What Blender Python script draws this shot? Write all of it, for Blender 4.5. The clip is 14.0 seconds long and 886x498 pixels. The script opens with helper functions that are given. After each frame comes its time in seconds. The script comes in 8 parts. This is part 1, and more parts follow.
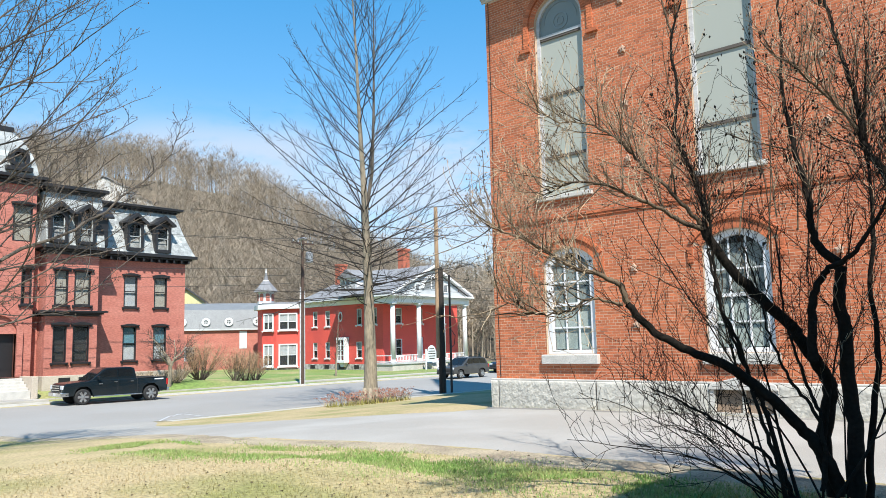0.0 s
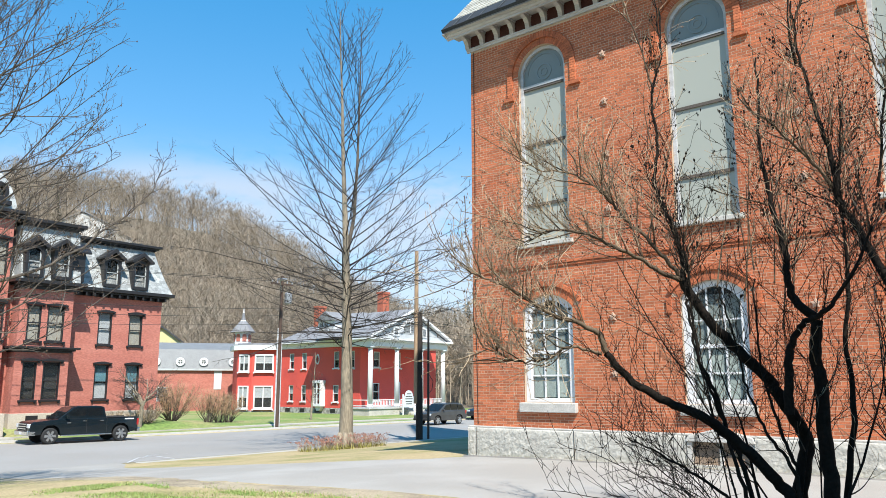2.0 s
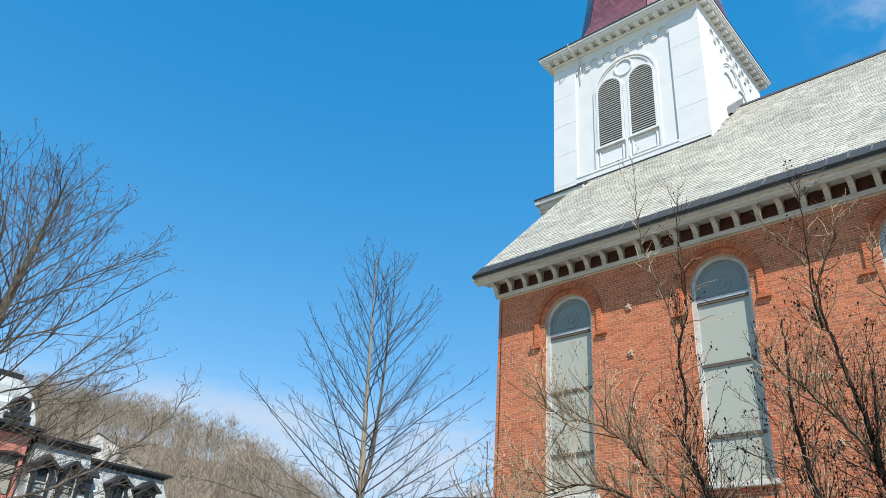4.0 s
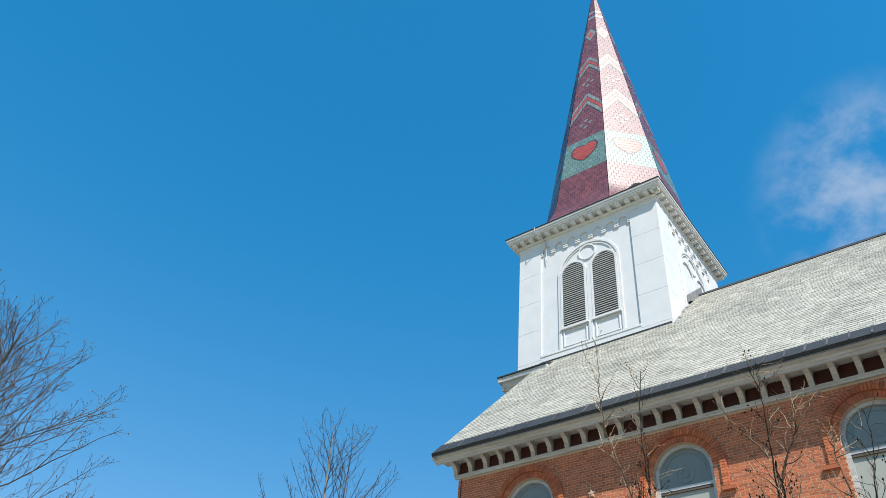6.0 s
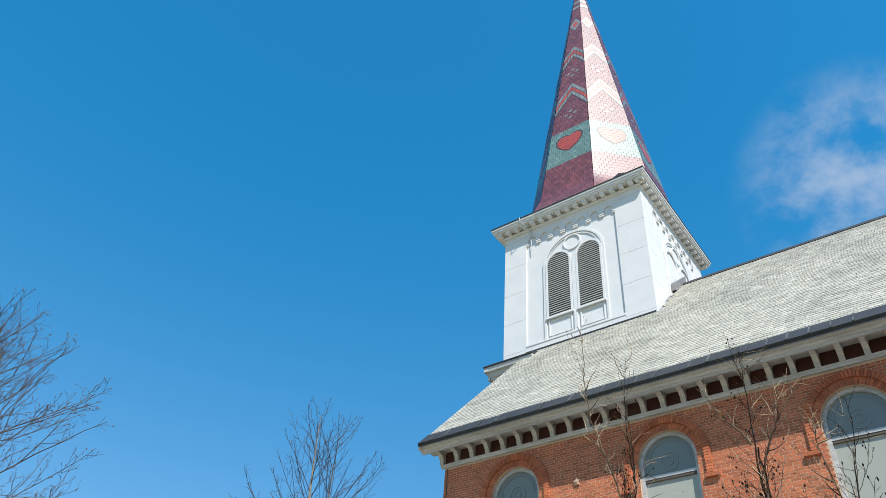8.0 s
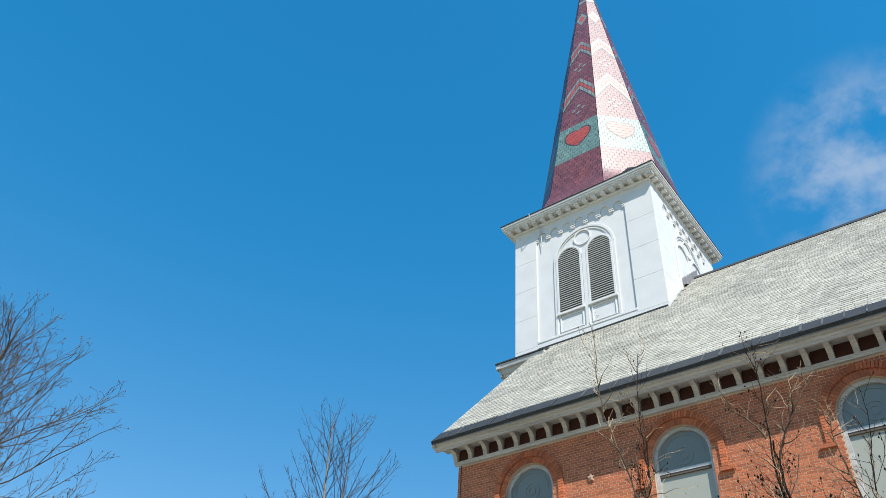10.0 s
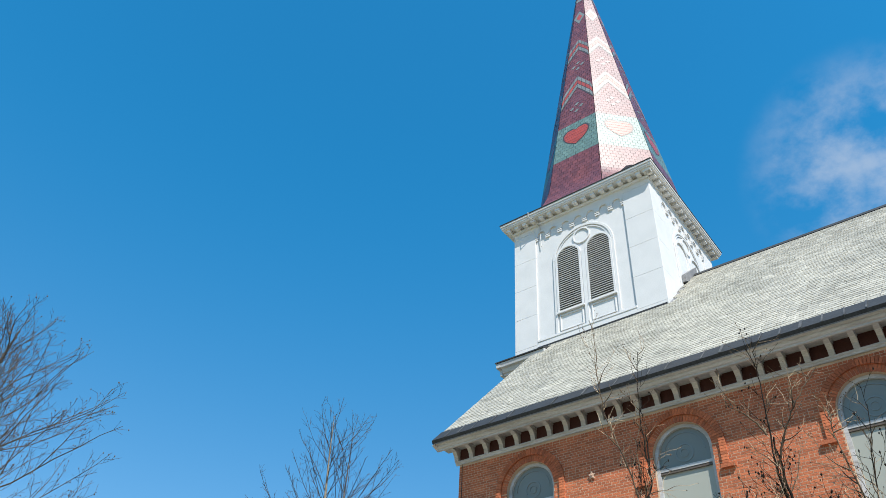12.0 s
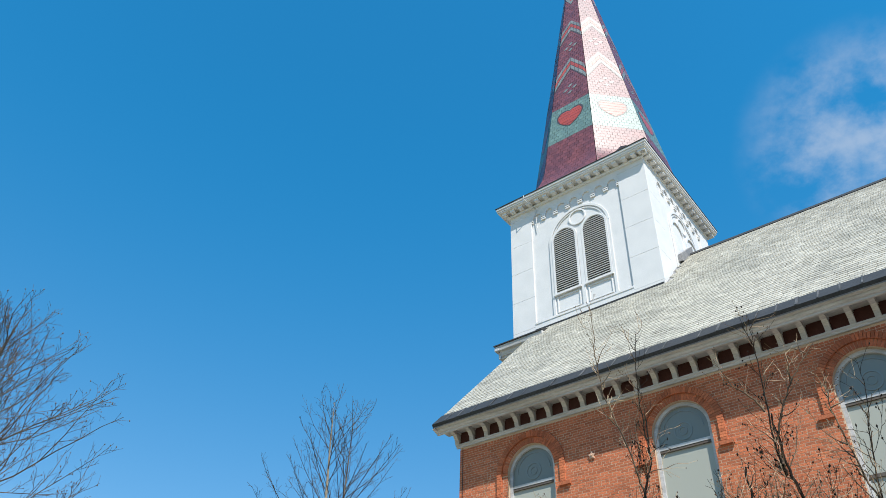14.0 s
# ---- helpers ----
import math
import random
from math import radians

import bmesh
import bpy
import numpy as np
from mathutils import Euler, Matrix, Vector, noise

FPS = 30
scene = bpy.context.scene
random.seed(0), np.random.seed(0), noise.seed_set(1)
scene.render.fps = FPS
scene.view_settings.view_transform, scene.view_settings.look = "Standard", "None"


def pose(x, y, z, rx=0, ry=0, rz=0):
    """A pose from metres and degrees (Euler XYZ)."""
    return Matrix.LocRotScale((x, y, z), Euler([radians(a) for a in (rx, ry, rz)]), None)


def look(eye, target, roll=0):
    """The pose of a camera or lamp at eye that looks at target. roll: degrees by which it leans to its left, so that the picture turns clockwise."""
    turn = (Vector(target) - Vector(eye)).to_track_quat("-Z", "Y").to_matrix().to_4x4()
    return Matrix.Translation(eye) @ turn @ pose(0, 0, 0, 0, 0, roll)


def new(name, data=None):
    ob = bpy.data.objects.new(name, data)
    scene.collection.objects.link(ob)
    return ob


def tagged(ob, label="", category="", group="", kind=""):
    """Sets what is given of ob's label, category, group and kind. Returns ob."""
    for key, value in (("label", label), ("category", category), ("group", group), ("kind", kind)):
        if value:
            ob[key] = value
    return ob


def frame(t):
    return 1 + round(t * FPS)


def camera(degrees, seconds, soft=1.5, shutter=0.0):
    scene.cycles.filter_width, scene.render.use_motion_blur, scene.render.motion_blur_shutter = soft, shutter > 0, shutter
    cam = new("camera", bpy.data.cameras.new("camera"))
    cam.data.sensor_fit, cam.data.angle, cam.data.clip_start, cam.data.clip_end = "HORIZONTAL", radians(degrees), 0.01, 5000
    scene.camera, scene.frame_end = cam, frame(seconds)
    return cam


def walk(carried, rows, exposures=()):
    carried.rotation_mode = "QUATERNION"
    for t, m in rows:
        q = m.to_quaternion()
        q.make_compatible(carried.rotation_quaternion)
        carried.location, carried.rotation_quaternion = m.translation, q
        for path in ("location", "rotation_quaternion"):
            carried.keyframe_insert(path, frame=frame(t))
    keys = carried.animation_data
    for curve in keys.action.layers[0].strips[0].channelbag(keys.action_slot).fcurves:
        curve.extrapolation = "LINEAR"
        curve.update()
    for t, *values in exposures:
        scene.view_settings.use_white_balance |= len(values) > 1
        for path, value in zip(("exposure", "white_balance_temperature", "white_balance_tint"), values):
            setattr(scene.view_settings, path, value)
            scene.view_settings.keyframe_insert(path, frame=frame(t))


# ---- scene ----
cam = camera(60.1, 14.0, soft=0.5)
EYE_HEIGHT = 1.65
# seconds, yaw, pitch, roll; the camera stands in one place and turns upwards
TURNS = (
    (0.0, -48.20, 6.96, 1.35), (0.5, -48.41, 7.05, 1.48), (1.0, -48.81, 7.70, 1.20), (1.5, -49.39, 8.64, 0.77),
    (2.0, -49.85, 10.27, 0.11), (2.5, -50.08, 13.80, -1.00), (3.0, -50.03, 18.06, -1.93), (3.5, -49.44, 23.24, -2.61),
    (4.0, -49.18, 28.17, -3.76), (4.2, -49.29, 30.06, -3.99), (6.3, -53.46, 41.88, -4.70), (6.5, -53.72, 41.87, -4.58),
    (7.0, -54.01, 41.54, -4.25), (7.5, -53.95, 41.03, -4.07), (8.0, -53.69, 40.68, -3.81), (8.5, -53.42, 40.59, -3.69),
    (9.0, -52.99, 40.52, -3.69), (11.5, -52.20, 40.42, -3.44), (12.0, -52.23, 40.37, -3.17), (12.5, -52.16, 40.18, -2.92),
    (13.0, -52.05, 39.88, -2.65), (13.5, -51.95, 39.50, -2.45), (14.0, -51.66, 39.19, -2.05),
)
walk(cam, [(t, pose(0, 0, EYE_HEIGHT, 90 + p, r, w)) for t, w, p, r in TURNS],
     exposures=((0.0, 0.90), (2.5, 0.89), (4.2, 0.74), (6.3, 0.60), (14.0, 0.60)))

# ---- light: a clear spring noon, the sun behind the camera ----
SUN_UP, SUN_X, SUN_Y = radians(52.5), -0.56, -0.83


def make_world():
    """A clear sky with thin cloud low over the hill and one wisp high up."""
    world = bpy.data.worlds.new("sky")
    scene.world = world
    world.use_nodes = True
    nt = world.node_tree
    bg = nt.nodes["Background"]
    sky = nt.nodes.new("ShaderNodeTexSky")
    sky.sky_type, sky.sun_disc = "NISHITA", False
    sky.sun_elevation = SUN_UP
    sky.sun_rotation = math.atan2(SUN_X, SUN_Y)
    sky.air_density, sky.dust_density, sky.ozone_density = 1.0, 0.2, 1.2
    tone = nt.nodes.new("ShaderNodeMix")
    tone.data_type, tone.blend_type = "RGBA", "MULTIPLY"
    tone.inputs["Factor"].default_value = 1.0
    depth = nt.nodes.new("ShaderNodeMix")
    depth.data_type = "RGBA"
    depth.inputs["A"].default_value = (0.63, 0.78, 0.83, 1)
    depth.inputs["B"].default_value = (0.13, 1.0, 1.28, 1)
    nt.links.new(sky.outputs["Color"], tone.inputs["A"])
    tex = nt.nodes.new("ShaderNodeTexCoord")

    def maths(op, a, b):
        n = nt.nodes.new("ShaderNodeMath")
        n.operation, n.use_clamp = op, False
        for i, v in enumerate((a, b)):
            if isinstance(v, (int, float)):
                n.inputs[i].default_value = v
            else:
                nt.links.new(v, n.inputs[i])
        return n.outputs["Value"]

    def spread(value, low, high):
        n = nt.nodes.new("ShaderNodeMapRange")
        n.interpolation_type = "SMOOTHSTEP"
        n.inputs["From Min"].default_value, n.inputs["From Max"].default_value = low, high
        nt.links.new(value, n.inputs["Value"])
        return n.outputs["Result"]

    def near_to(way, low, high):
        n = nt.nodes.new("ShaderNodeVectorMath")
        n.operation = "DOT_PRODUCT"
        n.inputs[1].default_value = Vector(way).normalized()
        nt.links.new(tex.outputs["Generated"], n.inputs[0])
        return spread(n.outputs["Value"], low, high)

    def cloud(scale, stretch, low, high, detail=6.0, shift=(0, 0, 0)):
        mp = nt.nodes.new("ShaderNodeMapping")
        mp.inputs["Scale"].default_value = stretch
        mp.inputs["Location"].default_value = shift
        nt.links.new(tex.outputs["Generated"], mp.inputs["Vector"])
        n = nt.nodes.new("ShaderNodeTexNoise")
        n.inputs["Scale"].default_value, n.inputs["Detail"].default_value, n.inputs["Roughness"].default_value = scale, detail, 0.6
        nt.links.new(mp.outputs["Vector"], n.inputs["Vector"])
        return spread(n.outputs["Fac"], low, high)

    sep = nt.nodes.new("ShaderNodeSeparateXYZ")
    nt.links.new(tex.outputs["Generated"], sep.inputs["Vector"])
    nt.links.new(spread(sep.outputs["Z"], 0.05, 0.75), depth.inputs["Factor"])
    nt.links.new(depth.outputs["Result"], tone.inputs["B"])
    bank = maths("MULTIPLY", cloud(5.5, (1, 1, 2.6), 0.34, 0.53), maths("SUBTRACT", 1.0, spread(sep.outputs["Z"], 0.17, 0.33)))
    wisp = maths("MULTIPLY", cloud(7.0, (1.0, 1.6, 2.6), 0.34, 0.70, 8.0, (0.4, 0.9, 0.3)), near_to((0.752, 0.010, 0.658), 0.9885, 0.9999))
    low_a = maths("MULTIPLY", cloud(7.0, (1, 1, 3.0), 0.22, 0.52, 7.0, (0.2, 0.1, 0.6)), near_to((0.515, 0.820, 0.245), 0.986, 0.998))
    low_b = maths("MULTIPLY", cloud(6.0, (1, 1, 3.0), 0.30, 0.55, 7.0, (0.7, 0.3, 0.1)), near_to((0.725, 0.665, 0.185), 0.988, 0.9992))
    low = maths("MULTIPLY", maths("MAXIMUM", low_a, low_b), maths("MULTIPLY", maths("SUBTRACT", 1.0, spread(sep.outputs["Z"], 0.245, 0.30)), 0.85))
    cover = maths("MULTIPLY", maths("MAXIMUM", maths("MAXIMUM", maths("MULTIPLY", bank, 0.8), low), maths("MULTIPLY", wisp, 0.62)), 0.9)
    mix = nt.nodes.new("ShaderNodeMix")
    mix.data_type = "RGBA"
    mix.inputs["B"].default_value = CLOUD
    nt.links.new(cover, mix.inputs["Factor"])
    nt.links.new(tone.outputs["Result"], mix.inputs["A"])
    nt.links.new(mix.outputs["Result"], bg.inputs["Color"])
    bg.inputs["Strength"].default_value = 0.120


CLOUD = (3.2, 3.62, 4.25, 1)
make_world()
sun_data = bpy.data.lights.new("sun", "SUN")
sun_data.energy, sun_data.angle, sun_data.color = 5.0, radians(0.53), (1.0, 0.955, 0.88)
sun = new("sun", sun_data)
sun.matrix_world = look((SUN_X * 60, SUN_Y * 60, 60 * math.tan(SUN_UP)), (0, 0, 0))


# ---- materials ----
def material(name, color, rough=0.8, vary=0.25, scale=3.0, fine=40.0, bump=0.2, metal=0.0, spec=0.5, second=None, amount=0.5, per_piece=0.0, island=False, stretch=(1, 1, 1), patch=(0.42, 0.66), coat=0.0):
    """A surface with stains at one scale and grain at another; second is a colour that patches through."""
    m = bpy.data.materials.new(name)
    m.use_nodes = True
    nt = m.node_tree
    bsdf = nt.nodes["Principled BSDF"]
    bsdf.inputs["Roughness"].default_value = rough
    bsdf.inputs["Metallic"].default_value = metal
    bsdf.inputs["Specular IOR Level"].default_value = spec
    bsdf.inputs["Coat Weight"].default_value, bsdf.inputs["Coat Roughness"].default_value = coat, 0.41
    tex = nt.nodes.new("ShaderNodeTexCoord")
    mapping = nt.nodes.new("ShaderNodeMapping")
    mapping.inputs["Scale"].default_value = stretch
    nt.links.new(tex.outputs["Object"], mapping.inputs["Vector"])
    big = nt.nodes.new("ShaderNodeTexNoise")
    big.inputs["Scale"].default_value, big.inputs["Detail"].default_value = scale, 4.0
    small = nt.nodes.new("ShaderNodeTexNoise")
    small.inputs["Scale"].default_value, small.inputs["Detail"].default_value = fine, 3.0
    for n in (big, small):
        nt.links.new(mapping.outputs["Vector"], n.inputs["Vector"])
    blend = nt.nodes.new("ShaderNodeMix")
    blend.data_type = "RGBA"
    other = second or tuple(c * 0.72 for c in color)
    blend.inputs["A"].default_value = (*color, 1)
    blend.inputs["B"].default_value = (*other, 1)
    ramp = nt.nodes.new("ShaderNodeMapRange")
    ramp.inputs["From Min"].default_value, ramp.inputs["From Max"].default_value = patch
    ramp.inputs["To Max"].default_value = amount
    nt.links.new(big.outputs["Fac"], ramp.inputs["Value"])
    nt.links.new(ramp.outputs["Result"], blend.inputs["Factor"])
    hsv = nt.nodes.new("ShaderNodeHueSaturation")
    grain = nt.nodes.new("ShaderNodeMapRange")
    grain.inputs["From Min"].default_value, grain.inputs["From Max"].default_value = 0.3, 0.7
    grain.inputs["To Min"].default_value, grain.inputs["To Max"].default_value = 1 - vary, 1 + vary
    nt.links.new(small.outputs["Fac"], grain.inputs["Value"])
    value = grain.outputs["Result"]
    if per_piece:
        if island:
            rnd = nt.nodes.new("ShaderNodeNewGeometry").outputs["Random Per Island"]
        else:
            rnd = nt.nodes.new("ShaderNodeObjectInfo").outputs["Random"]
        spread = nt.nodes.new("ShaderNodeMapRange")
        spread.inputs["To Min"].default_value, spread.inputs["To Max"].default_value = 1 - per_piece, 1 + per_piece
        nt.links.new(rnd, spread.inputs["Value"])
        mul = nt.nodes.new("ShaderNodeMath")
        mul.operation = "MULTIPLY"
        nt.links.new(value, mul.inputs[0])
        nt.links.new(spread.outputs["Result"], mul.inputs[1])
        value = mul.outputs["Value"]
    nt.links.new(value, hsv.inputs["Value"])
    nt.links.new(blend.outputs["Result"], hsv.inputs["Color"])
    nt.links.new(hsv.outputs["Color"], bsdf.inputs["Base Color"])
    if bump:
        bn = nt.nodes.new("ShaderNodeBump")
        bn.inputs["Strength"].default_value, bn.inputs["Distance"].default_value = bump, 0.02
        nt.links.new(small.outputs["Fac"], bn.inputs["Height"])
        nt.links.new(bn.outputs["Normal"], bsdf.inputs["Normal"])
    return m


def glass(name, tint, rough=0.04, seen_through=0.3):
    """Window glass: part clear, part mirror-like, with slightly wavy panes."""
    m = bpy.data.materials.new(name)
    m.use_nodes = True
    nt = m.node_tree
    bsdf = nt.nodes["Principled BSDF"]
    bsdf.inputs["Base Color"].default_value = (*tint, 1)
    bsdf.inputs["Roughness"].default_value = rough
    bsdf.inputs["IOR"].default_value = 1.5
    clear = nt.nodes.new("ShaderNodeBsdfTransparent")
    mix = nt.nodes.new("ShaderNodeMixShader")
    mix.inputs[0].default_value = seen_through
    out = nt.nodes["Material Output"]
    nt.links.new(bsdf.outputs["BSDF"], mix.inputs[1])
    nt.links.new(clear.outputs["BSDF"], mix.inputs[2])
    nt.links.new(mix.outputs["Shader"], out.inputs["Surface"])
    wave = nt.nodes.new("ShaderNodeTexNoise")
    wave.inputs["Scale"].default_value = 2.5
    bn = nt.nodes.new("ShaderNodeBump")
    bn.inputs["Strength"].default_value, bn.inputs["Distance"].default_value = 0.15, 0.02
    nt.links.new(wave.outputs["Fac"], bn.inputs["Height"])
    nt.links.new(bn.outputs["Normal"], bsdf.inputs["Normal"])
    return m


BRICK = material("orange_brick", (0.42, 0.122, 0.049), 0.85, 0.22, 0.5, 30, 0.3, second=(0.33, 0.086, 0.036), amount=0.7, per_piece=0.24, island=True)
BRICK_ONE = material("orange_brick_single", (0.42, 0.122, 0.049), 0.85, 0.22, 0.5, 30, 0.3, second=(0.33, 0.086, 0.036), amount=0.7, per_piece=0.24)
MORTAR = material("pale_mortar", (0.50, 0.36, 0.255), 0.95, 0.2, 2, 60, 0.4)
BRICK_FAR = material("church_brick_far", (0.328, 0.109, 0.0585), 0.9, 0.2, 1, 9, 0.1)
GRANITE = material("rock_faced_granite", (0.437, 0.413, 0.363), 0.85, 0.16, 1.6, 16, 1.0, second=(0.351, 0.328, 0.289), amount=0.7)
RUBBLE = material("rough_grey_rubble", (0.312, 0.3, 0.273), 0.9, 0.45, 1.4, 3.2, 0.8, second=(0.156, 0.148, 0.136), amount=0.9)
STONE_SILL = material("pale_stone_sill", (0.468, 0.445, 0.406), 0.85, 0.15, 3, 40, 0.4)
WHITE = material("white_paint", (0.613, 0.613, 0.617), 0.5, 0.06, 1.5, 30, 0.06, second=(0.54, 0.545, 0.55), amount=0.5)
WHITE_OLD = material("weathered_white_paint", (0.45, 0.457, 0.465), 0.6, 0.14, 2.5, 25, 0.1, second=(0.29, 0.285, 0.275), amount=0.7, stretch=(0.35, 1, 2.5))
SLATE = material("pale_green_grey_slate", (0.374, 0.355, 0.3), 0.6, 0.22, 0.55, 9, 0.2, second=(0.289, 0.277, 0.234), amount=0.9, per_piece=0.17, island=True)
SLATE_ONE = material("pale_green_grey_slate_single", (0.374, 0.355, 0.3), 0.6, 0.22, 0.55, 9, 0.2, second=(0.289, 0.277, 0.234), amount=0.9, per_piece=0.17)
LEAD_CAP = material("pale_lead_cap", (0.328, 0.335, 0.328), 0.5, 0.2, 3, 20, 0.1)
SEAM = material("worn_metal_seam", (0.101, 0.0975, 0.0936), 0.55, 0.4, 2.5, 14, 0.1, second=(0.0351, 0.0351, 0.0351), amount=1.0)
FLASHING = material("dark_metal_flashing", (0.0335, 0.0351, 0.0374), 0.6, 0.3, 1.5, 20, 0.1, spec=0.3)
GLAZING = glass("cloudy_storm_glazing", (0.335, 0.343, 0.296), 0.3, 0.0)
HEAD_GLASS = glass("dark_head_glass", (0.185, 0.20, 0.18), 0.25, 0.0)
HEAD_RING = glass("grey_tracery_glass", (0.187, 0.211, 0.203), 0.25, 0.0)
PANE = glass("window_pane", (0.0234, 0.0312, 0.0351), 0.03, 0.78)
# near black, standing in for the shade of unlit rooms
DARK_ROOM = material("unlit_room_dark", (0.0273, 0.025, 0.0234), 0.9, 0.1, 1, 10, 0)
BLIND = material("pale_blind", (0.521, 0.554, 0.571), 0.8, 0.06, 2, 30, 0)
GREY_SCREEN = material("grey_inner_screen", (0.312, 0.367, 0.351), 0.8, 0.15, 2, 20, 0)
STAR_IRON = material("painted_iron_star", (0.468, 0.312, 0.226), 0.8, 0.2, 20, 60, 0.2)
GREEN_BLIND = material("pale_green_blind", (0.504, 0.58, 0.538), 0.8, 0.12, 2, 30, 0, second=(0.312, 0.39, 0.367), amount=0.7)
IRON = material("dark_iron", (0.0858, 0.0702, 0.0585), 0.8, 0.2, 20, 60, 0.2)
LOUVRE = material("grey_louvre", (0.429, 0.429, 0.421), 0.6, 0.1, 4, 40, 0.05)
SLATE_PURPLE = material("purple_slate", (0.16, 0.0484, 0.0468), 0.36, 0.15, 1.0, 20, 0.08, spec=0.3, coat=0.5, second=(0.117, 0.0429, 0.0546), per_piece=0.25, island=True)
SLATE_GREEN = material("green_slate", (0.129, 0.203, 0.183), 0.36, 0.15, 1.0, 20, 0.08, spec=0.3, coat=0.5, per_piece=0.15, island=True)
SLATE_RED = material("red_slate", (0.359, 0.0585, 0.0351), 0.36, 0.15, 1.0, 20, 0.08, spec=0.3, coat=0.5, per_piece=0.15, island=True)
SLATE_EDGE = material("dark_slate_edge", (0.039, 0.0234, 0.0234), 0.6, 0.2, 1.0, 20, 0.08, coat=0.5)
SLATE_GREY = material("light_grey_slate", (0.187, 0.203, 0.195), 0.36, 0.15, 1.0, 20, 0.08, spec=0.3, coat=0.5, per_piece=0.12, island=True)
GRASS = material("spring_lawn", (0.195, 0.187, 0.0624), 0.95, 0.35, 0.45, 18, 0.5, second=(0.335, 0.263, 0.142), amount=1.0, patch=(0.30, 0.56))
GRASS_GREEN = material("fresh_green_grass", (0.150, 0.250, 0.055), 0.95, 0.35, 0.8, 18, 0.3, second=(0.28, 0.30, 0.115), amount=1.0, patch=(0.40, 0.66))
GRASS_FAR = material("green_garden_lawn", (0.125, 0.19, 0.040), 0.95, 0.3, 0.3, 6, 0.3, second=(0.289, 0.242, 0.109), amount=0.8)
ASPHALT = material("worn_grey_asphalt", (0.262, 0.247, 0.224), 0.9, 0.14, 0.4, 60, 0.25, second=(0.315, 0.302, 0.28), amount=0.9)
ROAD = material("road_asphalt", (0.234, 0.221, 0.204), 0.85, 0.1, 0.2, 50, 0.15, second=(0.269, 0.261, 0.25), amount=0.6)
CONCRETE = material("pavement_concrete", (0.359, 0.335, 0.289), 0.9, 0.12, 0.8, 30, 0.2)
HOUSE_BRICK = material("rose_painted_brick", (0.359, 0.121, 0.0897), 0.85, 0.26, 0.8, 11, 0.2, second=(0.421, 0.16, 0.121), amount=0.8, stretch=(0.5, 0.5, 1.6))
RED_PAINT = material("bright_red_brick", (0.577, 0.0741, 0.0546), 0.75, 0.16, 0.5, 11, 0.15, second=(0.484, 0.0624, 0.0507), amount=0.9)
BLACK_TRIM = material("black_painted_trim", (0.014, 0.0125, 0.0133), 0.45, 0.2, 2, 20, 0.05)
SLATE_DARK = material("grey_mansard_slate", (0.30, 0.315, 0.31), 0.6, 0.25, 1.5, 16, 0.3, second=(0.215, 0.225, 0.225), amount=0.7, per_piece=0.3, island=True)
SLATE_BAND = material("pale_mansard_slate", (0.37, 0.385, 0.37), 0.6, 0.25, 1.5, 16, 0.3, per_piece=0.2, island=True)
ROOF_GREY = material("grey_shingle_roof", (0.187, 0.187, 0.195), 0.8, 0.2, 1.5, 18, 0.3)
HILL_EARTH = material("leaf_litter", (0.156, 0.121, 0.0819), 0.95, 0.35, 0.03, 0.6, 0, second=(0.0936, 0.0741, 0.0507), amount=0.8)


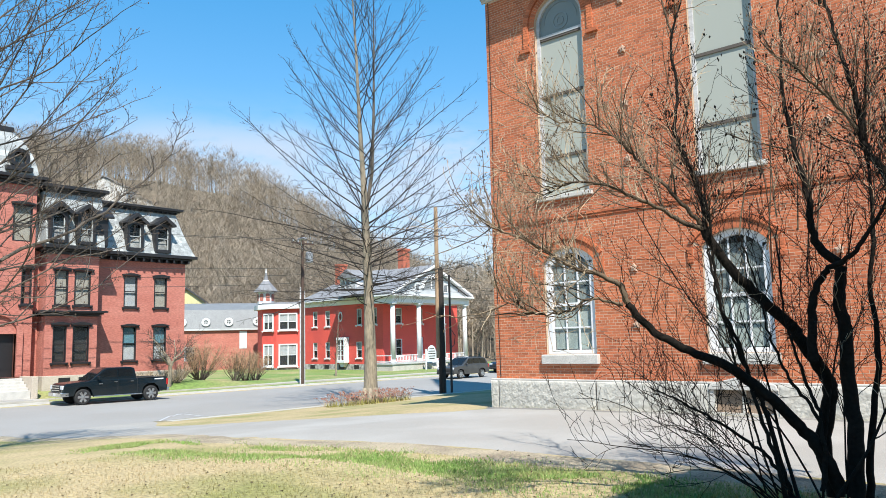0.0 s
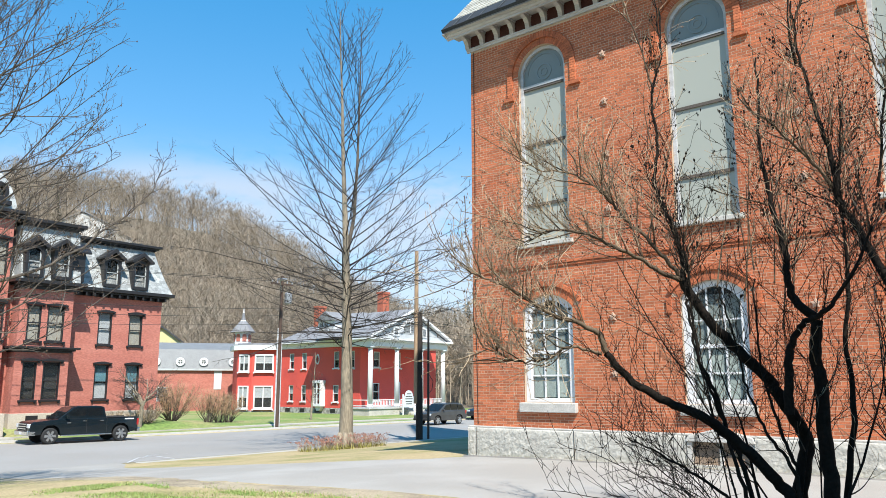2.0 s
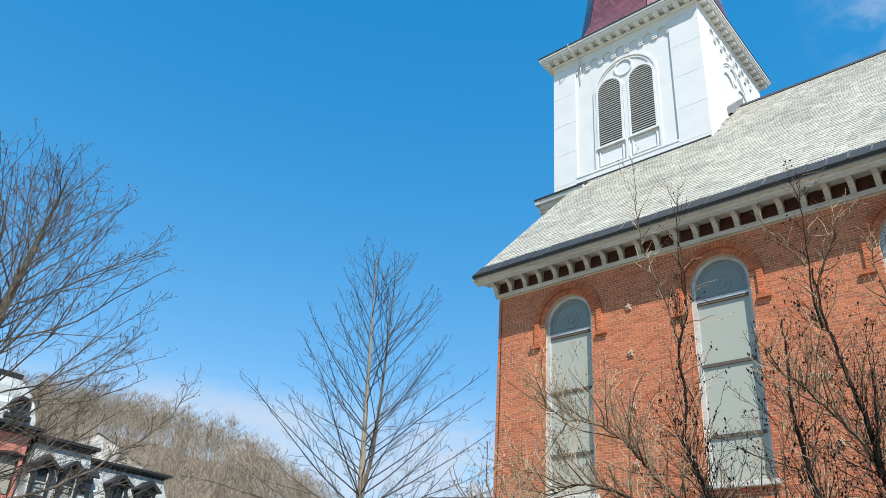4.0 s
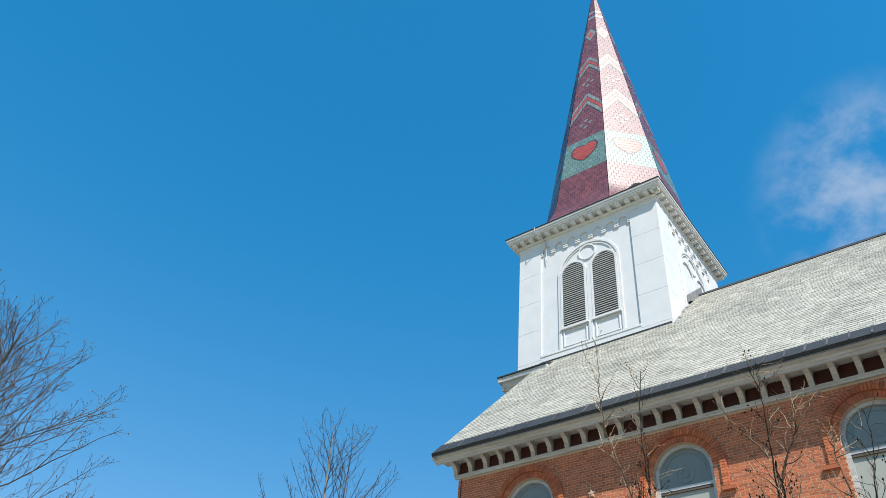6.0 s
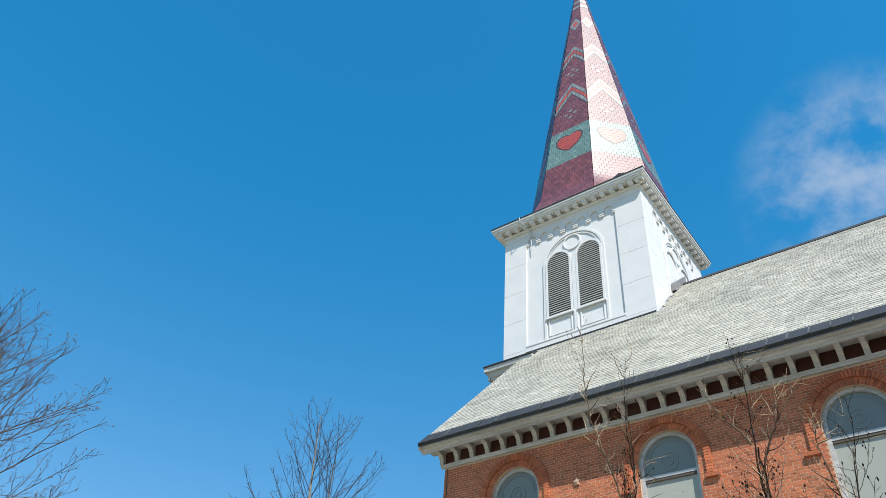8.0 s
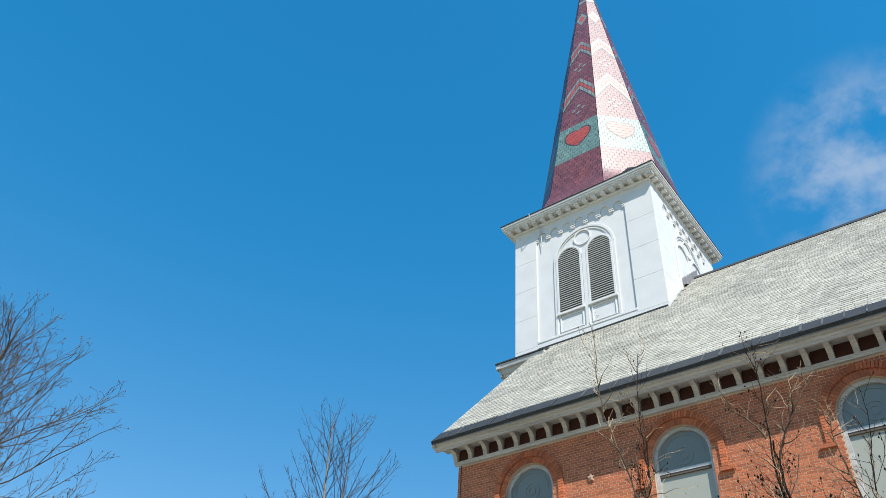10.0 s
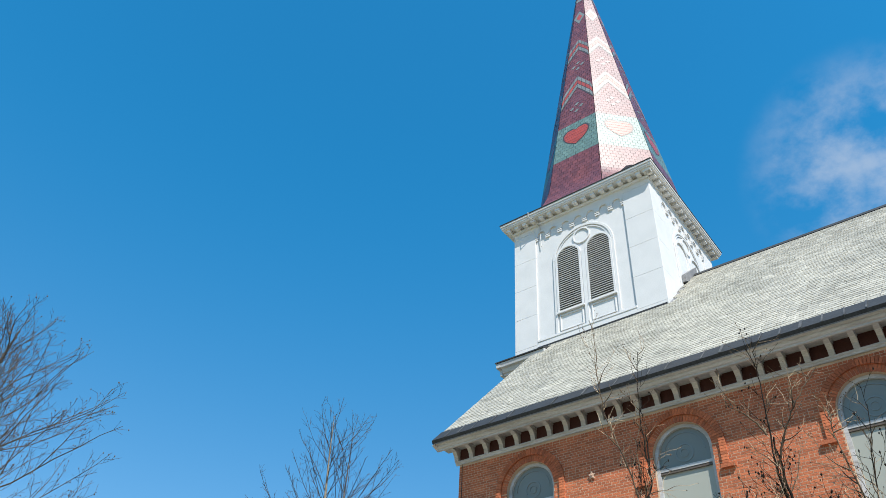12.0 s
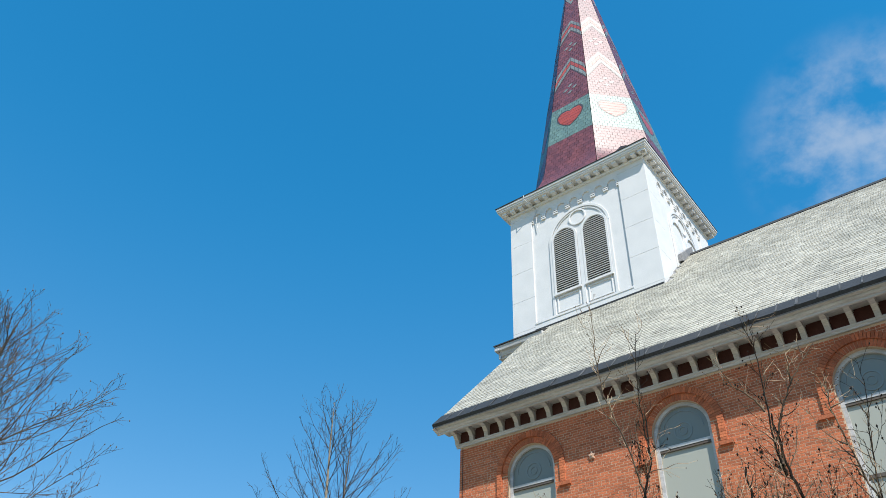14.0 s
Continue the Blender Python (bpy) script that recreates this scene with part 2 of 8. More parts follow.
# ---- shapes ----
class Shape:
    """Collects vertices and faces, with a material slot for each face."""

    def __init__(self):
        self.v, self.f, self.m = [], [], []

    def face(self, pts, mat=0):
        n = len(self.v)
        self.v.extend(pts)
        self.f.append(tuple(range(n, n + len(pts))))
        self.m.append(mat)

    def box(self, x0, x1, y0, y1, z0, z1, mat=0):
        n = len(self.v)
        self.v += [(x0, y0, z0), (x1, y0, z0), (x1, y1, z0), (x0, y1, z0), (x0, y0, z1), (x1, y0, z1), (x1, y1, z1), (x0, y1, z1)]
        self.f += [tuple(n + i for i in q) for q in ((0, 3, 2, 1), (4, 5, 6, 7), (0, 1, 5, 4), (1, 2, 6, 5), (2, 3, 7, 6), (3, 0, 4, 7))]
        self.m += [mat] * 6
        return self

    def prism(self, pts, y0, y1, mat=0, axis="y"):
        """A polygon drawn in x and z (or in y and z, axis x; or x and y, axis z), drawn out between y0 and y1."""
        n, k = len(self.v), len(pts)
        for d in (y0, y1):
            for a, b in pts:
                self.v.append({"y": (a, d, b), "x": (d, a, b), "z": (a, b, d)}[axis])
        self.f.append(tuple(n + i for i in range(k)))
        self.f.append(tuple(n + k + i for i in reversed(range(k))))
        for i in range(k):
            j = (i + 1) % k
            self.f.append((n + i, n + k + i, n + k + j, n + j))
        self.m += [mat] * (k + 2)
        return self

    def ring(self, cx, cz, r0, r1, y0, y1, a0=0.0, a1=math.pi, steps=16, mat=0):
        """Part of a flat ring standing in the x z plane, as one closed strip."""
        n, full = len(self.v), abs(a1 - a0) > 2 * math.pi - 1e-6
        if r0 < 1e-6:
            pts = arc(cx, cz, r1, a0, a1, steps)
            return self.prism(pts[:-1] if full else pts, y0, y1, mat)
        count = steps if full else steps + 1
        for i in range(count):
            w = a0 + (a1 - a0) * i / steps
            for r, y in ((r0, y0), (r1, y0), (r1, y1), (r0, y1)):
                self.v.append((cx + r * math.cos(w), y, cz + r * math.sin(w)))
        faces = []
        for i in range(steps):
            a, b = n + 4 * i, n + 4 * ((i + 1) % count)
            for k in range(4):
                j = (k + 1) % 4
                faces.append((a + k, a + j, b + j, b + k))
        if not full:
            faces += [(n, n + 3, n + 2, n + 1), tuple(n + 4 * steps + k for k in range(4))]
        self.f += faces
        self.m += [mat] * len(faces)
        return self

    def weld(self):
        """Joins vertices that lie in one place."""
        seen, at, kept = {}, [], []
        for p in self.v:
            key = tuple(round(c, 4) for c in p)
            if key not in seen:
                seen[key] = len(kept)
                kept.append(p)
            at.append(seen[key])
        self.v, self.f = kept, [tuple(at[i] for i in f) for f in self.f]
        return self

    def tube(self, path, radii, sides=8, mat=0, cap=True):
        n = len(self.v)
        q, last = None, None
        for i, p in enumerate(path):
            p = Vector(p)
            a = Vector(path[max(i - 1, 0)])
            b = Vector(path[min(i + 1, len(path) - 1)])
            d = (b - a).normalized() if (b - a).length > 1e-6 else (last or Vector((0, 0, 1)))
            # carried along from ring to ring, so that the tube does not twist
            q = d.to_track_quat("Z", "Y") if q is None else last.rotation_difference(d) @ q
            last = d
            for s in range(sides):
                w = 2 * math.pi * s / sides
                self.v.append(tuple(p + q @ Vector((radii[i] * math.cos(w), radii[i] * math.sin(w), 0))))
        for i in range(len(path) - 1):
            for s in range(sides):
                t = (s + 1) % sides
                self.f.append((n + i * sides + s, n + i * sides + t, n + (i + 1) * sides + t, n + (i + 1) * sides + s))
                self.m.append(mat)
        if cap:
            self.f.append(tuple(n + s for s in reversed(range(sides))))
            self.f.append(tuple(n + (len(path) - 1) * sides + s for s in range(sides)))
            self.m += [mat] * 2
        return self


def mesh_of(name, shape, mats, smooth=False):
    me = bpy.data.meshes.new(name)
    me.from_pydata(shape.v, [], shape.f)
    for m in mats if isinstance(mats, (list, tuple)) else [mats]:
        me.materials.append(m)
    me.polygons.foreach_set("material_index", shape.m)
    if smooth:
        me.polygons.foreach_set("use_smooth", [True] * len(shape.f))
    me.update()
    return me


def part(name, shape, mats, parent, label="", bevel=0.0, smooth=False, kind=""):
    """One mesh under a thing or under a part."""
    ob = new(name, mesh_of(name, shape, mats, smooth))
    ob.parent = parent
    if label:
        ob["label"] = label
    if kind:
        ob["kind"] = kind
    if name == "pane":
        ob.visible_shadow = False
    if bevel:
        b = ob.modifiers.new("edge", "BEVEL")
        b.width, b.segments, b.limit_method = bevel, 2, "ANGLE"
    return ob


def thing(name, m, label, category, group="", kind=""):
    ob = new(name)
    ob.matrix_world = m
    return tagged(ob, label, category, group, kind)


def solid(name, shape, mats, label, category, group="", kind="", smooth=False, m=None):
    ob = new(name, mesh_of(name, shape, mats, smooth))
    if m:
        ob.matrix_world = m
    return tagged(ob, label, category, group, kind)


def smoothstep(a, b, v):
    t = min(1.0, max(0.0, (v - a) / (b - a)))
    return t * t * (3 - 2 * t)


def arc(cx, cz, r, a0, a1, steps):
    return [(cx + r * math.cos(a0 + (a1 - a0) * i / steps), cz + r * math.sin(a0 + (a1 - a0) * i / steps)) for i in range(steps + 1)]


def wall_face(shape, x0, x1, z0, z1, holes, depth, mat=0):
    """A wall in the x z plane with oblong holes (x0, x1, z0, z1), its front at y = 0, with reveals depth deep."""
    xs = sorted({x0, x1, *(h[0] for h in holes), *(h[1] for h in holes)})
    zs = sorted({z0, z1, *(h[2] for h in holes), *(h[3] for h in holes)})
    for a, b in zip(xs, xs[1:]):
        for c, d in zip(zs, zs[1:]):
            if any(h[0] <= (a + b) / 2 <= h[1] and h[2] <= (c + d) / 2 <= h[3] for h in holes):
                continue
            shape.face([(a, 0, c), (b, 0, c), (b, 0, d), (a, 0, d)], mat)
            shape.face([(a, depth, c), (a, depth, d), (b, depth, d), (b, depth, c)], mat)
    for a, b, c, d in holes:
        shape.face([(a, 0, c), (a, 0, d), (a, depth, d), (a, depth, c)], mat)
        shape.face([(b, 0, c), (b, depth, c), (b, depth, d), (b, 0, d)], mat)
        shape.face([(a, 0, c), (a, depth, c), (b, depth, c), (b, 0, c)], mat)
        shape.face([(a, 0, d), (b, 0, d), (b, depth, d), (a, depth, d)], mat)
    for x in (x0, x1):
        shape.face([(x, 0, z0), (x, depth, z0), (x, depth, z1), (x, 0, z1)], mat)
    shape.face([(x0, 0, z1), (x1, 0, z1), (x1, depth, z1), (x0, depth, z1)], mat)


# ---- ground ----
ROAD_Z, KERB_NEAR, KERB_FAR = -1.25, 28.4, 45.0
TURN = radians(48.2)
RIDGE = ((-400, 56), (-150, 58), (-110, 55), (-86, 52), (-66, 48), (-50, 40), (-36, 32), (-20, 21), (0, 10), (30, 3), (120, 2), (400, 2))


def ridge_height(s):
    for (a, h), (b, k) in zip(RIDGE, RIDGE[1:]):
        if a <= s <= b:
            return h + (k - h) * smoothstep(a, b, s)
    return RIDGE[0][1] if s < RIDGE[0][0] else RIDGE[-1][1]


def land(x, y):
    """Height of the land: a lawn that falls to the road, house lots beyond it, and the wooded hill."""
    if y <= 10:
        z = -0.005 * max(y, 0)
    elif y <= 13:
        z = -0.05 - (y - 10) / 3 * 0.05
    elif y <= KERB_NEAR:
        z = -0.10 - smoothstep(11, 29.5, y) * 1.02
    elif y <= KERB_FAR:
        z = ROAD_Z - 0.06
    else:
        lot = -0.55 if x < 29 else (-1.05 if x > 36 else -0.55 - (x - 29) / 7 * 0.5)
        z = -1.12 + (lot + 1.12) * smoothstep(46.8, 49.5, y)
    s = x * math.cos(TURN) - y * math.sin(TURN)
    d = x * math.sin(TURN) + y * math.cos(TURN)
    rise = smoothstep(96, 232, d)
    return z + rise * (ridge_height(s) + 1) if rise > 0 else z


def make_ground():
    xs = [-1500, -700, -300, -150, -80, -40, -20, -10, -5] + [i * 0.8 for i in range(0, 40)] + [32 + i * 3 for i in range(0, 35)] + [140 + i * 12 for i in range(14)] + [320, 400, 600, 1000, 2000]
    ys = [-1500, -600, -200, -80, -40, -20, -10, -5] + [i * 0.8 for i in range(0, 35)] + [28.39, 28.41, 33, 39, 44.99, 45.01, 45.8, 46.8, 47.6, 48.4, 49.5] + [52 + i * 4 for i in range(0, 30)] + [176 + i * 12 for i in range(16)] + [380, 460, 700, 1200, 2500]
    s = Shape()
    for y in ys:
        for x in xs:
            s.v.append((x, y, land(x, y)))
    w = len(xs)
    for j in range(len(ys) - 1):
        for i in range(w - 1):
            s.f.append((j * w + i, j * w + i + 1, (j + 1) * w + i + 1, (j + 1) * w + i))
            cx, cy = (xs[i] + xs[i + 1]) / 2, (ys[j] + ys[j + 1]) / 2
            s.m.append(1 if cx * math.sin(TURN) + cy * math.cos(TURN) > 100 else (2 if cy > 45 else 0))
    return solid("ground", s, [GRASS, HILL_EARTH, GRASS_FAR], "patchy spring lawn rising to a wooded hillside", "ground", kind="structure", smooth=True)


def sheet(xs, ys, over, edge=None):
    """A surface that follows the land, over it by so much."""
    s = Shape()
    for y in ys:
        for x in xs:
            px = edge(x, y) if edge else x
            s.v.append((px, y, land(px, y) + (over if not edge or x not in (xs[0], xs[-1]) else -0.03)))
    w = len(xs)
    for j in range(len(ys) - 1):
        for i in range(w - 1):
            s.f.append((j * w + i, j * w + i + 1, (j + 1) * w + i + 1, (j + 1) * w + i))
            s.m.append(0)
    return s


def drive_edge(x, y):
    """The drive runs along the church wall, narrows past its corner and widens into the road."""
    left = 9.35 - 0.8 * math.exp(-((y - 13) / 3.0) ** 2) + 0.10 * noise.noise((y * 0.9, 3.0, 0))
    right = 16.5
    if y > 12.4:
        right = 15.9 - 2.3 * smoothstep(12.4, 17, y) + 1.6 * smoothstep(23.5, 28.4, y) ** 2
    return left + (right - left) * x


make_ground()
solid("driveway", sheet([i / 12 for i in range(13)], [-30, -20, -12, -8, -4] + [i * 0.4 for i in range(71)] + [28.4], 0.018, drive_edge), ASPHALT, "worn pale grey asphalt driveway beside the church", "driveway", kind="structure", smooth=True)
wall_strip = sheet([0.0, 0.33, 0.66, 1.0], [i * 0.4 for i in range(-10, 33)], 0.024, lambda u, y: 16.38 - (0.62 + 0.35 * noise.noise((y * 0.7, 1, 2)) + 0.12 * noise.noise((y * 2.6, 4, 2))) * u)
solid("asphalt_margin", wall_strip, material("darker_asphalt_margin", (0.144, 0.136, 0.125), 0.9, 0.2, 0.9, 40, 0.3, second=(0.211, 0.199, 0.179), amount=0.9), "darker strip of asphalt along the church", "asphalt", kind="structure", smooth=True)
soil = sheet([0.0, 0.5, 1.0], [i * 0.25 for i in range(8, 100)], 0.010, lambda u, y: drive_edge(0, y) + 0.10 - (0.34 + 0.22 * noise.noise((y * 0.8, 7, 2)) + 0.16 * noise.noise((y * 3.1, 4, 9))) * u)
solid("soil_edge", soil, material("bare_brown_soil", (0.19, 0.155, 0.12), 0.95, 0.35, 2.5, 40, 0.6, second=(0.29, 0.245, 0.195), amount=1.0), "bare crumbly soil along the edge of the drive", "soil", kind="structure", smooth=True)
road = Shape().box(-400, 700, KERB_NEAR, KERB_FAR, ROAD_Z - 0.3, ROAD_Z)
solid("road", road, ROAD, "wide grey asphalt street", "road", kind="structure")

# ---- church ----
# local x runs along the side wall from the street corner, local y goes inwards
CHURCH = pose(16.5, 12.84, 0, 0, 0, -90)
church = thing("church", CHURCH, "orange brick church with white tower and patterned slate spire", "church")
BAYS = (2.37, 6.61, 10.85, 15.09, 19.33)
HALF, LENGTH, WALL_TOP = 0.73, 24.0, 11.95
LOW_SILL, LOW_SPRING, LOW_TOP = 1.29, 3.63, 3.97
UP_SILL, UP_SPRING = 5.36, 10.03
LOW_R = (HALF ** 2 + (LOW_TOP - LOW_SPRING) ** 2) / (2 * (LOW_TOP - LOW_SPRING))
LOW_C = LOW_TOP - LOW_R
LOW_A = math.asin(HALF / LOW_R)
MID, HALF_WIDTH, PITCH = 8.1, 8.1, 1.075
EAVE_Y, EAVE_Z, RAKE_X = -0.75, 11.67, -0.46
RIDGE_Z = EAVE_Z + (MID - EAVE_Y) * PITCH


def church_side_wall():
    """Piers between the windows, with an apron, a spandrel and a head in each bay."""
    edges = [0.0]
    for c in BAYS:
        edges += [c - HALF, c + HALF]
    edges.append(LENGTH)
    first = None
    for a, b in zip(edges[::2], edges[1::2]):
        pier = part("wall" if first is None else "wall_pier", Shape().box(a, b, 0.001, 0.45, -0.5, WALL_TOP), MORTAR, church, "brick side wall with pale mortar joints")
        first = first or pier
    for c in BAYS:
        low = [(c + HALF, UP_SILL), (c - HALF, UP_SILL)] + [(c + LOW_R * math.sin(w), LOW_C + LOW_R * math.cos(w)) for w in [-LOW_A + 2 * LOW_A * i / 12 for i in range(13)]]
        top = [(c + HALF, WALL_TOP), (c - HALF, WALL_TOP)] + arc(c, UP_SPRING, HALF, math.pi, 0, 20)
        part("wall_apron", Shape().box(c - HALF, c + HALF, 0.001, 0.45, -0.5, LOW_SILL), MORTAR, church)
        part("wall_spandrel", Shape().prism(low, 0.001, 0.45), MORTAR, church)
        part("wall_head", Shape().prism(top, 0.001, 0.45), MORTAR, church)
    return first


side_wall = church_side_wall()
far_walls = Shape().box(-0.002, 0.44, 0.46, 2 * HALF_WIDTH, -0.5, WALL_TOP).box(0, LENGTH, 2 * HALF_WIDTH - 0.44, 2 * HALF_WIDTH, -0.5, WALL_TOP).box(LENGTH - 0.44, LENGTH, 0.46, 2 * HALF_WIDTH - 0.45, -0.5, WALL_TOP)
gable = [(0.1, WALL_TOP), (2 * HALF_WIDTH - 0.1, WALL_TOP), (MID, RIDGE_Z - 0.35)]
far_walls.prism(gable, 0.0, 0.4, axis="x").prism(gable, LENGTH - 0.4, LENGTH, axis="x")
part("end_wall", far_walls, BRICK_FAR, church)
part("floor", Shape().box(0.45, LENGTH - 0.45, 0.46, 2 * HALF_WIDTH - 0.45, 0.5, 0.6), DARK_ROOM, church)

# rock-faced granite base in long blocks
def rough_block(x0, x1, z0, z1, front, back):
    """A block with a hewn face of slanting ridges inside smooth margins."""
    nx, nz = max(3, round((x1 - x0) / 0.03)), 40
    s = Shape()
    for j in range(nz + 1):
        for i in range(nx + 1):
            x, z = x0 + (x1 - x0) * i / nx, z0 + (z1 - z0) * j / nz
            rim = min(x - x0, x1 - x, z1 - z) / 0.05
            hewn = 0.012 * noise.noise((x * 3 + z * 3, z * 7 - x * 5, 3)) + 0.013 * noise.noise((x * 5 + z * 5, z * 13 - x * 10, 7)) + 0.004 * noise.noise((x * 13 + z * 9, z * 22 - x * 9, 1))
            s.v.append((x, front + (hewn - 0.018) * min(1.0, max(0.0, rim)), z))
    w = nx + 1
    for j in range(nz):
        for i in range(nx):
            s.f.append((j * w + i, j * w + i + 1, (j + 1) * w + i + 1, (j + 1) * w + i))
    n = len(s.v)
    s.v += [(x0, back, z0), (x1, back, z0), (x1, back, z1), (x0, back, z1)]
    s.f += [tuple(range(nz * w, nz * w + w)) + (n + 2, n + 3), tuple(j * w for j in reversed(range(nz + 1))) + (n, n + 3), tuple(j * w + nx for j in range(nz + 1)) + (n + 2, n + 1)]
    s.m += [0] * len(s.f)
    return s


for a, b in ((-0.1, 0.16), (0.175, 3.1), (3.12, 5.88), (7.34, 10.4), (10.42, 13.5), (13.52, 16.6), (16.62, 20.0), (20.02, 24.0)):
    part("foundation_stone", rough_block(a, b, -0.6, 0.62, -0.12, 0.0005), GRANITE, church, smooth=True)
part("foundation_cap", Shape().box(-0.12, LENGTH, -0.10, 0.010, 0.622, 0.665), STONE_SILL, church, bevel=0.01)
lintel = Shape().prism([(5.86, 0.5), (7.36, 0.5), (7.30, 0.62), (6.61, 0.80), (5.92, 0.62)], -0.14, 0.0)
part("lintel", lintel, STONE_SILL, church, bevel=0.015)
cellar = part("cellar_window", Shape().box(5.89, 6.0, -0.10, 0.0, -0.5, 0.5).box(7.22, 7.33, -0.10, 0.0, -0.5, 0.5).box(6.0, 7.22, -0.10, 0.0, -0.5, 0.02).box(6.57, 6.65, -0.04, 0.0, 0.02, 0.5), STONE_SILL, church)
part("pane", Shape().box(6.0, 6.56, -0.02, 0.0, 0.02, 0.5), PANE, cellar)
part("pane", Shape().box(6.66, 7.22, -0.02, 0.0, 0.02, 0.5), PANE, cellar)


def voussoirs(c, spring, r0, r1, y0, y1, half_angle, count, centre=None):
    """Bricks on edge round an arch."""
    s = Shape()
    cz = spring if centre is None else centre
    for i in range(count):
        a0 = math.pi / 2 + half_angle - 2 * half_angle * (i + 0.06) / count
        a1 = math.pi / 2 + half_angle - 2 * half_angle * (i + 0.94) / count
        s.prism([(c + r0 * math.cos(a0), cz + r0 * math.sin(a0)), (c + r1 * math.cos(a0), cz + r1 * math.sin(a0)),
                 (c + r1 * math.cos(a1), cz + r1 * math.sin(a1)), (c + r0 * math.cos(a1), cz + r0 * math.sin(a1))], y0, y1)
    return s


def tall_window(c):
    """Round-headed window with cloudy storm glazing."""
    win = part("tall_window", Shape().ring(c, UP_SPRING, 0.64, HALF - 0.004, 0.10, 0.24, steps=24).box(c - HALF + 0.004, c - 0.64, 0.10, 0.24, UP_SILL, UP_SPRING).box(c + 0.64, c + HALF - 0.004, 0.10, 0.24, UP_SILL, UP_SPRING), WHITE_OLD, church, "white painted round-headed frame")
    for a, b in ((UP_SILL + 0.02, 6.36), (6.44, 8.02), (8.10, 9.60)):
        part("pane", Shape().box(c - 0.64, c + 0.64, 0.165, 0.185, a, b), GLAZING, win)
    head = [(c - 0.64, 9.74), (c + 0.64, 9.74)] + arc(c, UP_SPRING, 0.64, 0, math.pi, 24)
    part("pane", Shape().prism(head, 0.165, 0.185), HEAD_GLASS, win, "darker glass in the round head")
    for r0, r1, a1 in ((0.20, 0.235, 2 * math.pi), (0.09, 0.11, 2 * math.pi), (0.5, 0.52, math.pi)):
        part("tracery_ring", Shape().ring(c, UP_SPRING + 0.02, r0, r1, 0.150, 0.164, 0, a1, 24), HEAD_RING, win)
    part("transom", Shape().box(c - 0.64, c + 0.64, 0.12, 0.2, 9.60, 9.66), IRON, win)
    part("transom", Shape().box(c - 0.64, c + 0.64, 0.11, 0.2, 9.662, 9.735), WHITE_OLD, win)
    for z in (6.36, 8.02):
        part("transom", Shape().box(c - 0.64, c + 0.64, 0.13, 0.2, z, z + 0.075), IRON, win, "dark brown glazing bar")
    part("sill", Shape().prism([(-0.10, UP_SILL - 0.13), (0.3, UP_SILL - 0.13), (0.3, UP_SILL + 0.03), (-0.10, UP_SILL - 0.02)], c - 0.83, c + 0.83, axis="x"), STONE_SILL, win, bevel=0.012)
    # sheet behind the glass, the room's shade put into its colour
    part("room_shade_sheet", Shape().box(c - 0.7, c + 0.7, 0.4, 0.43, UP_SILL, UP_SPRING + 0.6), DARK_ROOM, win)
    hood = voussoirs(c, UP_SPRING, 0.735, 0.90, -0.015, 0.10, math.pi / 2, 34)
    outer = voussoirs(c, UP_SPRING, 0.91, 1.06, -0.06, 0.03, math.pi / 2, 40)
    part("inner_arch", hood, BRICK, win, kind="stuff")
    part("hood_arch", outer, BRICK, win, kind="stuff")
    for sgn in (-1, 1):
        stop = Shape()
        a, b = sorted((c + sgn * 0.91, c + sgn * 1.06))
        for k in range(8):
            stop.box(a, b, -0.055, 0.03, UP_SPRING - 0.07 * (k + 1) + 0.008, UP_SPRING - 0.07 * k)
        a, b = sorted((c + sgn * 0.87, c + sgn * 1.20))
        stop.box(a, b, -0.075, 0.03, UP_SPRING - 0.66, UP_SPRING - 0.57)
        part("hood_stop", stop, BRICK, win, kind="stuff")


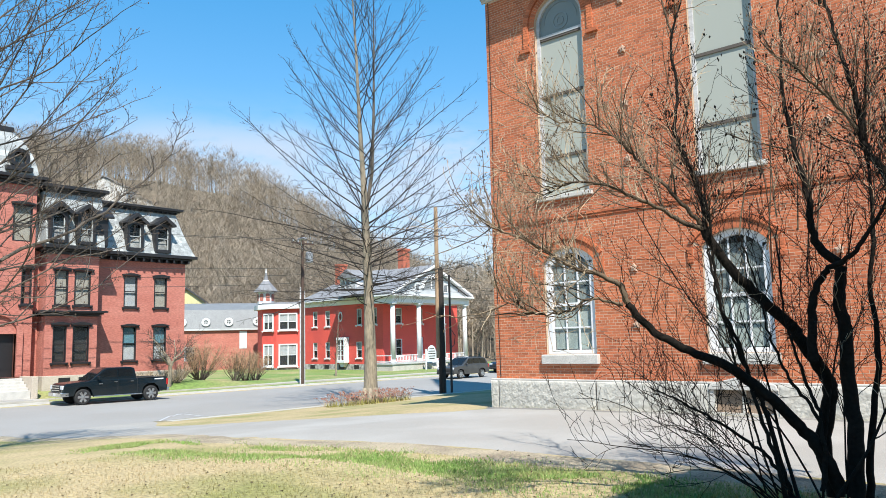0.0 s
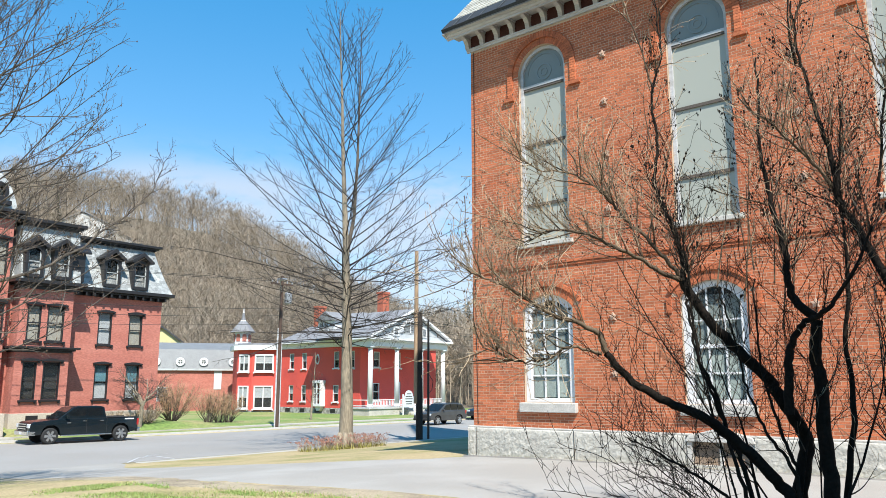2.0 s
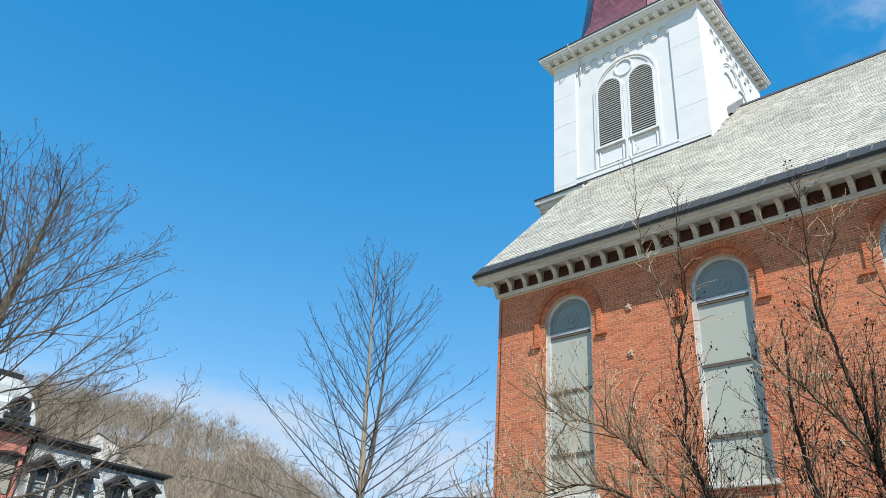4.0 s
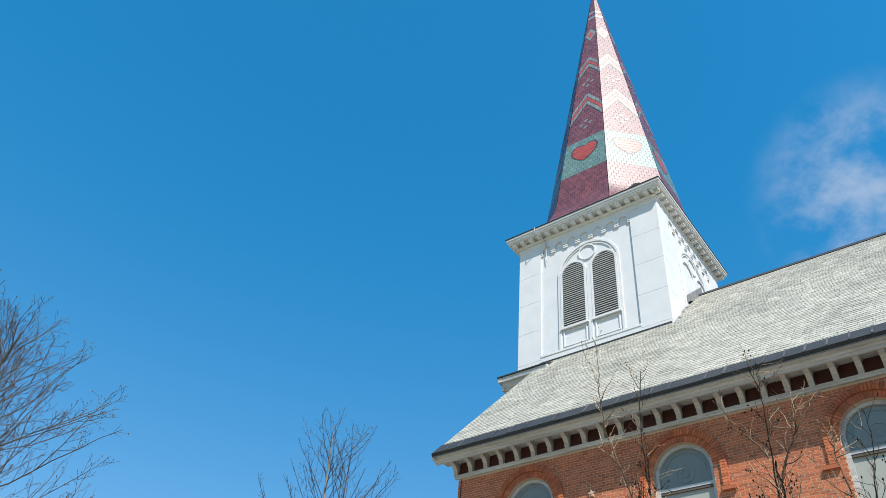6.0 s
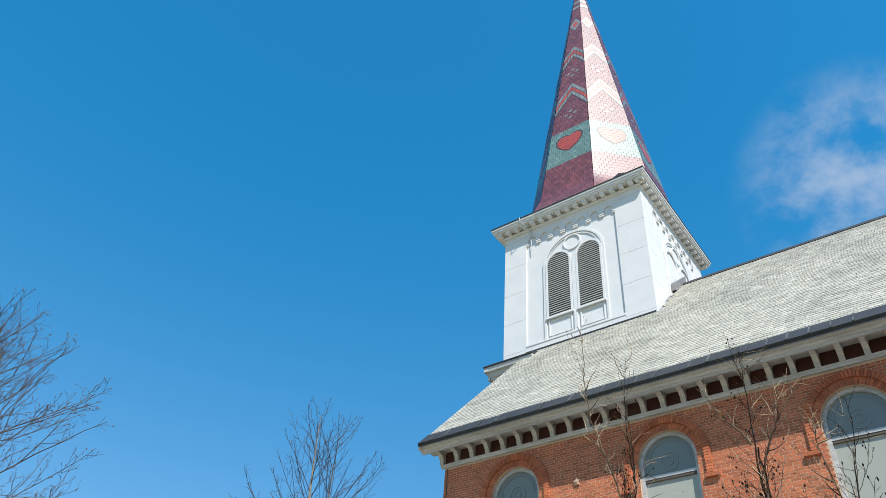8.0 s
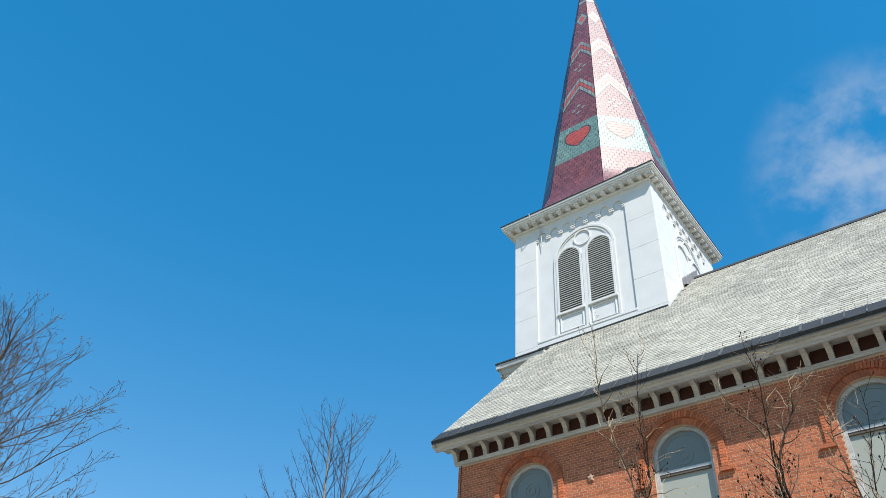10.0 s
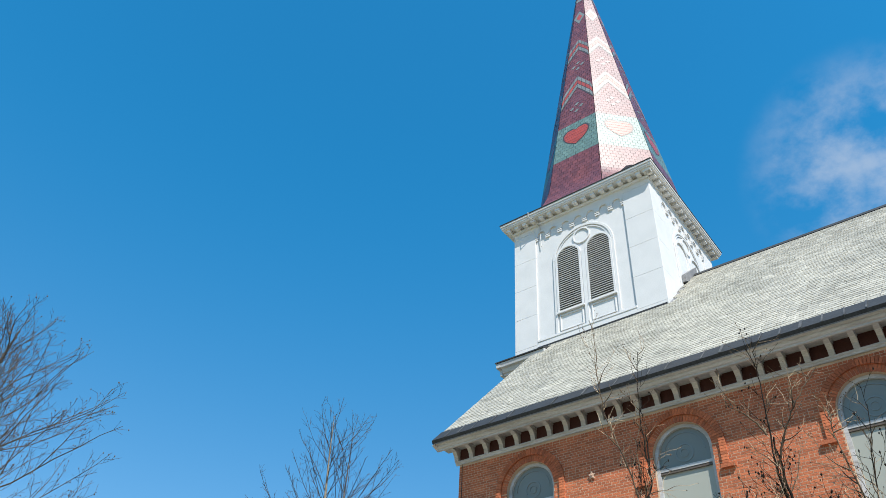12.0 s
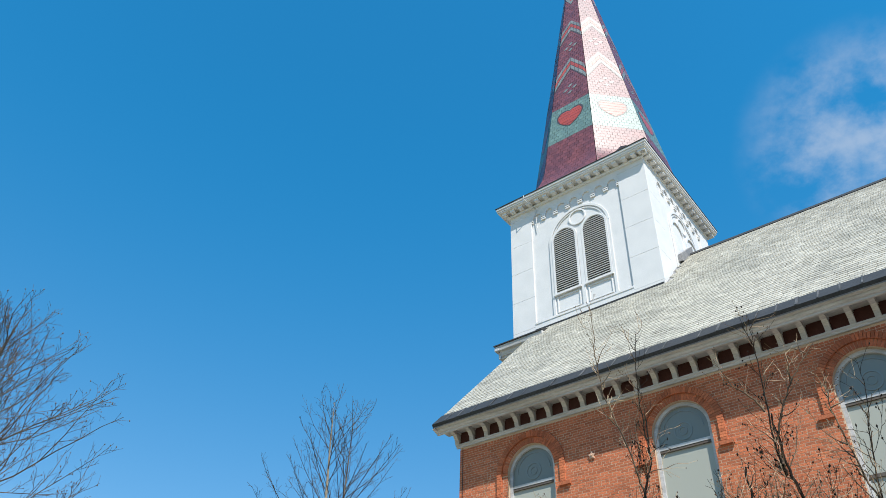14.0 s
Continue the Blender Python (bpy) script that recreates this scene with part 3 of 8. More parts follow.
def sash_window(c):
    """Segment-headed sash window, three panes wide and four high, with a pale blind inside."""
    def head(r_off, off):
        return [(c + (HALF - off) * math.sin(w) / math.sin(LOW_A), LOW_C + (LOW_R - r_off) * math.cos(w)) for w in [-LOW_A + 2 * LOW_A * i / 12 for i in range(13)]]
    win = part("sash_window", Shape().box(c - HALF + 0.003, c - 0.56, 0.08, 0.26, LOW_SILL, LOW_SPRING - 0.02).box(c + 0.56, c + HALF - 0.003, 0.08, 0.26, LOW_SILL, LOW_SPRING - 0.02).box(c - 0.56, c + 0.56, 0.08, 0.26, LOW_SILL, LOW_SILL + 0.1), WHITE, church, "white painted frame", bevel=0.008)
    top = head(0.004, 0.003)
    inner = [(x, z - 0.13) for x, z in head(0.0, 0.17)]
    ringed = Shape()
    for (p, q), (u, v) in zip(zip(top, top[1:]), zip(inner, inner[1:])):
        ringed.prism([p, q, v, u], 0.08, 0.26)
    part("frame_head", ringed, WHITE, win)
    for x in (-0.187, 0.187):
        part("glazing_bar", Shape().box(c + x - 0.02, c + x + 0.02, 0.135, 0.165, LOW_SILL + 0.1, LOW_TOP - 0.14), WHITE, win)
    for z in (1.95, 3.1):
        part("glazing_bar", Shape().box(c - 0.56, c + 0.56, 0.132, 0.162, z - 0.018, z + 0.018), WHITE, win)
    part("meeting_rail", Shape().box(c - 0.56, c + 0.56, 0.12, 0.18, 2.49, 2.57), WHITE, win, bevel=0.006)
    low, high = LOW_SILL + 0.1, LOW_TOP - 0.16
    rows = (low, 1.932, 2.49, 3.082, high)
    lifts = (0, 0.018 * 2, 0.08, 0.018 * 2)
    for r in range(4):
        for k in range(3):
            x0 = c - 0.56 + 0.3866 * k - (0.006 if k else 0) + 0.01
            part("pane", Shape().box(x0, x0 + 0.345, 0.148, 0.153, rows[r] + lifts[r], rows[r + 1]), PANE, win)
    part("blind", Shape().box(c - 0.54, c + 0.54, 0.185, 0.19, LOW_SILL + 0.12, 2.45), GREEN_BLIND, win, "half-drawn pale blind")
    part("inner_screen", Shape().box(c - 0.54, c + 0.54, 0.205, 0.21, 2.3, LOW_TOP - 0.3), GREY_SCREEN, win)
    # dark sheet that stands for the shaded room
    part("room_shade_sheet", Shape().box(c - 0.7, c + 0.7, 0.4, 0.43, LOW_SILL, LOW_TOP), DARK_ROOM, win)
    part("sill", Shape().prism([(-0.11, 1.04), (0.1, 1.04), (0.1, LOW_SILL), (-0.11, LOW_SILL - 0.02)], c - 0.83, c + 0.81, axis="x"), STONE_SILL, win, "rough pale stone sill", bevel=0.015)
    arch = voussoirs(c, LOW_SPRING, LOW_R + 0.005, LOW_R + 0.21, -0.012, 0.10, LOW_A, 22, LOW_C)
    part("brick_arch", arch, BRICK, win, kind="stuff")
    part("hood_arch", voussoirs(c, LOW_SPRING, LOW_R + 0.22, LOW_R + 0.32, -0.05, 0.03, LOW_A * 1.06, 26, LOW_C), BRICK, win, kind="stuff")
    for sgn in (-1, 1):
        a, b = sorted((c + sgn * 0.93, c + sgn * 1.05))
        stop = Shape()
        for k in range(5):
            stop.box(a, b, -0.045, 0.03, LOW_SPRING - 0.07 * (k + 1) + 0.018, LOW_SPRING - 0.07 * k + 0.01)
        part("hood_stop", stop, BRICK, win, kind="stuff")


for c in BAYS:
    tall_window(c)
    sash_window(c)

# belt course, tie-rod stars
belt = Shape()
for k in range(64):
    if 0.215 * k < 14:
        belt.box(0.215 * k, 0.215 * k + 0.205, -0.05, 0.02, 4.745, 4.80)
        belt.box(0.215 * k + 0.1, 0.215 * k + 0.305, -0.03, 0.02, 4.68, 4.735)
belt.box(14.1, LENGTH, -0.05, 0.02, 4.68, 4.80)
part("belt_course", belt, BRICK, church, kind="stuff")
for x, zs in ((4.22, (1.96, 3.30, 5.95, 7.33, 8.69, 9.95)), (8.70, (3.30, 5.95, 7.33, 8.69)), (12.9, (5.95, 7.33, 8.69))):
    for z in zs:
        star = []
        for i in range(10):
            r = 0.11 if i % 2 == 0 else 0.06
            star.append((x + r * math.sin(i * math.pi / 5), z + r * math.cos(i * math.pi / 5)))
        part("tie_rod_star", Shape().prism(star, -0.045, 0.02).box(x - 0.02, x + 0.02, -0.07, -0.04, z - 0.02, z + 0.02), STAR_IRON, church, bevel=0.01)

# drain wire down the corner
part("corner_cable", Shape().tube([(0.10, -0.012, 11.2), (0.13, -0.015, 8.0), (0.10, -0.015, 4.9), (0.15, -0.012, 0.7)], [0.009] * 4, 5), BLACK_TRIM, church)

# cornice
profile = [(0.0, 11.70), (-0.46, 11.70), (-0.46, 11.56), (-0.50, 11.53), (-0.56, 11.53), (-0.56, 11.58), (-0.60, 11.59), (-0.63, 11.63), (-0.63, 11.66), (-0.66, 11.66), (-0.70, 11.70), (-0.72, 11.76), (-0.74, 11.77), (-0.74, EAVE_Z + 0.12), (0.0, EAVE_Z + 0.5)]
part("cornice", Shape().prism(profile, RAKE_X + 0.02, LENGTH + 0.3, axis="x"), WHITE_OLD, church, "white painted wooden cornice", bevel=0.006)
part("bed_moulding", Shape().prism([(0.0, 11.22), (-0.05, 11.22), (-0.06, 11.26), (-0.09, 11.28), (-0.09, 11.32), (0.0, 11.32)], -0.10, LENGTH, axis="x"), WHITE_OLD, church)
# the eave's shade on the frieze is put into this dark red
part("frieze", Shape().box(-0.002, LENGTH, -0.008, 0.012, 11.32, 11.75), material("shade_dark_red_frieze", (0.0585, 0.0164, 0.014), 0.8, 0.2, 3, 30, 0.1), church, "frieze between brackets, dark red for the eave shade")
bracket = Shape().prism([(0.0, 11.32), (-0.10, 11.32), (-0.13, 11.45), (-0.22, 11.56), (-0.38, 11.60), (-0.42, 11.64), (-0.42, 11.70), (0.0, 11.70)], -0.065, 0.065, axis="x").box(-0.085, 0.085, -0.44, 0.0, 11.655, 11.702)
bracket_mesh = mesh_of("bracket", bracket, WHITE_OLD)
for k in range(46):
    ob = new("bracket", bracket_mesh)
    ob.parent = church
    ob.location = (-0.05 + 0.522 * k, 0, 0)

# roof
up = math.hypot(1, PITCH)


def roof_point(x, along, lift=0.0):
    """A point on the near roof slope, so far up from the eave."""
    return (x, EAVE_Y + along / up - lift * PITCH / up, EAVE_Z + 0.10 + along * PITCH / up + lift / up)


SLOPE = (MID - EAVE_Y) * up
deck = Shape().prism([(EAVE_Y + 0.01, EAVE_Z), (MID, RIDGE_Z), (2 * MID - EAVE_Y, EAVE_Z), (2 * MID - EAVE_Y, EAVE_Z + 0.09), (MID, RIDGE_Z + 0.09), (EAVE_Y + 0.01, EAVE_Z + 0.09)], RAKE_X + 0.01, LENGTH + 0.3, axis="x")
roof_deck = part("roof", deck, ROOF_GREY, church)
def eave_flashing():
    """Sheets of dark metal along the eave, with raised seams at uneven steps."""
    rng = random.Random(19)
    sheets, seams = Shape(), Shape()
    a = RAKE_X
    while a < LENGTH:
        b = a + rng.choice((0.46, 0.47, 0.62, 0.92))
        tilt = rng.uniform(0.030, 0.040)
        sheets.face([roof_point(a, -0.02, tilt), roof_point(b, -0.02, tilt), roof_point(b, 0.60, tilt), roof_point(a, 0.60, tilt)])
        sheets.face([roof_point(a, -0.02, tilt), roof_point(b, -0.02, tilt), (b, EAVE_Y + 0.005, EAVE_Z + 0.03), (a, EAVE_Y + 0.005, EAVE_Z + 0.03)])
        wide = rng.choice((0.016, 0.02, 0.034))
        lean = rng.uniform(-0.02, 0.02)
        seams.face([roof_point(b - wide, 0.0, 0.052), roof_point(b + wide, 0.0, 0.052), roof_point(b + wide + lean, 0.60, 0.052), roof_point(b - wide + lean, 0.60, 0.052)])
        seams.face([roof_point(b - wide, 0.0, 0.03), roof_point(b - wide, 0.0, 0.052), roof_point(b - wide + lean, 0.60, 0.052), roof_point(b - wide + lean, 0.60, 0.03)])
        a = b
    flashing = part("eave_flashing", sheets, FLASHING, church, "dark sheet metal along the eave")
    part("seam", seams, SEAM, flashing, "worn lighter seams between the sheets", kind="stuff")


eave_flashing()
part("rake_board", Shape().prism([(EAVE_Y, EAVE_Z - 0.02), (MID, RIDGE_Z - 0.02), (MID, RIDGE_Z - 0.4), (EAVE_Y + 0.25, EAVE_Z - 0.1)], RAKE_X - 0.012, RAKE_X + 0.08, axis="x"), WHITE_OLD, church)
part("ridge_cap", Shape().prism([(MID - 0.16, RIDGE_Z - 0.02), (MID, RIDGE_Z + 0.19), (MID + 0.16, RIDGE_Z - 0.02)], 5.2, LENGTH + 0.3, axis="x"), FLASHING, church)

# tower
TX0, TX1, TY0, TY1 = -1.56, 4.92, 5.30, 11.60
TMX, TMY = (TX0 + TX1) / 2, (TY0 + TY1) / 2
T_TOP = 24.9
PANEL_L, PANEL_R, PANEL_Z = -0.47, 3.78, 18.67
tower = part("tower", Shape().box(TX0, TX1, TY0 + 0.07, TY1, 0, T_TOP), WHITE, church, "white painted wooden belfry")


def belfry_side(m, louvred, x0, x1):
    """One sunk panel with an arched pair of openings, louvred or boarded, under a corbel table; drawn in x and z, outwards is minus y."""
    def put(name, s, mat, parent, label="", bevel=0.0):
        ob = part(name, s, mat, parent, label, bevel)
        ob.matrix_local = m
        return ob
    c, spring, top = 1.755, 22.32, 24.12
    for a, b in ((x0, PANEL_L), (PANEL_R, x1)):
        z = 17.0
        while z < T_TOP:
            z1 = min(z + 1.48, T_TOP)
            put("pilaster_board", Shape().box(a, b, 0.0, 0.069, z, z1 - 0.006), WHITE, tower, bevel=0.006)
            z = z1
    put("wall_band", Shape().box(PANEL_L, PANEL_R, 0.002, 0.069, top + 0.20, T_TOP), WHITE, tower)
    put("base_board", Shape().box(PANEL_L, PANEL_R, 0.001, 0.069, 17.0, PANEL_Z), WHITE, tower)
    put("base_ledge", Shape().box(PANEL_L - 0.02, PANEL_R + 0.02, -0.02, 0.04, PANEL_Z - 0.10, PANEL_Z), WHITE, tower, bevel=0.01)
    outer = Shape().ring(c, spring, 1.30, 1.42, 0.02, 0.069, steps=32).box(c - 1.42, c - 1.30, 0.02, 0.069, PANEL_Z, spring).box(c + 1.30, c + 1.42, 0.02, 0.069, PANEL_Z, spring)
    put("arch_trim", outer, WHITE, tower, bevel=0.012)
    put("inner_trim", Shape().ring(c, spring, 1.20, 1.24, 0.035, 0.069, steps=32), WHITE, tower)
    put("roundel", Shape().ring(c - 0.02, 23.16, 0.34, 0.41, 0.02, 0.069, 0, 2 * math.pi, 24), WHITE, tower, bevel=0.01)
    for cx in (c - 0.70, c + 0.70):
        r, sill = 0.50, 19.64
        frame_s = Shape().ring(cx, spring, r, r + 0.10, 0.0, 0.069, steps=22).box(cx - r - 0.10, cx - r, 0.0, 0.069, sill, spring).box(cx + r, cx + r + 0.10, 0.0, 0.069, sill, spring).box(cx - r - 0.12, cx + r + 0.12, -0.035, 0.069, sill - 0.08, sill)
        opening = put("louvred_opening", frame_s, WHITE, tower, bevel=0.008)
        back = Shape().prism([(cx - r, sill), (cx + r, sill)] + arc(cx, spring, r, 0, math.pi, 18), 0.060, 0.068)
        # behind louvres the board is black, the shade between slats put into colour
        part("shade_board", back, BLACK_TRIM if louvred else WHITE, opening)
        z = sill + 0.03
        while louvred and z < spring + r - 0.05:
            half = r if z < spring - 0.02 else math.sqrt(max(0.0, r ** 2 - (z + 0.03 - spring) ** 2))
            if half > 0.06:
                part("slat", Shape().prism([(0.004, z), (0.058, z + 0.024), (0.058, z + 0.038), (0.004, z + 0.036)], cx - half, cx + half, axis="x"), LOUVRE, opening)
            z += 0.107
        put("lower_panel", Shape().box(cx - r - 0.02, cx - r + 0.03, 0.03, 0.069, PANEL_Z + 0.08, sill - 0.09).box(cx + r - 0.03, cx + r + 0.02, 0.03, 0.069, PANEL_Z + 0.08, sill - 0.09).box(cx - r + 0.03, cx + r - 0.03, 0.03, 0.069, sill - 0.2, sill - 0.15).box(cx - r + 0.03, cx + r - 0.03, 0.03, 0.069, PANEL_Z + 0.08, PANEL_Z + 0.13), WHITE, tower, bevel=0.008)
    put("mullion", Shape().box(c - 0.09, c + 0.09, 0.01, 0.069, PANEL_Z, spring), WHITE, tower, bevel=0.015)
    step = (PANEL_R - PANEL_L) / 7
    for k in range(7):
        x = PANEL_L + step * (k + 0.5)
        head = [(x - step / 2 + 0.002, top + 0.22), (x - step / 2 + 0.002, top - 0.02), (x - 0.19, top - 0.02)] + arc(x, top - 0.02, 0.19, math.pi, 0, 10)[1:] + [(x + step / 2 - 0.002, top - 0.02), (x + step / 2 - 0.002, top + 0.22)]
        put("corbel_arch", Shape().prism(head, 0.004, 0.068), WHITE, tower)
    for k in range(8):
        x = PANEL_L + step * k
        foot = Shape()
        for j, out in enumerate((0.0, 0.014, 0.028)):
            foot.box(max(PANEL_L, x - 0.11), min(PANEL_R, x + 0.11), out - 0.02, 0.068, top - 0.02 - 0.085 * (j + 1), top - 0.02 - 0.085 * j - 0.018)
        put("corbel", foot, WHITE, tower)


belfry_side(Matrix.Translation((0, TY0, 0)), True, TX0, TX1 + 0.07)
belfry_side(pose(TX1, TMY - TMX, 0, 0, 0, 90) @ Matrix.Translation((0, -0.07, 0)), False, TMX - (TMY - TY0) + 0.071, TMX + (TY1 - TMY))
for lift, out, thick in ((24.66, 0.10, 0.10), (24.90, 0.40, 0.06), (24.96, 0.43, 0.10), (25.06, 0.47, 0.11)):
    part("belfry_cornice", Shape().box(TX0 - out, TX1 + out, TY0 - out, TY1 + out, lift, lift + thick), WHITE, tower, bevel=0.012)
part("cornice_flashing", Shape().box(TX0 - 0.49, TX1 + 0.49, TY0 - 0.50, TY1 + 0.49, 25.171, 25.205), FLASHING, tower)
dentil_mesh = mesh_of("dentil", Shape().box(-0.10, 0.10, -0.33, 0.0, 24.76, 24.90), WHITE)
for k in range(17):
    for side in range(2):
        ob = new("dentil", dentil_mesh)
        ob.parent = tower
        ob.matrix_local = Matrix.Translation((TX0 - 0.12 + 0.425 * k, TY0, 0)) if side == 0 else pose(TX1, TY0 - 0.22 + 0.420 * k, 0, 0, 0, 90)
part("lightning_cable", Shape().tube([(TX0 + 1.05, TY0 - 0.50, 25.22), (TX0 + 1.08, TY0 - 0.52, 24.95), (TX0 + 1.35, TY0 - 0.06, 24.6), (TX0 + 1.40, TY0 - 0.02, 23.4)], [0.02] * 4, 5), WHITE_OLD, tower)
# louvred hatch where the roof meets the far flank
part("roof_hatch", Shape().prism([(7.20, 20.45), (7.20, 20.80), (8.70, 22.15), (8.70, 21.35)], TX1 + 0.073, TX1 + 0.22, axis="x"), ROOF_GREY, tower, "weathered grey louvre strip")
# lower cornice of the tower, on the street side
skirt = Shape().prism([(TY0 + 0.3, 17.05), (TY0 - 0.12, 17.05), (TY0 - 0.16, 17.26), (TY0 - 0.40, 17.28), (TY0 - 0.42, 17.36), (TY0 - 0.46, 17.37), (TY0 - 0.52, 17.52), (TY0 - 0.60, 17.58), (TY0 - 0.62, 17.72), (TY0 - 0.62, 17.78), (TY0 + 0.3, 18.0)], TX0 - 0.30, RAKE_X + 0.6, axis="x")
skirt.box(TX0 - 0.50, TX0 - 0.30, TY0 - 0.62, TY1 + 0.6, 17.58, 17.78).box(TX0 - 0.40, TX0 - 0.30, TY0 - 0.48, TY1 + 0.5, 17.28, 17.578)
part("tower_skirt", skirt, WHITE_OLD, tower, "weathered white lower cornice", bevel=0.012)
part("skirt_flashing", Shape().prism([(TY0 - 0.66, 17.781), (TY0 - 0.66, 17.83), (TY0 - 0.004, 18.22), (TY0 - 0.004, 17.95)], TX0 - 0.53, RAKE_X + 0.6, axis="x"), FLASHING, tower)
part("base_flashing", Shape().box(-0.5, TX1 + 0.03, TY0 - 0.03, TY0 - 0.002, 17.6, 18.34).box(TX1 + 0.073, TX1 + 0.09, TY0 - 0.03, MID, 17.6, 18.0), FLASHING, tower)

# spire: an octagon of slates, with the tower's patterns
APEX, SPIRE_Z, SPIRE_R, FLARE = 48.4, 25.2, 3.33, 0.28


def spire_slates():
    s = Shape()
    step = 0.225
    rows = int((APEX - 0.9 - SPIRE_Z) / step)
    for f in range(8):
        w = math.pi / 4 * f
        nx, ny = math.cos(w), math.sin(w)
        tx, ty = -ny, nx
        for r in range(rows):
            z0 = SPIRE_Z + r * step
            z1 = z0 + step * 1.08
            k0, k1 = SPIRE_R * (APEX - z0) / (APEX - SPIRE_Z), SPIRE_R * (APEX - z1) / (APEX - SPIRE_Z)
            flare = max(0.0, 1 - (z0 - SPIRE_Z) / 1.5) ** 2 * FLARE
            flare1 = max(0.0, 1 - (z1 - SPIRE_Z) / 1.5) ** 2 * FLARE
            h0, h1 = (k0 + flare) * math.tan(math.pi / 8), (k1 + flare1) * math.tan(math.pi / 8)
            o0, o1 = k0 + flare + 0.022, k1 + flare1 + 0.018
            edges = [-h0]
            x = (-h0 // 0.24) * 0.24 + (0.12 if r % 2 else 0.0)
            while x < h0:
                if -h0 + 0.03 < x < h0 - 0.03:
                    edges.append(x)
                x += 0.24
            edges.append(h0)
            for a, b in zip(edges, edges[1:]):
                mat = slate_colour((a + b) / 2, z0 + 0.1)
                a1, b1 = max(-h1, min(h1, a)), max(-h1, min(h1, b))
                g = 0.006
                p = []
                for u, o, z in ((a + g, o0, z0), (b - g, o0, z0), (b1 - g, o1, z1), (a1 + g, o1, z1)):
                    p.append((TMX + nx * o + tx * u, TMY + ny * o + ty * u, z))
                s.face(p, mat)
                q = [(TMX + nx * (o0 - 0.034) + tx * u, TMY + ny * (o0 - 0.034) + ty * u, z0) for u in (b - g, a + g)]
                s.face([p[1], p[0], q[1], q[0]], mat)
    return s


def slate_colour(u, z):
    """One green band round the purple spire."""
    return 1 if 28.25 <= z <= 31.1 else 0


def spire_figures():
    """Figures of cut slate on each face: a red heart with a dark outline, two chevrons, small flowers and a diamond."""
    s = Shape()

    def plate(f, pts, lift, mat):
        w = math.pi / 4 * f
        nx, ny = math.cos(w), math.sin(w)
        out = []
        for u, z in pts:
            k = SPIRE_R * (APEX - z) / (APEX - SPIRE_Z)
            u, o = max(-k * 0.405, min(k * 0.405, u)), k + lift
            out.append((TMX + nx * o - ny * u, TMY + ny * o + nx * u, z))
        s.face(out, mat)

    def heart_half(z, size):
        """Half-widths of the heart at a height: outer edge, and the notch between its lobes."""
        q = (z - 29.80) / size
        outer, notch = 0.0, 0.0
        for k in range(160):
            p = k / 120
            if (p * p + q * q - 1) ** 3 - p * p * q ** 3 < 0:
                outer = p
        if q > 1.0:
            while notch < 1.2 and (notch * notch + q * q - 1) ** 3 - notch * notch * q ** 3 >= 0:
                notch += 0.01
        return outer * size, notch * size

    for f in range(8):
        for size, lift, mat, gap in ((0.64, 0.026, 4, 0.0), (0.57, 0.031, 2, 0.018)):
            z, step = 29.80 - size * 1.02, 0.045
            row = 0
            while z < 29.80 + size * 1.26:
                row += 1
                z1 = z + step - (gap if row % 5 == 0 else 0)
                (a0, n0), (a1, n1) = heart_half(z, size), heart_half(z + step, size)
                if a0 > 0 and a1 > 0:
                    for sgn in (-1, 1):
                        plate(f, [(sgn * n0, z), (sgn * a0, z), (sgn * a1, z1), (sgn * n1, z1)][::sgn], lift, mat)
                z += step
        for top, reach in ((35.35, 0.98), (39.35, 0.74)):
            for sgn in (-1, 1):
                drop = 1.62 * reach
                plate(f, [(0, top + 0.04), (sgn * (reach + 0.02), top + 0.04 - drop), (sgn * (reach + 0.02), top - 1.16 - drop), (0, top - 1.16)][::-sgn], 0.026, 4)
                for band, mat in ((0.0, 3), (0.38, 2), (0.76, 3)):
                    for k in range(4):
                        u0, u1 = reach * k / 4 + 0.012, reach * (k + 1) / 4 - 0.008
                        z0, z1 = top - band - 1.62 * u0, top - band - 1.62 * u1
                        plate(f, [(sgn * u0, z0), (sgn * u1, z1), (sgn * u1, z1 - 0.33), (sgn * u0, z0 - 0.33)][::-sgn], 0.031, mat)
        for mid in (32.35, 36.45):
            for du, dz in ((-0.26, 0), (0.26, 0), (0, 0.30), (0, -0.30)):
                plate(f, [(du - 0.15, mid + dz - 0.05), (du, mid + dz - 0.12), (du + 0.15, mid + dz + 0.05), (du, mid + dz + 0.12)], 0.03, 3)
        for size, lift, mat in ((0.95, 0.026, 4), (0.86, 0.029, 3), (0.45, 0.033, 2)):
            plate(f, [(-0.42 * size, 42.1), (0, 42.1 - 0.9 * size), (0.42 * size, 42.1), (0, 42.1 + 0.9 * size)], lift, mat)
        for z in (44.2, 44.9):
            plate(f, [(-0.36 * (APEX - z) / 6, z), (0.36 * (APEX - z) / 6, z), (0.34 * (APEX - z) / 6, z + 0.3), (-0.34 * (APEX - z) / 6, z + 0.3)], 0.03, 3)
    return s


core = Shape()
for k in range(8):
    a, b = math.pi / 4 * (k - 0.5), math.pi / 4 * (k + 0.5)
    r = SPIRE_R / math.cos(math.pi / 8) - 0.03
    core.face([(TMX + r * math.cos(a), TMY + r * math.sin(a), SPIRE_Z - 0.02), (TMX + r * math.cos(b), TMY + r * math.sin(b), SPIRE_Z - 0.02), (TMX, TMY, APEX)])
spire = part("spire", core, BLACK_TRIM, church, "octagonal spire of patterned coloured slates")
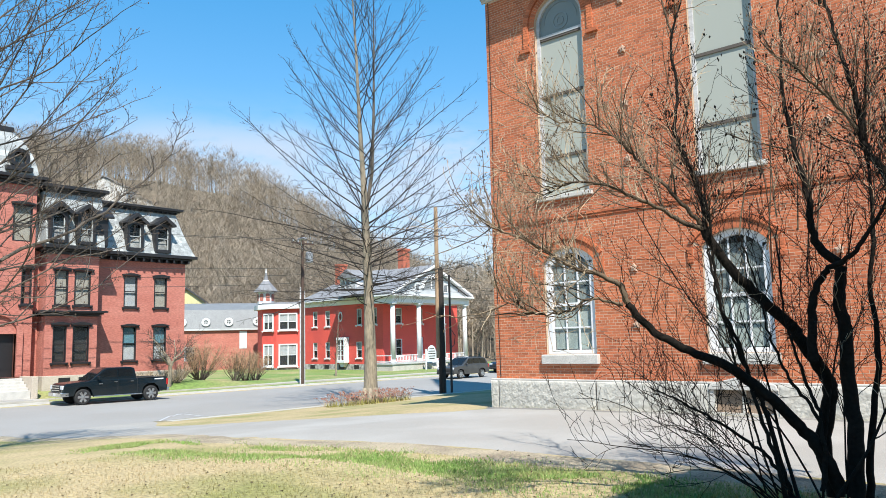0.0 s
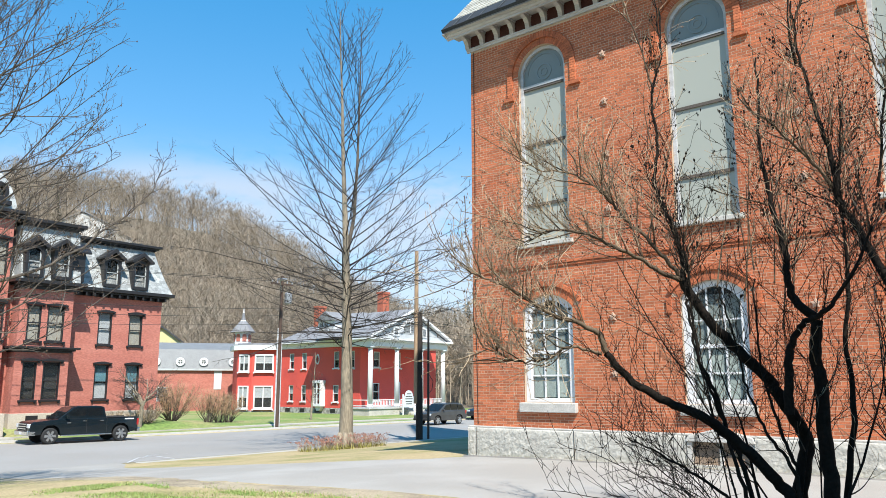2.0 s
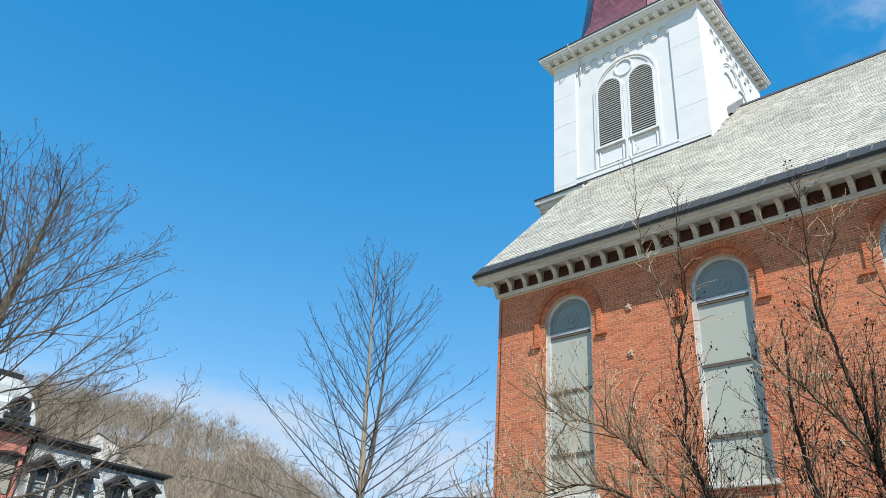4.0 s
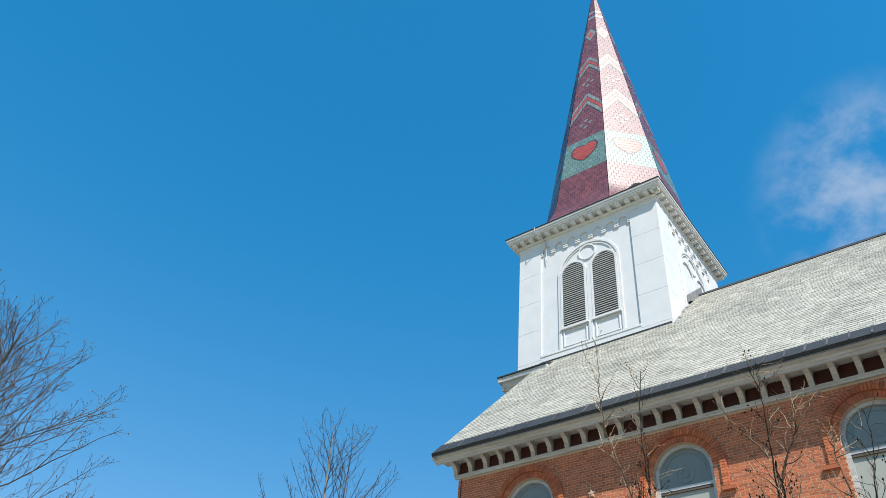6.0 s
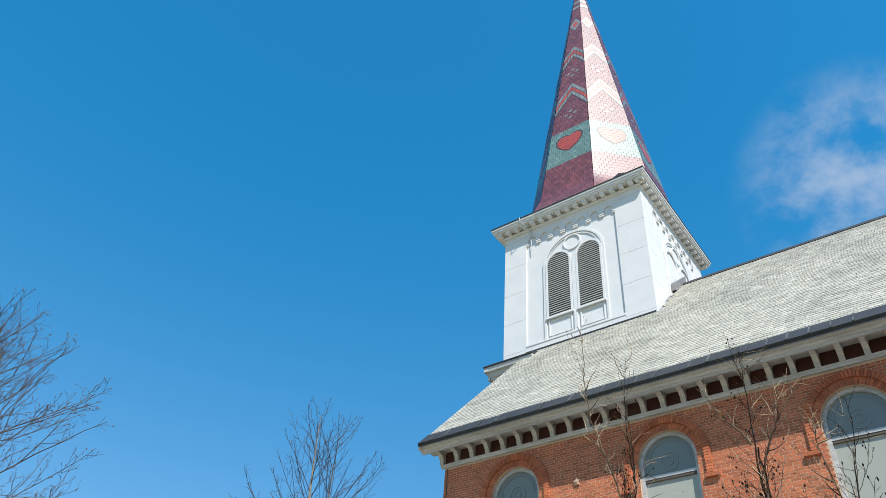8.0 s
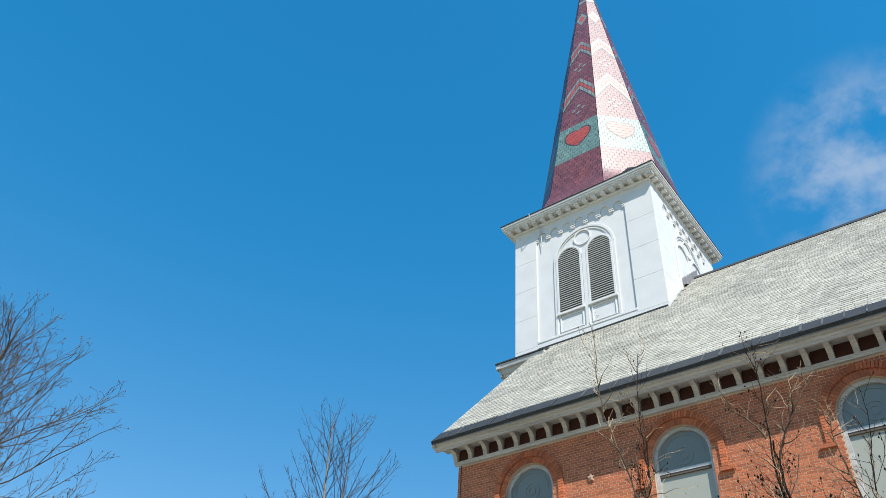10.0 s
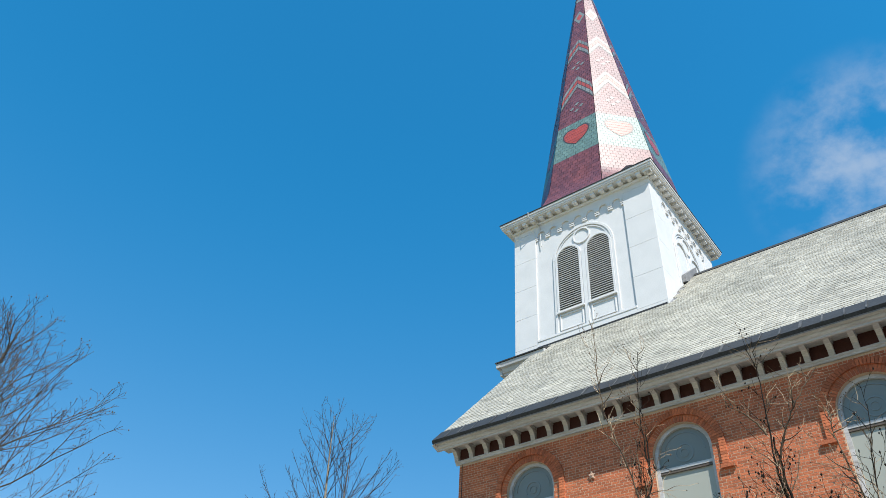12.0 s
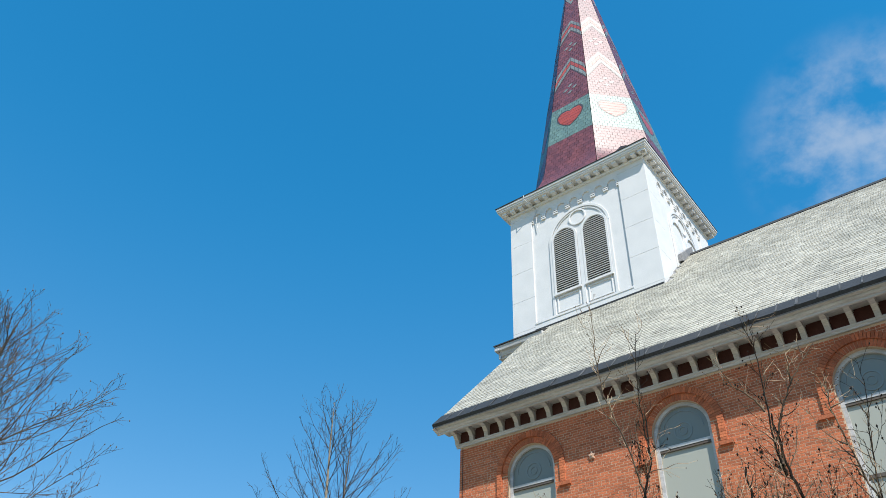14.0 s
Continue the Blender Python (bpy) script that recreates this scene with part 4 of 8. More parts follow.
part("patterned_slate", spire_slates(), [SLATE_PURPLE, SLATE_GREEN, SLATE_RED, SLATE_GREY, SLATE_EDGE], spire, "purple, green and red slates with hearts", kind="stuff")
part("slate_figure", spire_figures(), [SLATE_PURPLE, SLATE_GREEN, SLATE_RED, SLATE_GREY, SLATE_EDGE], spire, "red hearts and pale chevrons cut in slate", kind="stuff")
part("loose_slates", Shape().prism([(0.9, 25.22), (1.7, 25.22), (1.6, 25.42), (1.35, 25.52), (1.1, 25.40)], -0.06, 0.06), SLATE_EDGE, spire, "heap of loose broken slates").matrix_local = Matrix.Translation((TMX + 1.25, TY0 - 0.28, 0))
part("finial", Shape().tube([(TMX, TMY, 47.2), (TMX, TMY, 47.9), (TMX, TMY, 48.6)], [0.20, 0.11, 0.03], 8), LEAD_CAP, spire)


def church_slates():
    """Courses of slate on the near roof slope, cut round the tower."""
    s, singles = Shape(), []
    rng = random.Random(5)
    step = 0.185
    rows = int((SLOPE - 0.6) / step)
    for r in range(rows):
        a0 = 0.58 + r * step
        y_row = EAVE_Y + a0 / up
        x = RAKE_X - rng.uniform(0.0, 0.28)
        while x < LENGTH + 0.2:
            w = rng.uniform(0.22, 0.34)
            x0, x1 = max(x, RAKE_X), min(x + w - 0.006, LENGTH + 0.28)
            x += w
            if x1 - x0 < 0.04 or (y_row > TY0 - 0.06 and x0 < TX1 + 0.05):
                continue
            if r < 28 and 6.9 < x0 and x1 < 9.9:
                singles.append((x0, x1 - x0, a0))
                continue
            lift = 0.015 + rng.uniform(-0.003, 0.005)
            cut = rng.uniform(0, 0.012)
            s.face([roof_point(x0, a0 - cut, lift), roof_point(x1, a0 - cut - rng.uniform(-0.004, 0.004), lift), roof_point(x1, a0 + step * 1.1, 0.006), roof_point(x0, a0 + step * 1.1, 0.006)])
            s.face([roof_point(x0, a0 - cut, lift), roof_point(x0, a0 - cut, 0.0), roof_point(x1, a0 - cut, 0.0), roof_point(x1, a0 - cut, lift)])
    part("slate_field", s, SLATE, roof_deck, "pale weathered slates in even courses", kind="stuff")
    base = roof_point(0, 0, 0)
    one = Shape()
    bottom = [tuple(Vector(roof_point(x, a, l)) - Vector(base)) for x, a, l in ((0, 0, 0.016), (0.272, 0, 0.016), (0.272, step * 1.1, 0.006), (0, step * 1.1, 0.006), (0, 0, 0), (0.272, 0, 0))]
    one.face(bottom[:4])
    one.face([bottom[0], bottom[4], bottom[5], bottom[1]])
    mesh = mesh_of("slate", one.weld(), SLATE_ONE)
    for x0, wide, a0 in singles:
        ob = new("slate", mesh)
        ob.parent = roof_deck
        ob.location = roof_point(x0, a0 - rng.uniform(0, 0.012), rng.uniform(-0.002, 0.004))
        ob.scale = (wide / 0.272, 1, 1)


church_slates()
# low hipped pieces at the spire's foot, where the octagon leaves the square corners
for sx in (-1, 1):
    for sy in (-1, 1):
        cx, cy = (TX1 + 0.46 if sx > 0 else TX0 - 0.46), (TY1 + 0.46 if sy > 0 else TY0 - 0.46)
        a, b, c = (cx, cy, 25.205), (cx - sx * 2.1, cy, 25.205), (cx, cy - sy * 2.1, 25.205)
        top = (TMX + sx * 2.30, TMY + sy * 2.30, 26.1)
        broach = Shape()
        broach.face([a, b, top])
        broach.face([a, c, top])
        broach.face([b, c, top])
        broach.face([a, b, c])
        part("broach", broach.weld(), FLASHING, spire)

# ---- houses across the street ----
def house_window(parent, m, x0, x1, z0, z1, frame_mat, bars=1, hood=None, sill=None, blind=None, arched=False, casing=0.07, wide_bars=0):
    """A sash window set in a wall drawn in x and z; m places that wall."""
    c = (x0 + x1) / 2
    s = Shape().box(x0, x0 + casing, 0.03, 0.16, z0, z1).box(x1 - casing, x1, 0.03, 0.16, z0, z1).box(x0 + casing, x1 - casing, 0.03, 0.16, z1 - casing, z1).box(x0 + casing, x1 - casing, 0.03, 0.16, z0, z0 + casing)
    win = part("window", s, frame_mat, parent)
    win.matrix_local = m
    mid = (z0 + z1) / 2
    part("meeting_rail", Shape().box(x0 + casing, x1 - casing, 0.06, 0.13, mid - 0.03, mid + 0.03), frame_mat, win)
    for k in range(wide_bars):
        x = x0 + (x1 - x0) * (k + 1) / (wide_bars + 1)
        part("mullion", Shape().box(x - 0.05, x + 0.05, 0.03, 0.15, z0 + casing, z1 - casing), frame_mat, win)
    for a, b in ((z0 + casing, mid - 0.03), (mid + 0.03, z1 - casing)):
        part("pane", Shape().box(x0 + casing, x1 - casing, 0.10, 0.106, a, b), PANE, win)
    if blind:
        part("blind", Shape().box(x0 + casing, x1 - casing, 0.20, 0.21, z0 + (z1 - z0) * blind[0], z0 + (z1 - z0) * blind[1]), blind[2], win)
    # a sheet painted dark in place of an unlit room
    part("room_shade_sheet", Shape().box(x0 - 0.2, x1 + 0.2, 0.45, 0.47, z0 - 0.2, z1 + 0.2), DARK_ROOM, win)
    if sill:
        part("sill", Shape().box(x0 - 0.12, x1 + 0.12, -0.12, 0.10, z0 - 0.12, z0 - 0.003).box(x0 - 0.08, x0 + 0.02, -0.10, -0.003, z0 - 0.21, z0 - 0.12).box(x1 - 0.02, x1 + 0.08, -0.10, -0.003, z0 - 0.21, z0 - 0.12), sill, win, bevel=0.01)
    if hood:
        top = [(x0 - 0.14, z1 + 0.02), (x1 + 0.14, z1 + 0.02), (x1 + 0.16, z1 + 0.10), (c + 0.12, z1 + 0.19), (c - 0.12, z1 + 0.19), (x0 - 0.16, z1 + 0.10)]
        part("hood", Shape().prism(top, -0.16, 0.02).box(x0 - 0.12, x0 + 0.0, -0.10, -0.003, z1 - 0.10, z1 + 0.02).box(x1, x1 + 0.12, -0.10, -0.003, z1 - 0.10, z1 + 0.02), hood, win, bevel=0.012)
    return win


CURTAIN = material("lace_curtain", (0.429, 0.406, 0.343), 0.9, 0.2, 4, 30, 0)
BLUE_BLIND = material("blue_curtain", (0.125, 0.281, 0.343), 0.9, 0.25, 4, 20, 0)
STONE_BASE = material("buff_stone_base", (0.429, 0.367, 0.296), 0.9, 0.15, 1.2, 18, 0.3)


def mansard_house():
    """Rose brick house with a slate mansard, black trim, a two-storey bay and a corner tower."""
    h = thing("mansard_house", pose(0, 0, 0), "rose brick house with black trim and slate mansard roof", "house")
    I = Matrix.Identity(4)
    Y, X0, X1, BACK = 50.0, 17.9, 28.45, 62.0
    front = Matrix.Translation((0, Y, 0))
    ups = [(24.0, 24.95), (26.14, 27.10)]
    holes = [(a, b, 4.5, 6.6) for a, b in ups] + [(a, b, 0.95, 3.2) for a, b in ups]
    s = Shape()
    wall_face(s, X0, X1, 0.2, 8.0, holes, 0.35)
    part("front_wall", s, HOUSE_BRICK, h).matrix_local = front
    part("side_wall", Shape().box(X1 - 0.35, X1 - 0.003, Y + 0.36, BACK, 0.2, 8.0).box(X0, X1 - 0.36, BACK - 0.3, BACK, 0.2, 8.0).box(X0, X0 + 0.3, Y + 0.36, BACK - 0.31, 0.2, 8.0), HOUSE_BRICK, h)
    part("foundation", Shape().box(X0, X1 + 0.06, Y - 0.06, BACK, -1.0, 0.2), STONE_BASE, h, "buff stone base", bevel=0.02)
    for i, (a, b) in enumerate(ups):
        house_window(h, front, a, b, 4.5, 6.6, BLACK_TRIM, hood=BLACK_TRIM, sill=BLACK_TRIM, blind=(0.0, 1.0, CURTAIN if i else BLIND))
        w = house_window(h, front, a, b, 0.95, 3.2, BLACK_TRIM, hood=BLACK_TRIM, sill=BLACK_TRIM, blind=(0.5, 1.0, BLUE_BLIND))
        part("half_curtain", Shape().box(a + 0.07, b - 0.07, 0.18, 0.19, 1.02, 2.0), BLIND, w, "white half curtain")
    # eaves, mansard slopes and top cornice
    def eave(name, x0, x1, y0, y1):
        c = Shape()
        for z, out, t in ((7.62, 0.10, 0.20), (7.82, 0.35, 0.12), (7.94, 0.62, 0.22)):
            c.box(x0 - out, x1 + out, y0 - out, y1, z, z + t)
        n = int((x1 - x0) / 0.55)
        for k in range(n + 1):
            x = x0 + (x1 - x0) * k / n
            c.box(x - 0.06, x + 0.06, y0 - 0.5, y0 - 0.1, 7.60, 7.82)
        part(name, c, BLACK_TRIM, h, "heavy black bracketed eaves", bevel=0.015)
    eave("eave_cornice", X0 + 4.4, X1, Y, BACK)
    roof = Shape()
    z0, z1, inn = 8.16, 11.25, 0.85
    lo = [(X0, Y - 0.3), (X1 + 0.3, Y - 0.3), (X1 + 0.3, BACK), (X0, BACK)]
    hi = [(X0 + inn, Y - 0.3 + inn), (X1 + 0.3 - inn, Y - 0.3 + inn), (X1 + 0.3 - inn, BACK - inn), (X0 + inn, BACK - inn)]
    rows = 16
    for r in range(rows):
        f0, f1 = r / rows, (r + 1) / rows
        for i in range(4):
            j = (i + 1) % 4
            def at(p, q, f, o):
                b = 0.05 * (1 - f) ** 3
                return (p[0] + (q[0] - p[0]) * f + o * (1 if p[0] > 23 else -1) * b * 4, p[1] + (q[1] - p[1]) * f + o * (-1 if p[1] < 55 else 1) * b * 4, z0 + (z1 - z0) * f)
            roof.face([at(lo[i], hi[i], f0, 1), at(lo[j], hi[j], f0, 1), at(lo[j], hi[j], f1, 1), at(lo[i], hi[i], f1, 1)])
    roof.face([(*p, z1) for p in hi])
    mans = part("mansard_roof", roof.weld(), SLATE_DARK, h, "patterned grey slate mansard")
    tiles = Shape()
    for r in range(rows):
        f0, f1 = r / rows, (r + 1.15) / rows
        for i in (0, 1):
            p, q = Vector((*lo[i], 0)), Vector((*lo[i + 1], 0))
            n = int((q - p).length / 0.26)
            out = Vector((0, -0.02, 0)) if i == 0 else Vector((0.02, 0, 0))
            for k in range(n):
                u0, u1 = (k + (0.5 if r % 2 else 0)) / n, (k + 0.93 + (0.5 if r % 2 else 0)) / n
                if u1 > 1:
                    continue
                pts = []
                for u, f, g in ((u0, f0, 1.0), (u1, f0, 1.0), (u1, f1, 0.3), (u0, f1, 0.3)):
                    a, b = at(lo[i], hi[i], min(f, 1), 1), at(lo[i + 1], hi[i + 1], min(f, 1), 1)
                    pts.append(tuple(Vector(a).lerp(Vector(b), u) + out * g))
                tiles.face(pts, 1 if r in (5, 6, 7) and (k + r // 2) % 4 < 3 else 0)
    part("mansard_slate", tiles, [SLATE_DARK, SLATE_BAND], mans, kind="stuff")
    top = Shape()
    for z, out, t in ((11.20, 0.06, 0.12), (11.32, 0.26, 0.10), (11.42, 0.42, 0.16)):
        top.box(hi[0][0] - out, hi[1][0] + out, hi[0][1] - out, hi[2][1] + out, z, z + t)
    for k in range(26):
        x = hi[0][0] + (hi[1][0] - hi[0][0]) * k / 25
        top.box(x - 0.05, x + 0.05, hi[0][1] - 0.24, hi[0][1], 11.22, 11.33)
    part("roof_cornice", top, BLACK_TRIM, h, bevel=0.012)

    def dormer(cx, y, w=0.84, zb=8.30):
        d = part("dormer", Shape().box(cx - w / 2 - 0.16, cx - w / 2, y, y + 1.3, zb, 10.2).box(cx + w / 2, cx + w / 2 + 0.16, y, y + 1.3, zb, 10.2).box(cx - w / 2, cx + w / 2, y, y + 1.3, zb - 0.05, zb + 0.18), BLACK_TRIM, h, bevel=0.02)
        part("dormer_front", Shape().prism([(cx - w / 2, 10.25), (cx - w / 2, 9.75)] + arc(cx, 9.72, w / 2 - 0.02, math.pi, 0, 12) + [(cx + w / 2, 9.75), (cx + w / 2, 10.25)], y + 0.03, y + 0.16), BLACK_TRIM, d)
        hoodp = [(cx - w / 2 - 0.40, 10.10), (cx - w / 2 - 0.40, 10.22), (cx - 0.04, 10.82), (cx + 0.04, 10.82), (cx + w / 2 + 0.40, 10.22), (cx + w / 2 + 0.40, 10.10), (cx + w / 2 + 0.16, 10.12), (cx, 10.56), (cx - w / 2 - 0.16, 10.12)]
        part("dormer_hood", Shape().prism(hoodp, y - 0.28, y + 1.3), BLACK_TRIM, d, bevel=0.015)
        part("pane", Shape().box(cx - w / 2, cx + w / 2, y + 0.18, y + 0.19, zb + 0.18, 10.2), PANE, d)
        part("sash_bar", Shape().box(cx - w / 2, cx + w / 2, y + 0.12, y + 0.17, 9.22, 9.28).box(cx - w / 2, cx - w / 2 + 0.07, y + 0.12, y + 0.17, zb + 0.18, 10.1).box(cx + w / 2 - 0.07, cx + w / 2, y + 0.12, y + 0.17, zb + 0.18, 10.1), SLATE_DARK, d)
        # no blind here: a sheet coloured dark as the unlit room
        part("blind", Shape().box(cx - w / 2, cx + w / 2, y + 0.5, y + 0.52, zb, 10.2), DARK_ROOM, d)
        return d
    dormer(24.45, 49.42)
    dormer(26.45, 49.42)
    dormer(20.72, 48.32)
    dormer(19.05, 48.32, 0.75)
    dormer(0.0, 0.0, 0.8).matrix_local = pose(22.25, 49.25, 0, 0, 0, 90)

    # two-storey bay with its own slate roof and side faces
    BX0, BX1, BY = 18.62, 21.78, 48.85
    bay = part("bay", Shape().box(BX0, BX0 + 0.3, BY + 0.36, Y, 0.2, 7.9).box(BX1 - 0.3, BX1, BY + 0.36, Y, 0.2, 7.9), HOUSE_BRICK, h)
    wins = [(19.10, 19.92), (20.28, 21.30)]
    s = Shape()
    wall_face(s, BX0 + 0.002, BX1 - 0.002, 0.2, 7.9, [(a, b, 4.5, 6.65) for a, b in wins] + [(a, b, 0.98, 3.25) for a, b in wins], 0.35)
    bf = Matrix.Translation((0, BY, 0))
    part("bay_front", s, HOUSE_BRICK, bay).matrix_local = bf
    for a, b in wins:
        house_window(h, bf, a, b, 4.5, 6.65, BLACK_TRIM, hood=BLACK_TRIM, sill=BLACK_TRIM, blind=(0.0, 1.0, CURTAIN))
        house_window(h, bf, a, b, 0.98, 3.25, BLACK_TRIM, hood=BLACK_TRIM, sill=BLACK_TRIM)
    c = Shape()
    for z, out, t in ((3.80, 0.10, 0.12), (3.92, 0.28, 0.10), (4.02, 0.48, 0.12)):
        c.box(BX0 - out, BX1 + out, BY - out, Y - 0.01, z, z + t)
    part("bay_cornice", c, BLACK_TRIM, bay, bevel=0.015)
    part("downpipe", Shape().tube([(BX1 + 0.12, Y - 0.12, 0.1), (BX1 + 0.12, Y - 0.12, 7.6)], [0.055, 0.055], 8), BLACK_TRIM, bay)
    part("bay_base", Shape().box(BX0 - 0.06, BX1 + 0.06, BY - 0.06, Y, -1.0, 0.2), STONE_BASE, bay, bevel=0.02)
    for x in (19.5, 20.7):
        part("cellar_grille", Shape().box(x, x + 0.7, BY - 0.07, BY - 0.05, -0.3, 0.06), BLACK_TRIM, bay)
    e = Shape()
    for z, out, t in ((7.62, 0.10, 0.20), (7.82, 0.35, 0.12), (7.94, 0.58, 0.22)):
        e.box(BX0 - out, BX1 + out, BY - out, Y - 0.3, z, z + t)
    part("bay_eave", e, BLACK_TRIM, bay, bevel=0.015)
    br = Shape()
    br.prism([(BY - 0.3, 8.16), (BY + 0.35, 11.5), (Y + 1, 11.5), (Y + 1, 8.16)], BX0 - 0.2, BX1 + 0.2, axis="x")
    bay_top = part("bay_roof", br, SLATE_DARK, bay)
    laid = Shape()
    for r in range(16):
        for k in range(14):
            x0 = BX0 - 0.2 + 0.255 * k + (0.127 if r % 2 else 0)
            x1 = min(x0 + 0.245, BX1 + 0.2)
            f0, f1 = r / 16, (r + 1.12) / 16
            if x1 - x0 > 0.05 and f1 < 1.02:
                laid.face([(x0, BY - 0.325 + 0.65 * f0, 8.16 + 3.34 * f0), (x1, BY - 0.325 + 0.65 * f0, 8.16 + 3.34 * f0), (x1, BY - 0.308 + 0.65 * f1, 8.16 + 3.34 * f1), (x0, BY - 0.308 + 0.65 * f1, 8.16 + 3.34 * f1)], 1 if r in (5, 6, 7) else 0)
    part("bay_slate", laid, [SLATE_DARK, SLATE_BAND], bay_top, kind="stuff")
    bt = Shape()
    for z, out, t in ((11.5, 0.1, 0.14), (11.64, 0.3, 0.12), (11.76, 0.48, 0.2)):
        bt.box(BX0 - out, BX1 + out, BY + 0.35 - out, Y + 1, z, z + t)
    part("bay_roof_cornice", bt, BLACK_TRIM, bay, bevel=0.012)

    # tower with arched porch
    TX0, TX1, TYF = 13.2, 18.05, 49.3
    tf = Matrix.Translation((0, TYF, 0))
    t = Shape()
    wall_face(t, TX0, TX1, 0.2, 11.9, [(16.75, 17.95 - 0.1, 8.3, 10.55), (17.35, 17.95, 4.5, 6.7), (15.0, 17.2, 0.2, 2.75)], 0.35)
    tw = part("corner_tower", t, HOUSE_BRICK, h, "brick corner tower with arched porch")
    tw.matrix_local = tf
    part("tower_side", Shape().box(TX1 - 0.35, TX1 - 0.002, 0.36, 5.0, 0.2, 11.9).box(TX0, TX0 + 0.35, 0.36, 5.0, 0.2, 11.9), HOUSE_BRICK, tw)
    house_window(h, tf, 16.75, 17.85, 8.3, 10.55, BLACK_TRIM, hood=BLACK_TRIM, blind=(0.0, 1.0, CURTAIN))
    house_window(h, tf, 17.35, 17.95, 4.5, 6.7, BLACK_TRIM, hood=BLACK_TRIM, sill=BLACK_TRIM)
    arch = Shape().ring(16.1, 2.75, 1.1, 1.42, -0.18, 0.3, steps=16).box(14.68, 15.0, -0.18, 0.3, 0.2, 2.75).box(17.2, 17.52, -0.18, 0.3, 0.2, 2.75)
    part("porch_arch", arch, HOUSE_BRICK, tw)
    part("porch_tympanum", Shape().prism(arc(16.1, 2.75, 1.1, 0, math.pi, 14), 0.32, 0.36), BLACK_TRIM, tw)
    part("front_door", Shape().box(15.05, 17.15, 0.34, 0.40, 0.2, 2.75), BLACK_TRIM, tw, "dark wooden front door")
    c = Shape()
    for z, out, th in ((11.75, 0.12, 0.2), (11.95, 0.35, 0.14), (12.09, 0.6, 0.2)):
        c.box(TX0 - out, TX1 + out, -out, 5.0, z, z + th)
    part("tower_cornice", c, BLACK_TRIM, tw, bevel=0.02)
    bell = Shape()
    prev = None
    for k in range(9):
        f = k / 8
        r = 2.5 - 0.35 * math.sin(f * math.pi / 2) - 1.0 * f ** 3
        ring = [((TX0 + TX1) / 2 + a * r, 2.4 + b * r, 12.29 + 3.0 * f) for a, b in ((-1, -1), (1, -1), (1, 1), (-1, 1))]
        if prev:
            for i in range(4):
                bell.face([prev[i], prev[(i + 1) % 4], ring[(i + 1) % 4], ring[i]])
        prev = ring
    bell.face(prev)
    part("tower_roof", bell, SLATE_DARK, tw, "curved slate tower roof")
    part("tower_roof_cornice", Shape().box(TX0 + 1.1, TX1 - 1.1, 1.1, 3.7, 15.2, 15.5), BLACK_TRIM, tw)
    for x in (14.6, 16.9):
        part("round_dormer", Shape().ring(x, 13.35, 0.36, 0.58, -0.28, 0.6, 0, 2 * math.pi, 18).ring(x, 13.35, 0.0, 0.36, -0.1, 0.0, 0, 2 * math.pi, 14, 1).box(x - 0.75, x + 0.75, -0.35, 0.6, 12.55, 12.8), [BLACK_TRIM, PANE], tw)
    for k in range(5):
        part("step", Shape().box(15.0, 17.4, -0.4 - 0.32 * (k + 1), -0.1 - 0.32 * k, -1.0, 0.15 - 0.17 * k), STONE_SILL, tw, bevel=0.01)
    part("stair_wall", Shape().box(17.42, 17.75, -2.1, -0.05, -1.0, 0.25), STONE_BASE, tw, bevel=0.02)
    # rear chimney stacks and roof lantern
    part("chimney", Shape().box(21.6, 24.6, 58, 58.8, 11.2, 13.0), HOUSE_BRICK, h, bevel=0.02)
    lantern = Shape().box(27.0, 28.6, 58, 59.6, 11.3, 12.3).tube([(27.8, 58.8, 12.3), (27.8, 58.8, 12.9), (27.8, 58.8, 13.3)], [0.95, 0.8, 0.3], 10)
    part("roof_lantern", lantern, SLATE_DARK, h)
    return h


mansard_house()


CHIMNEY_BRICK = material("orange_chimney_brick", (0.39, 0.109, 0.0624), 0.85, 0.2, 2, 14, 0.2)


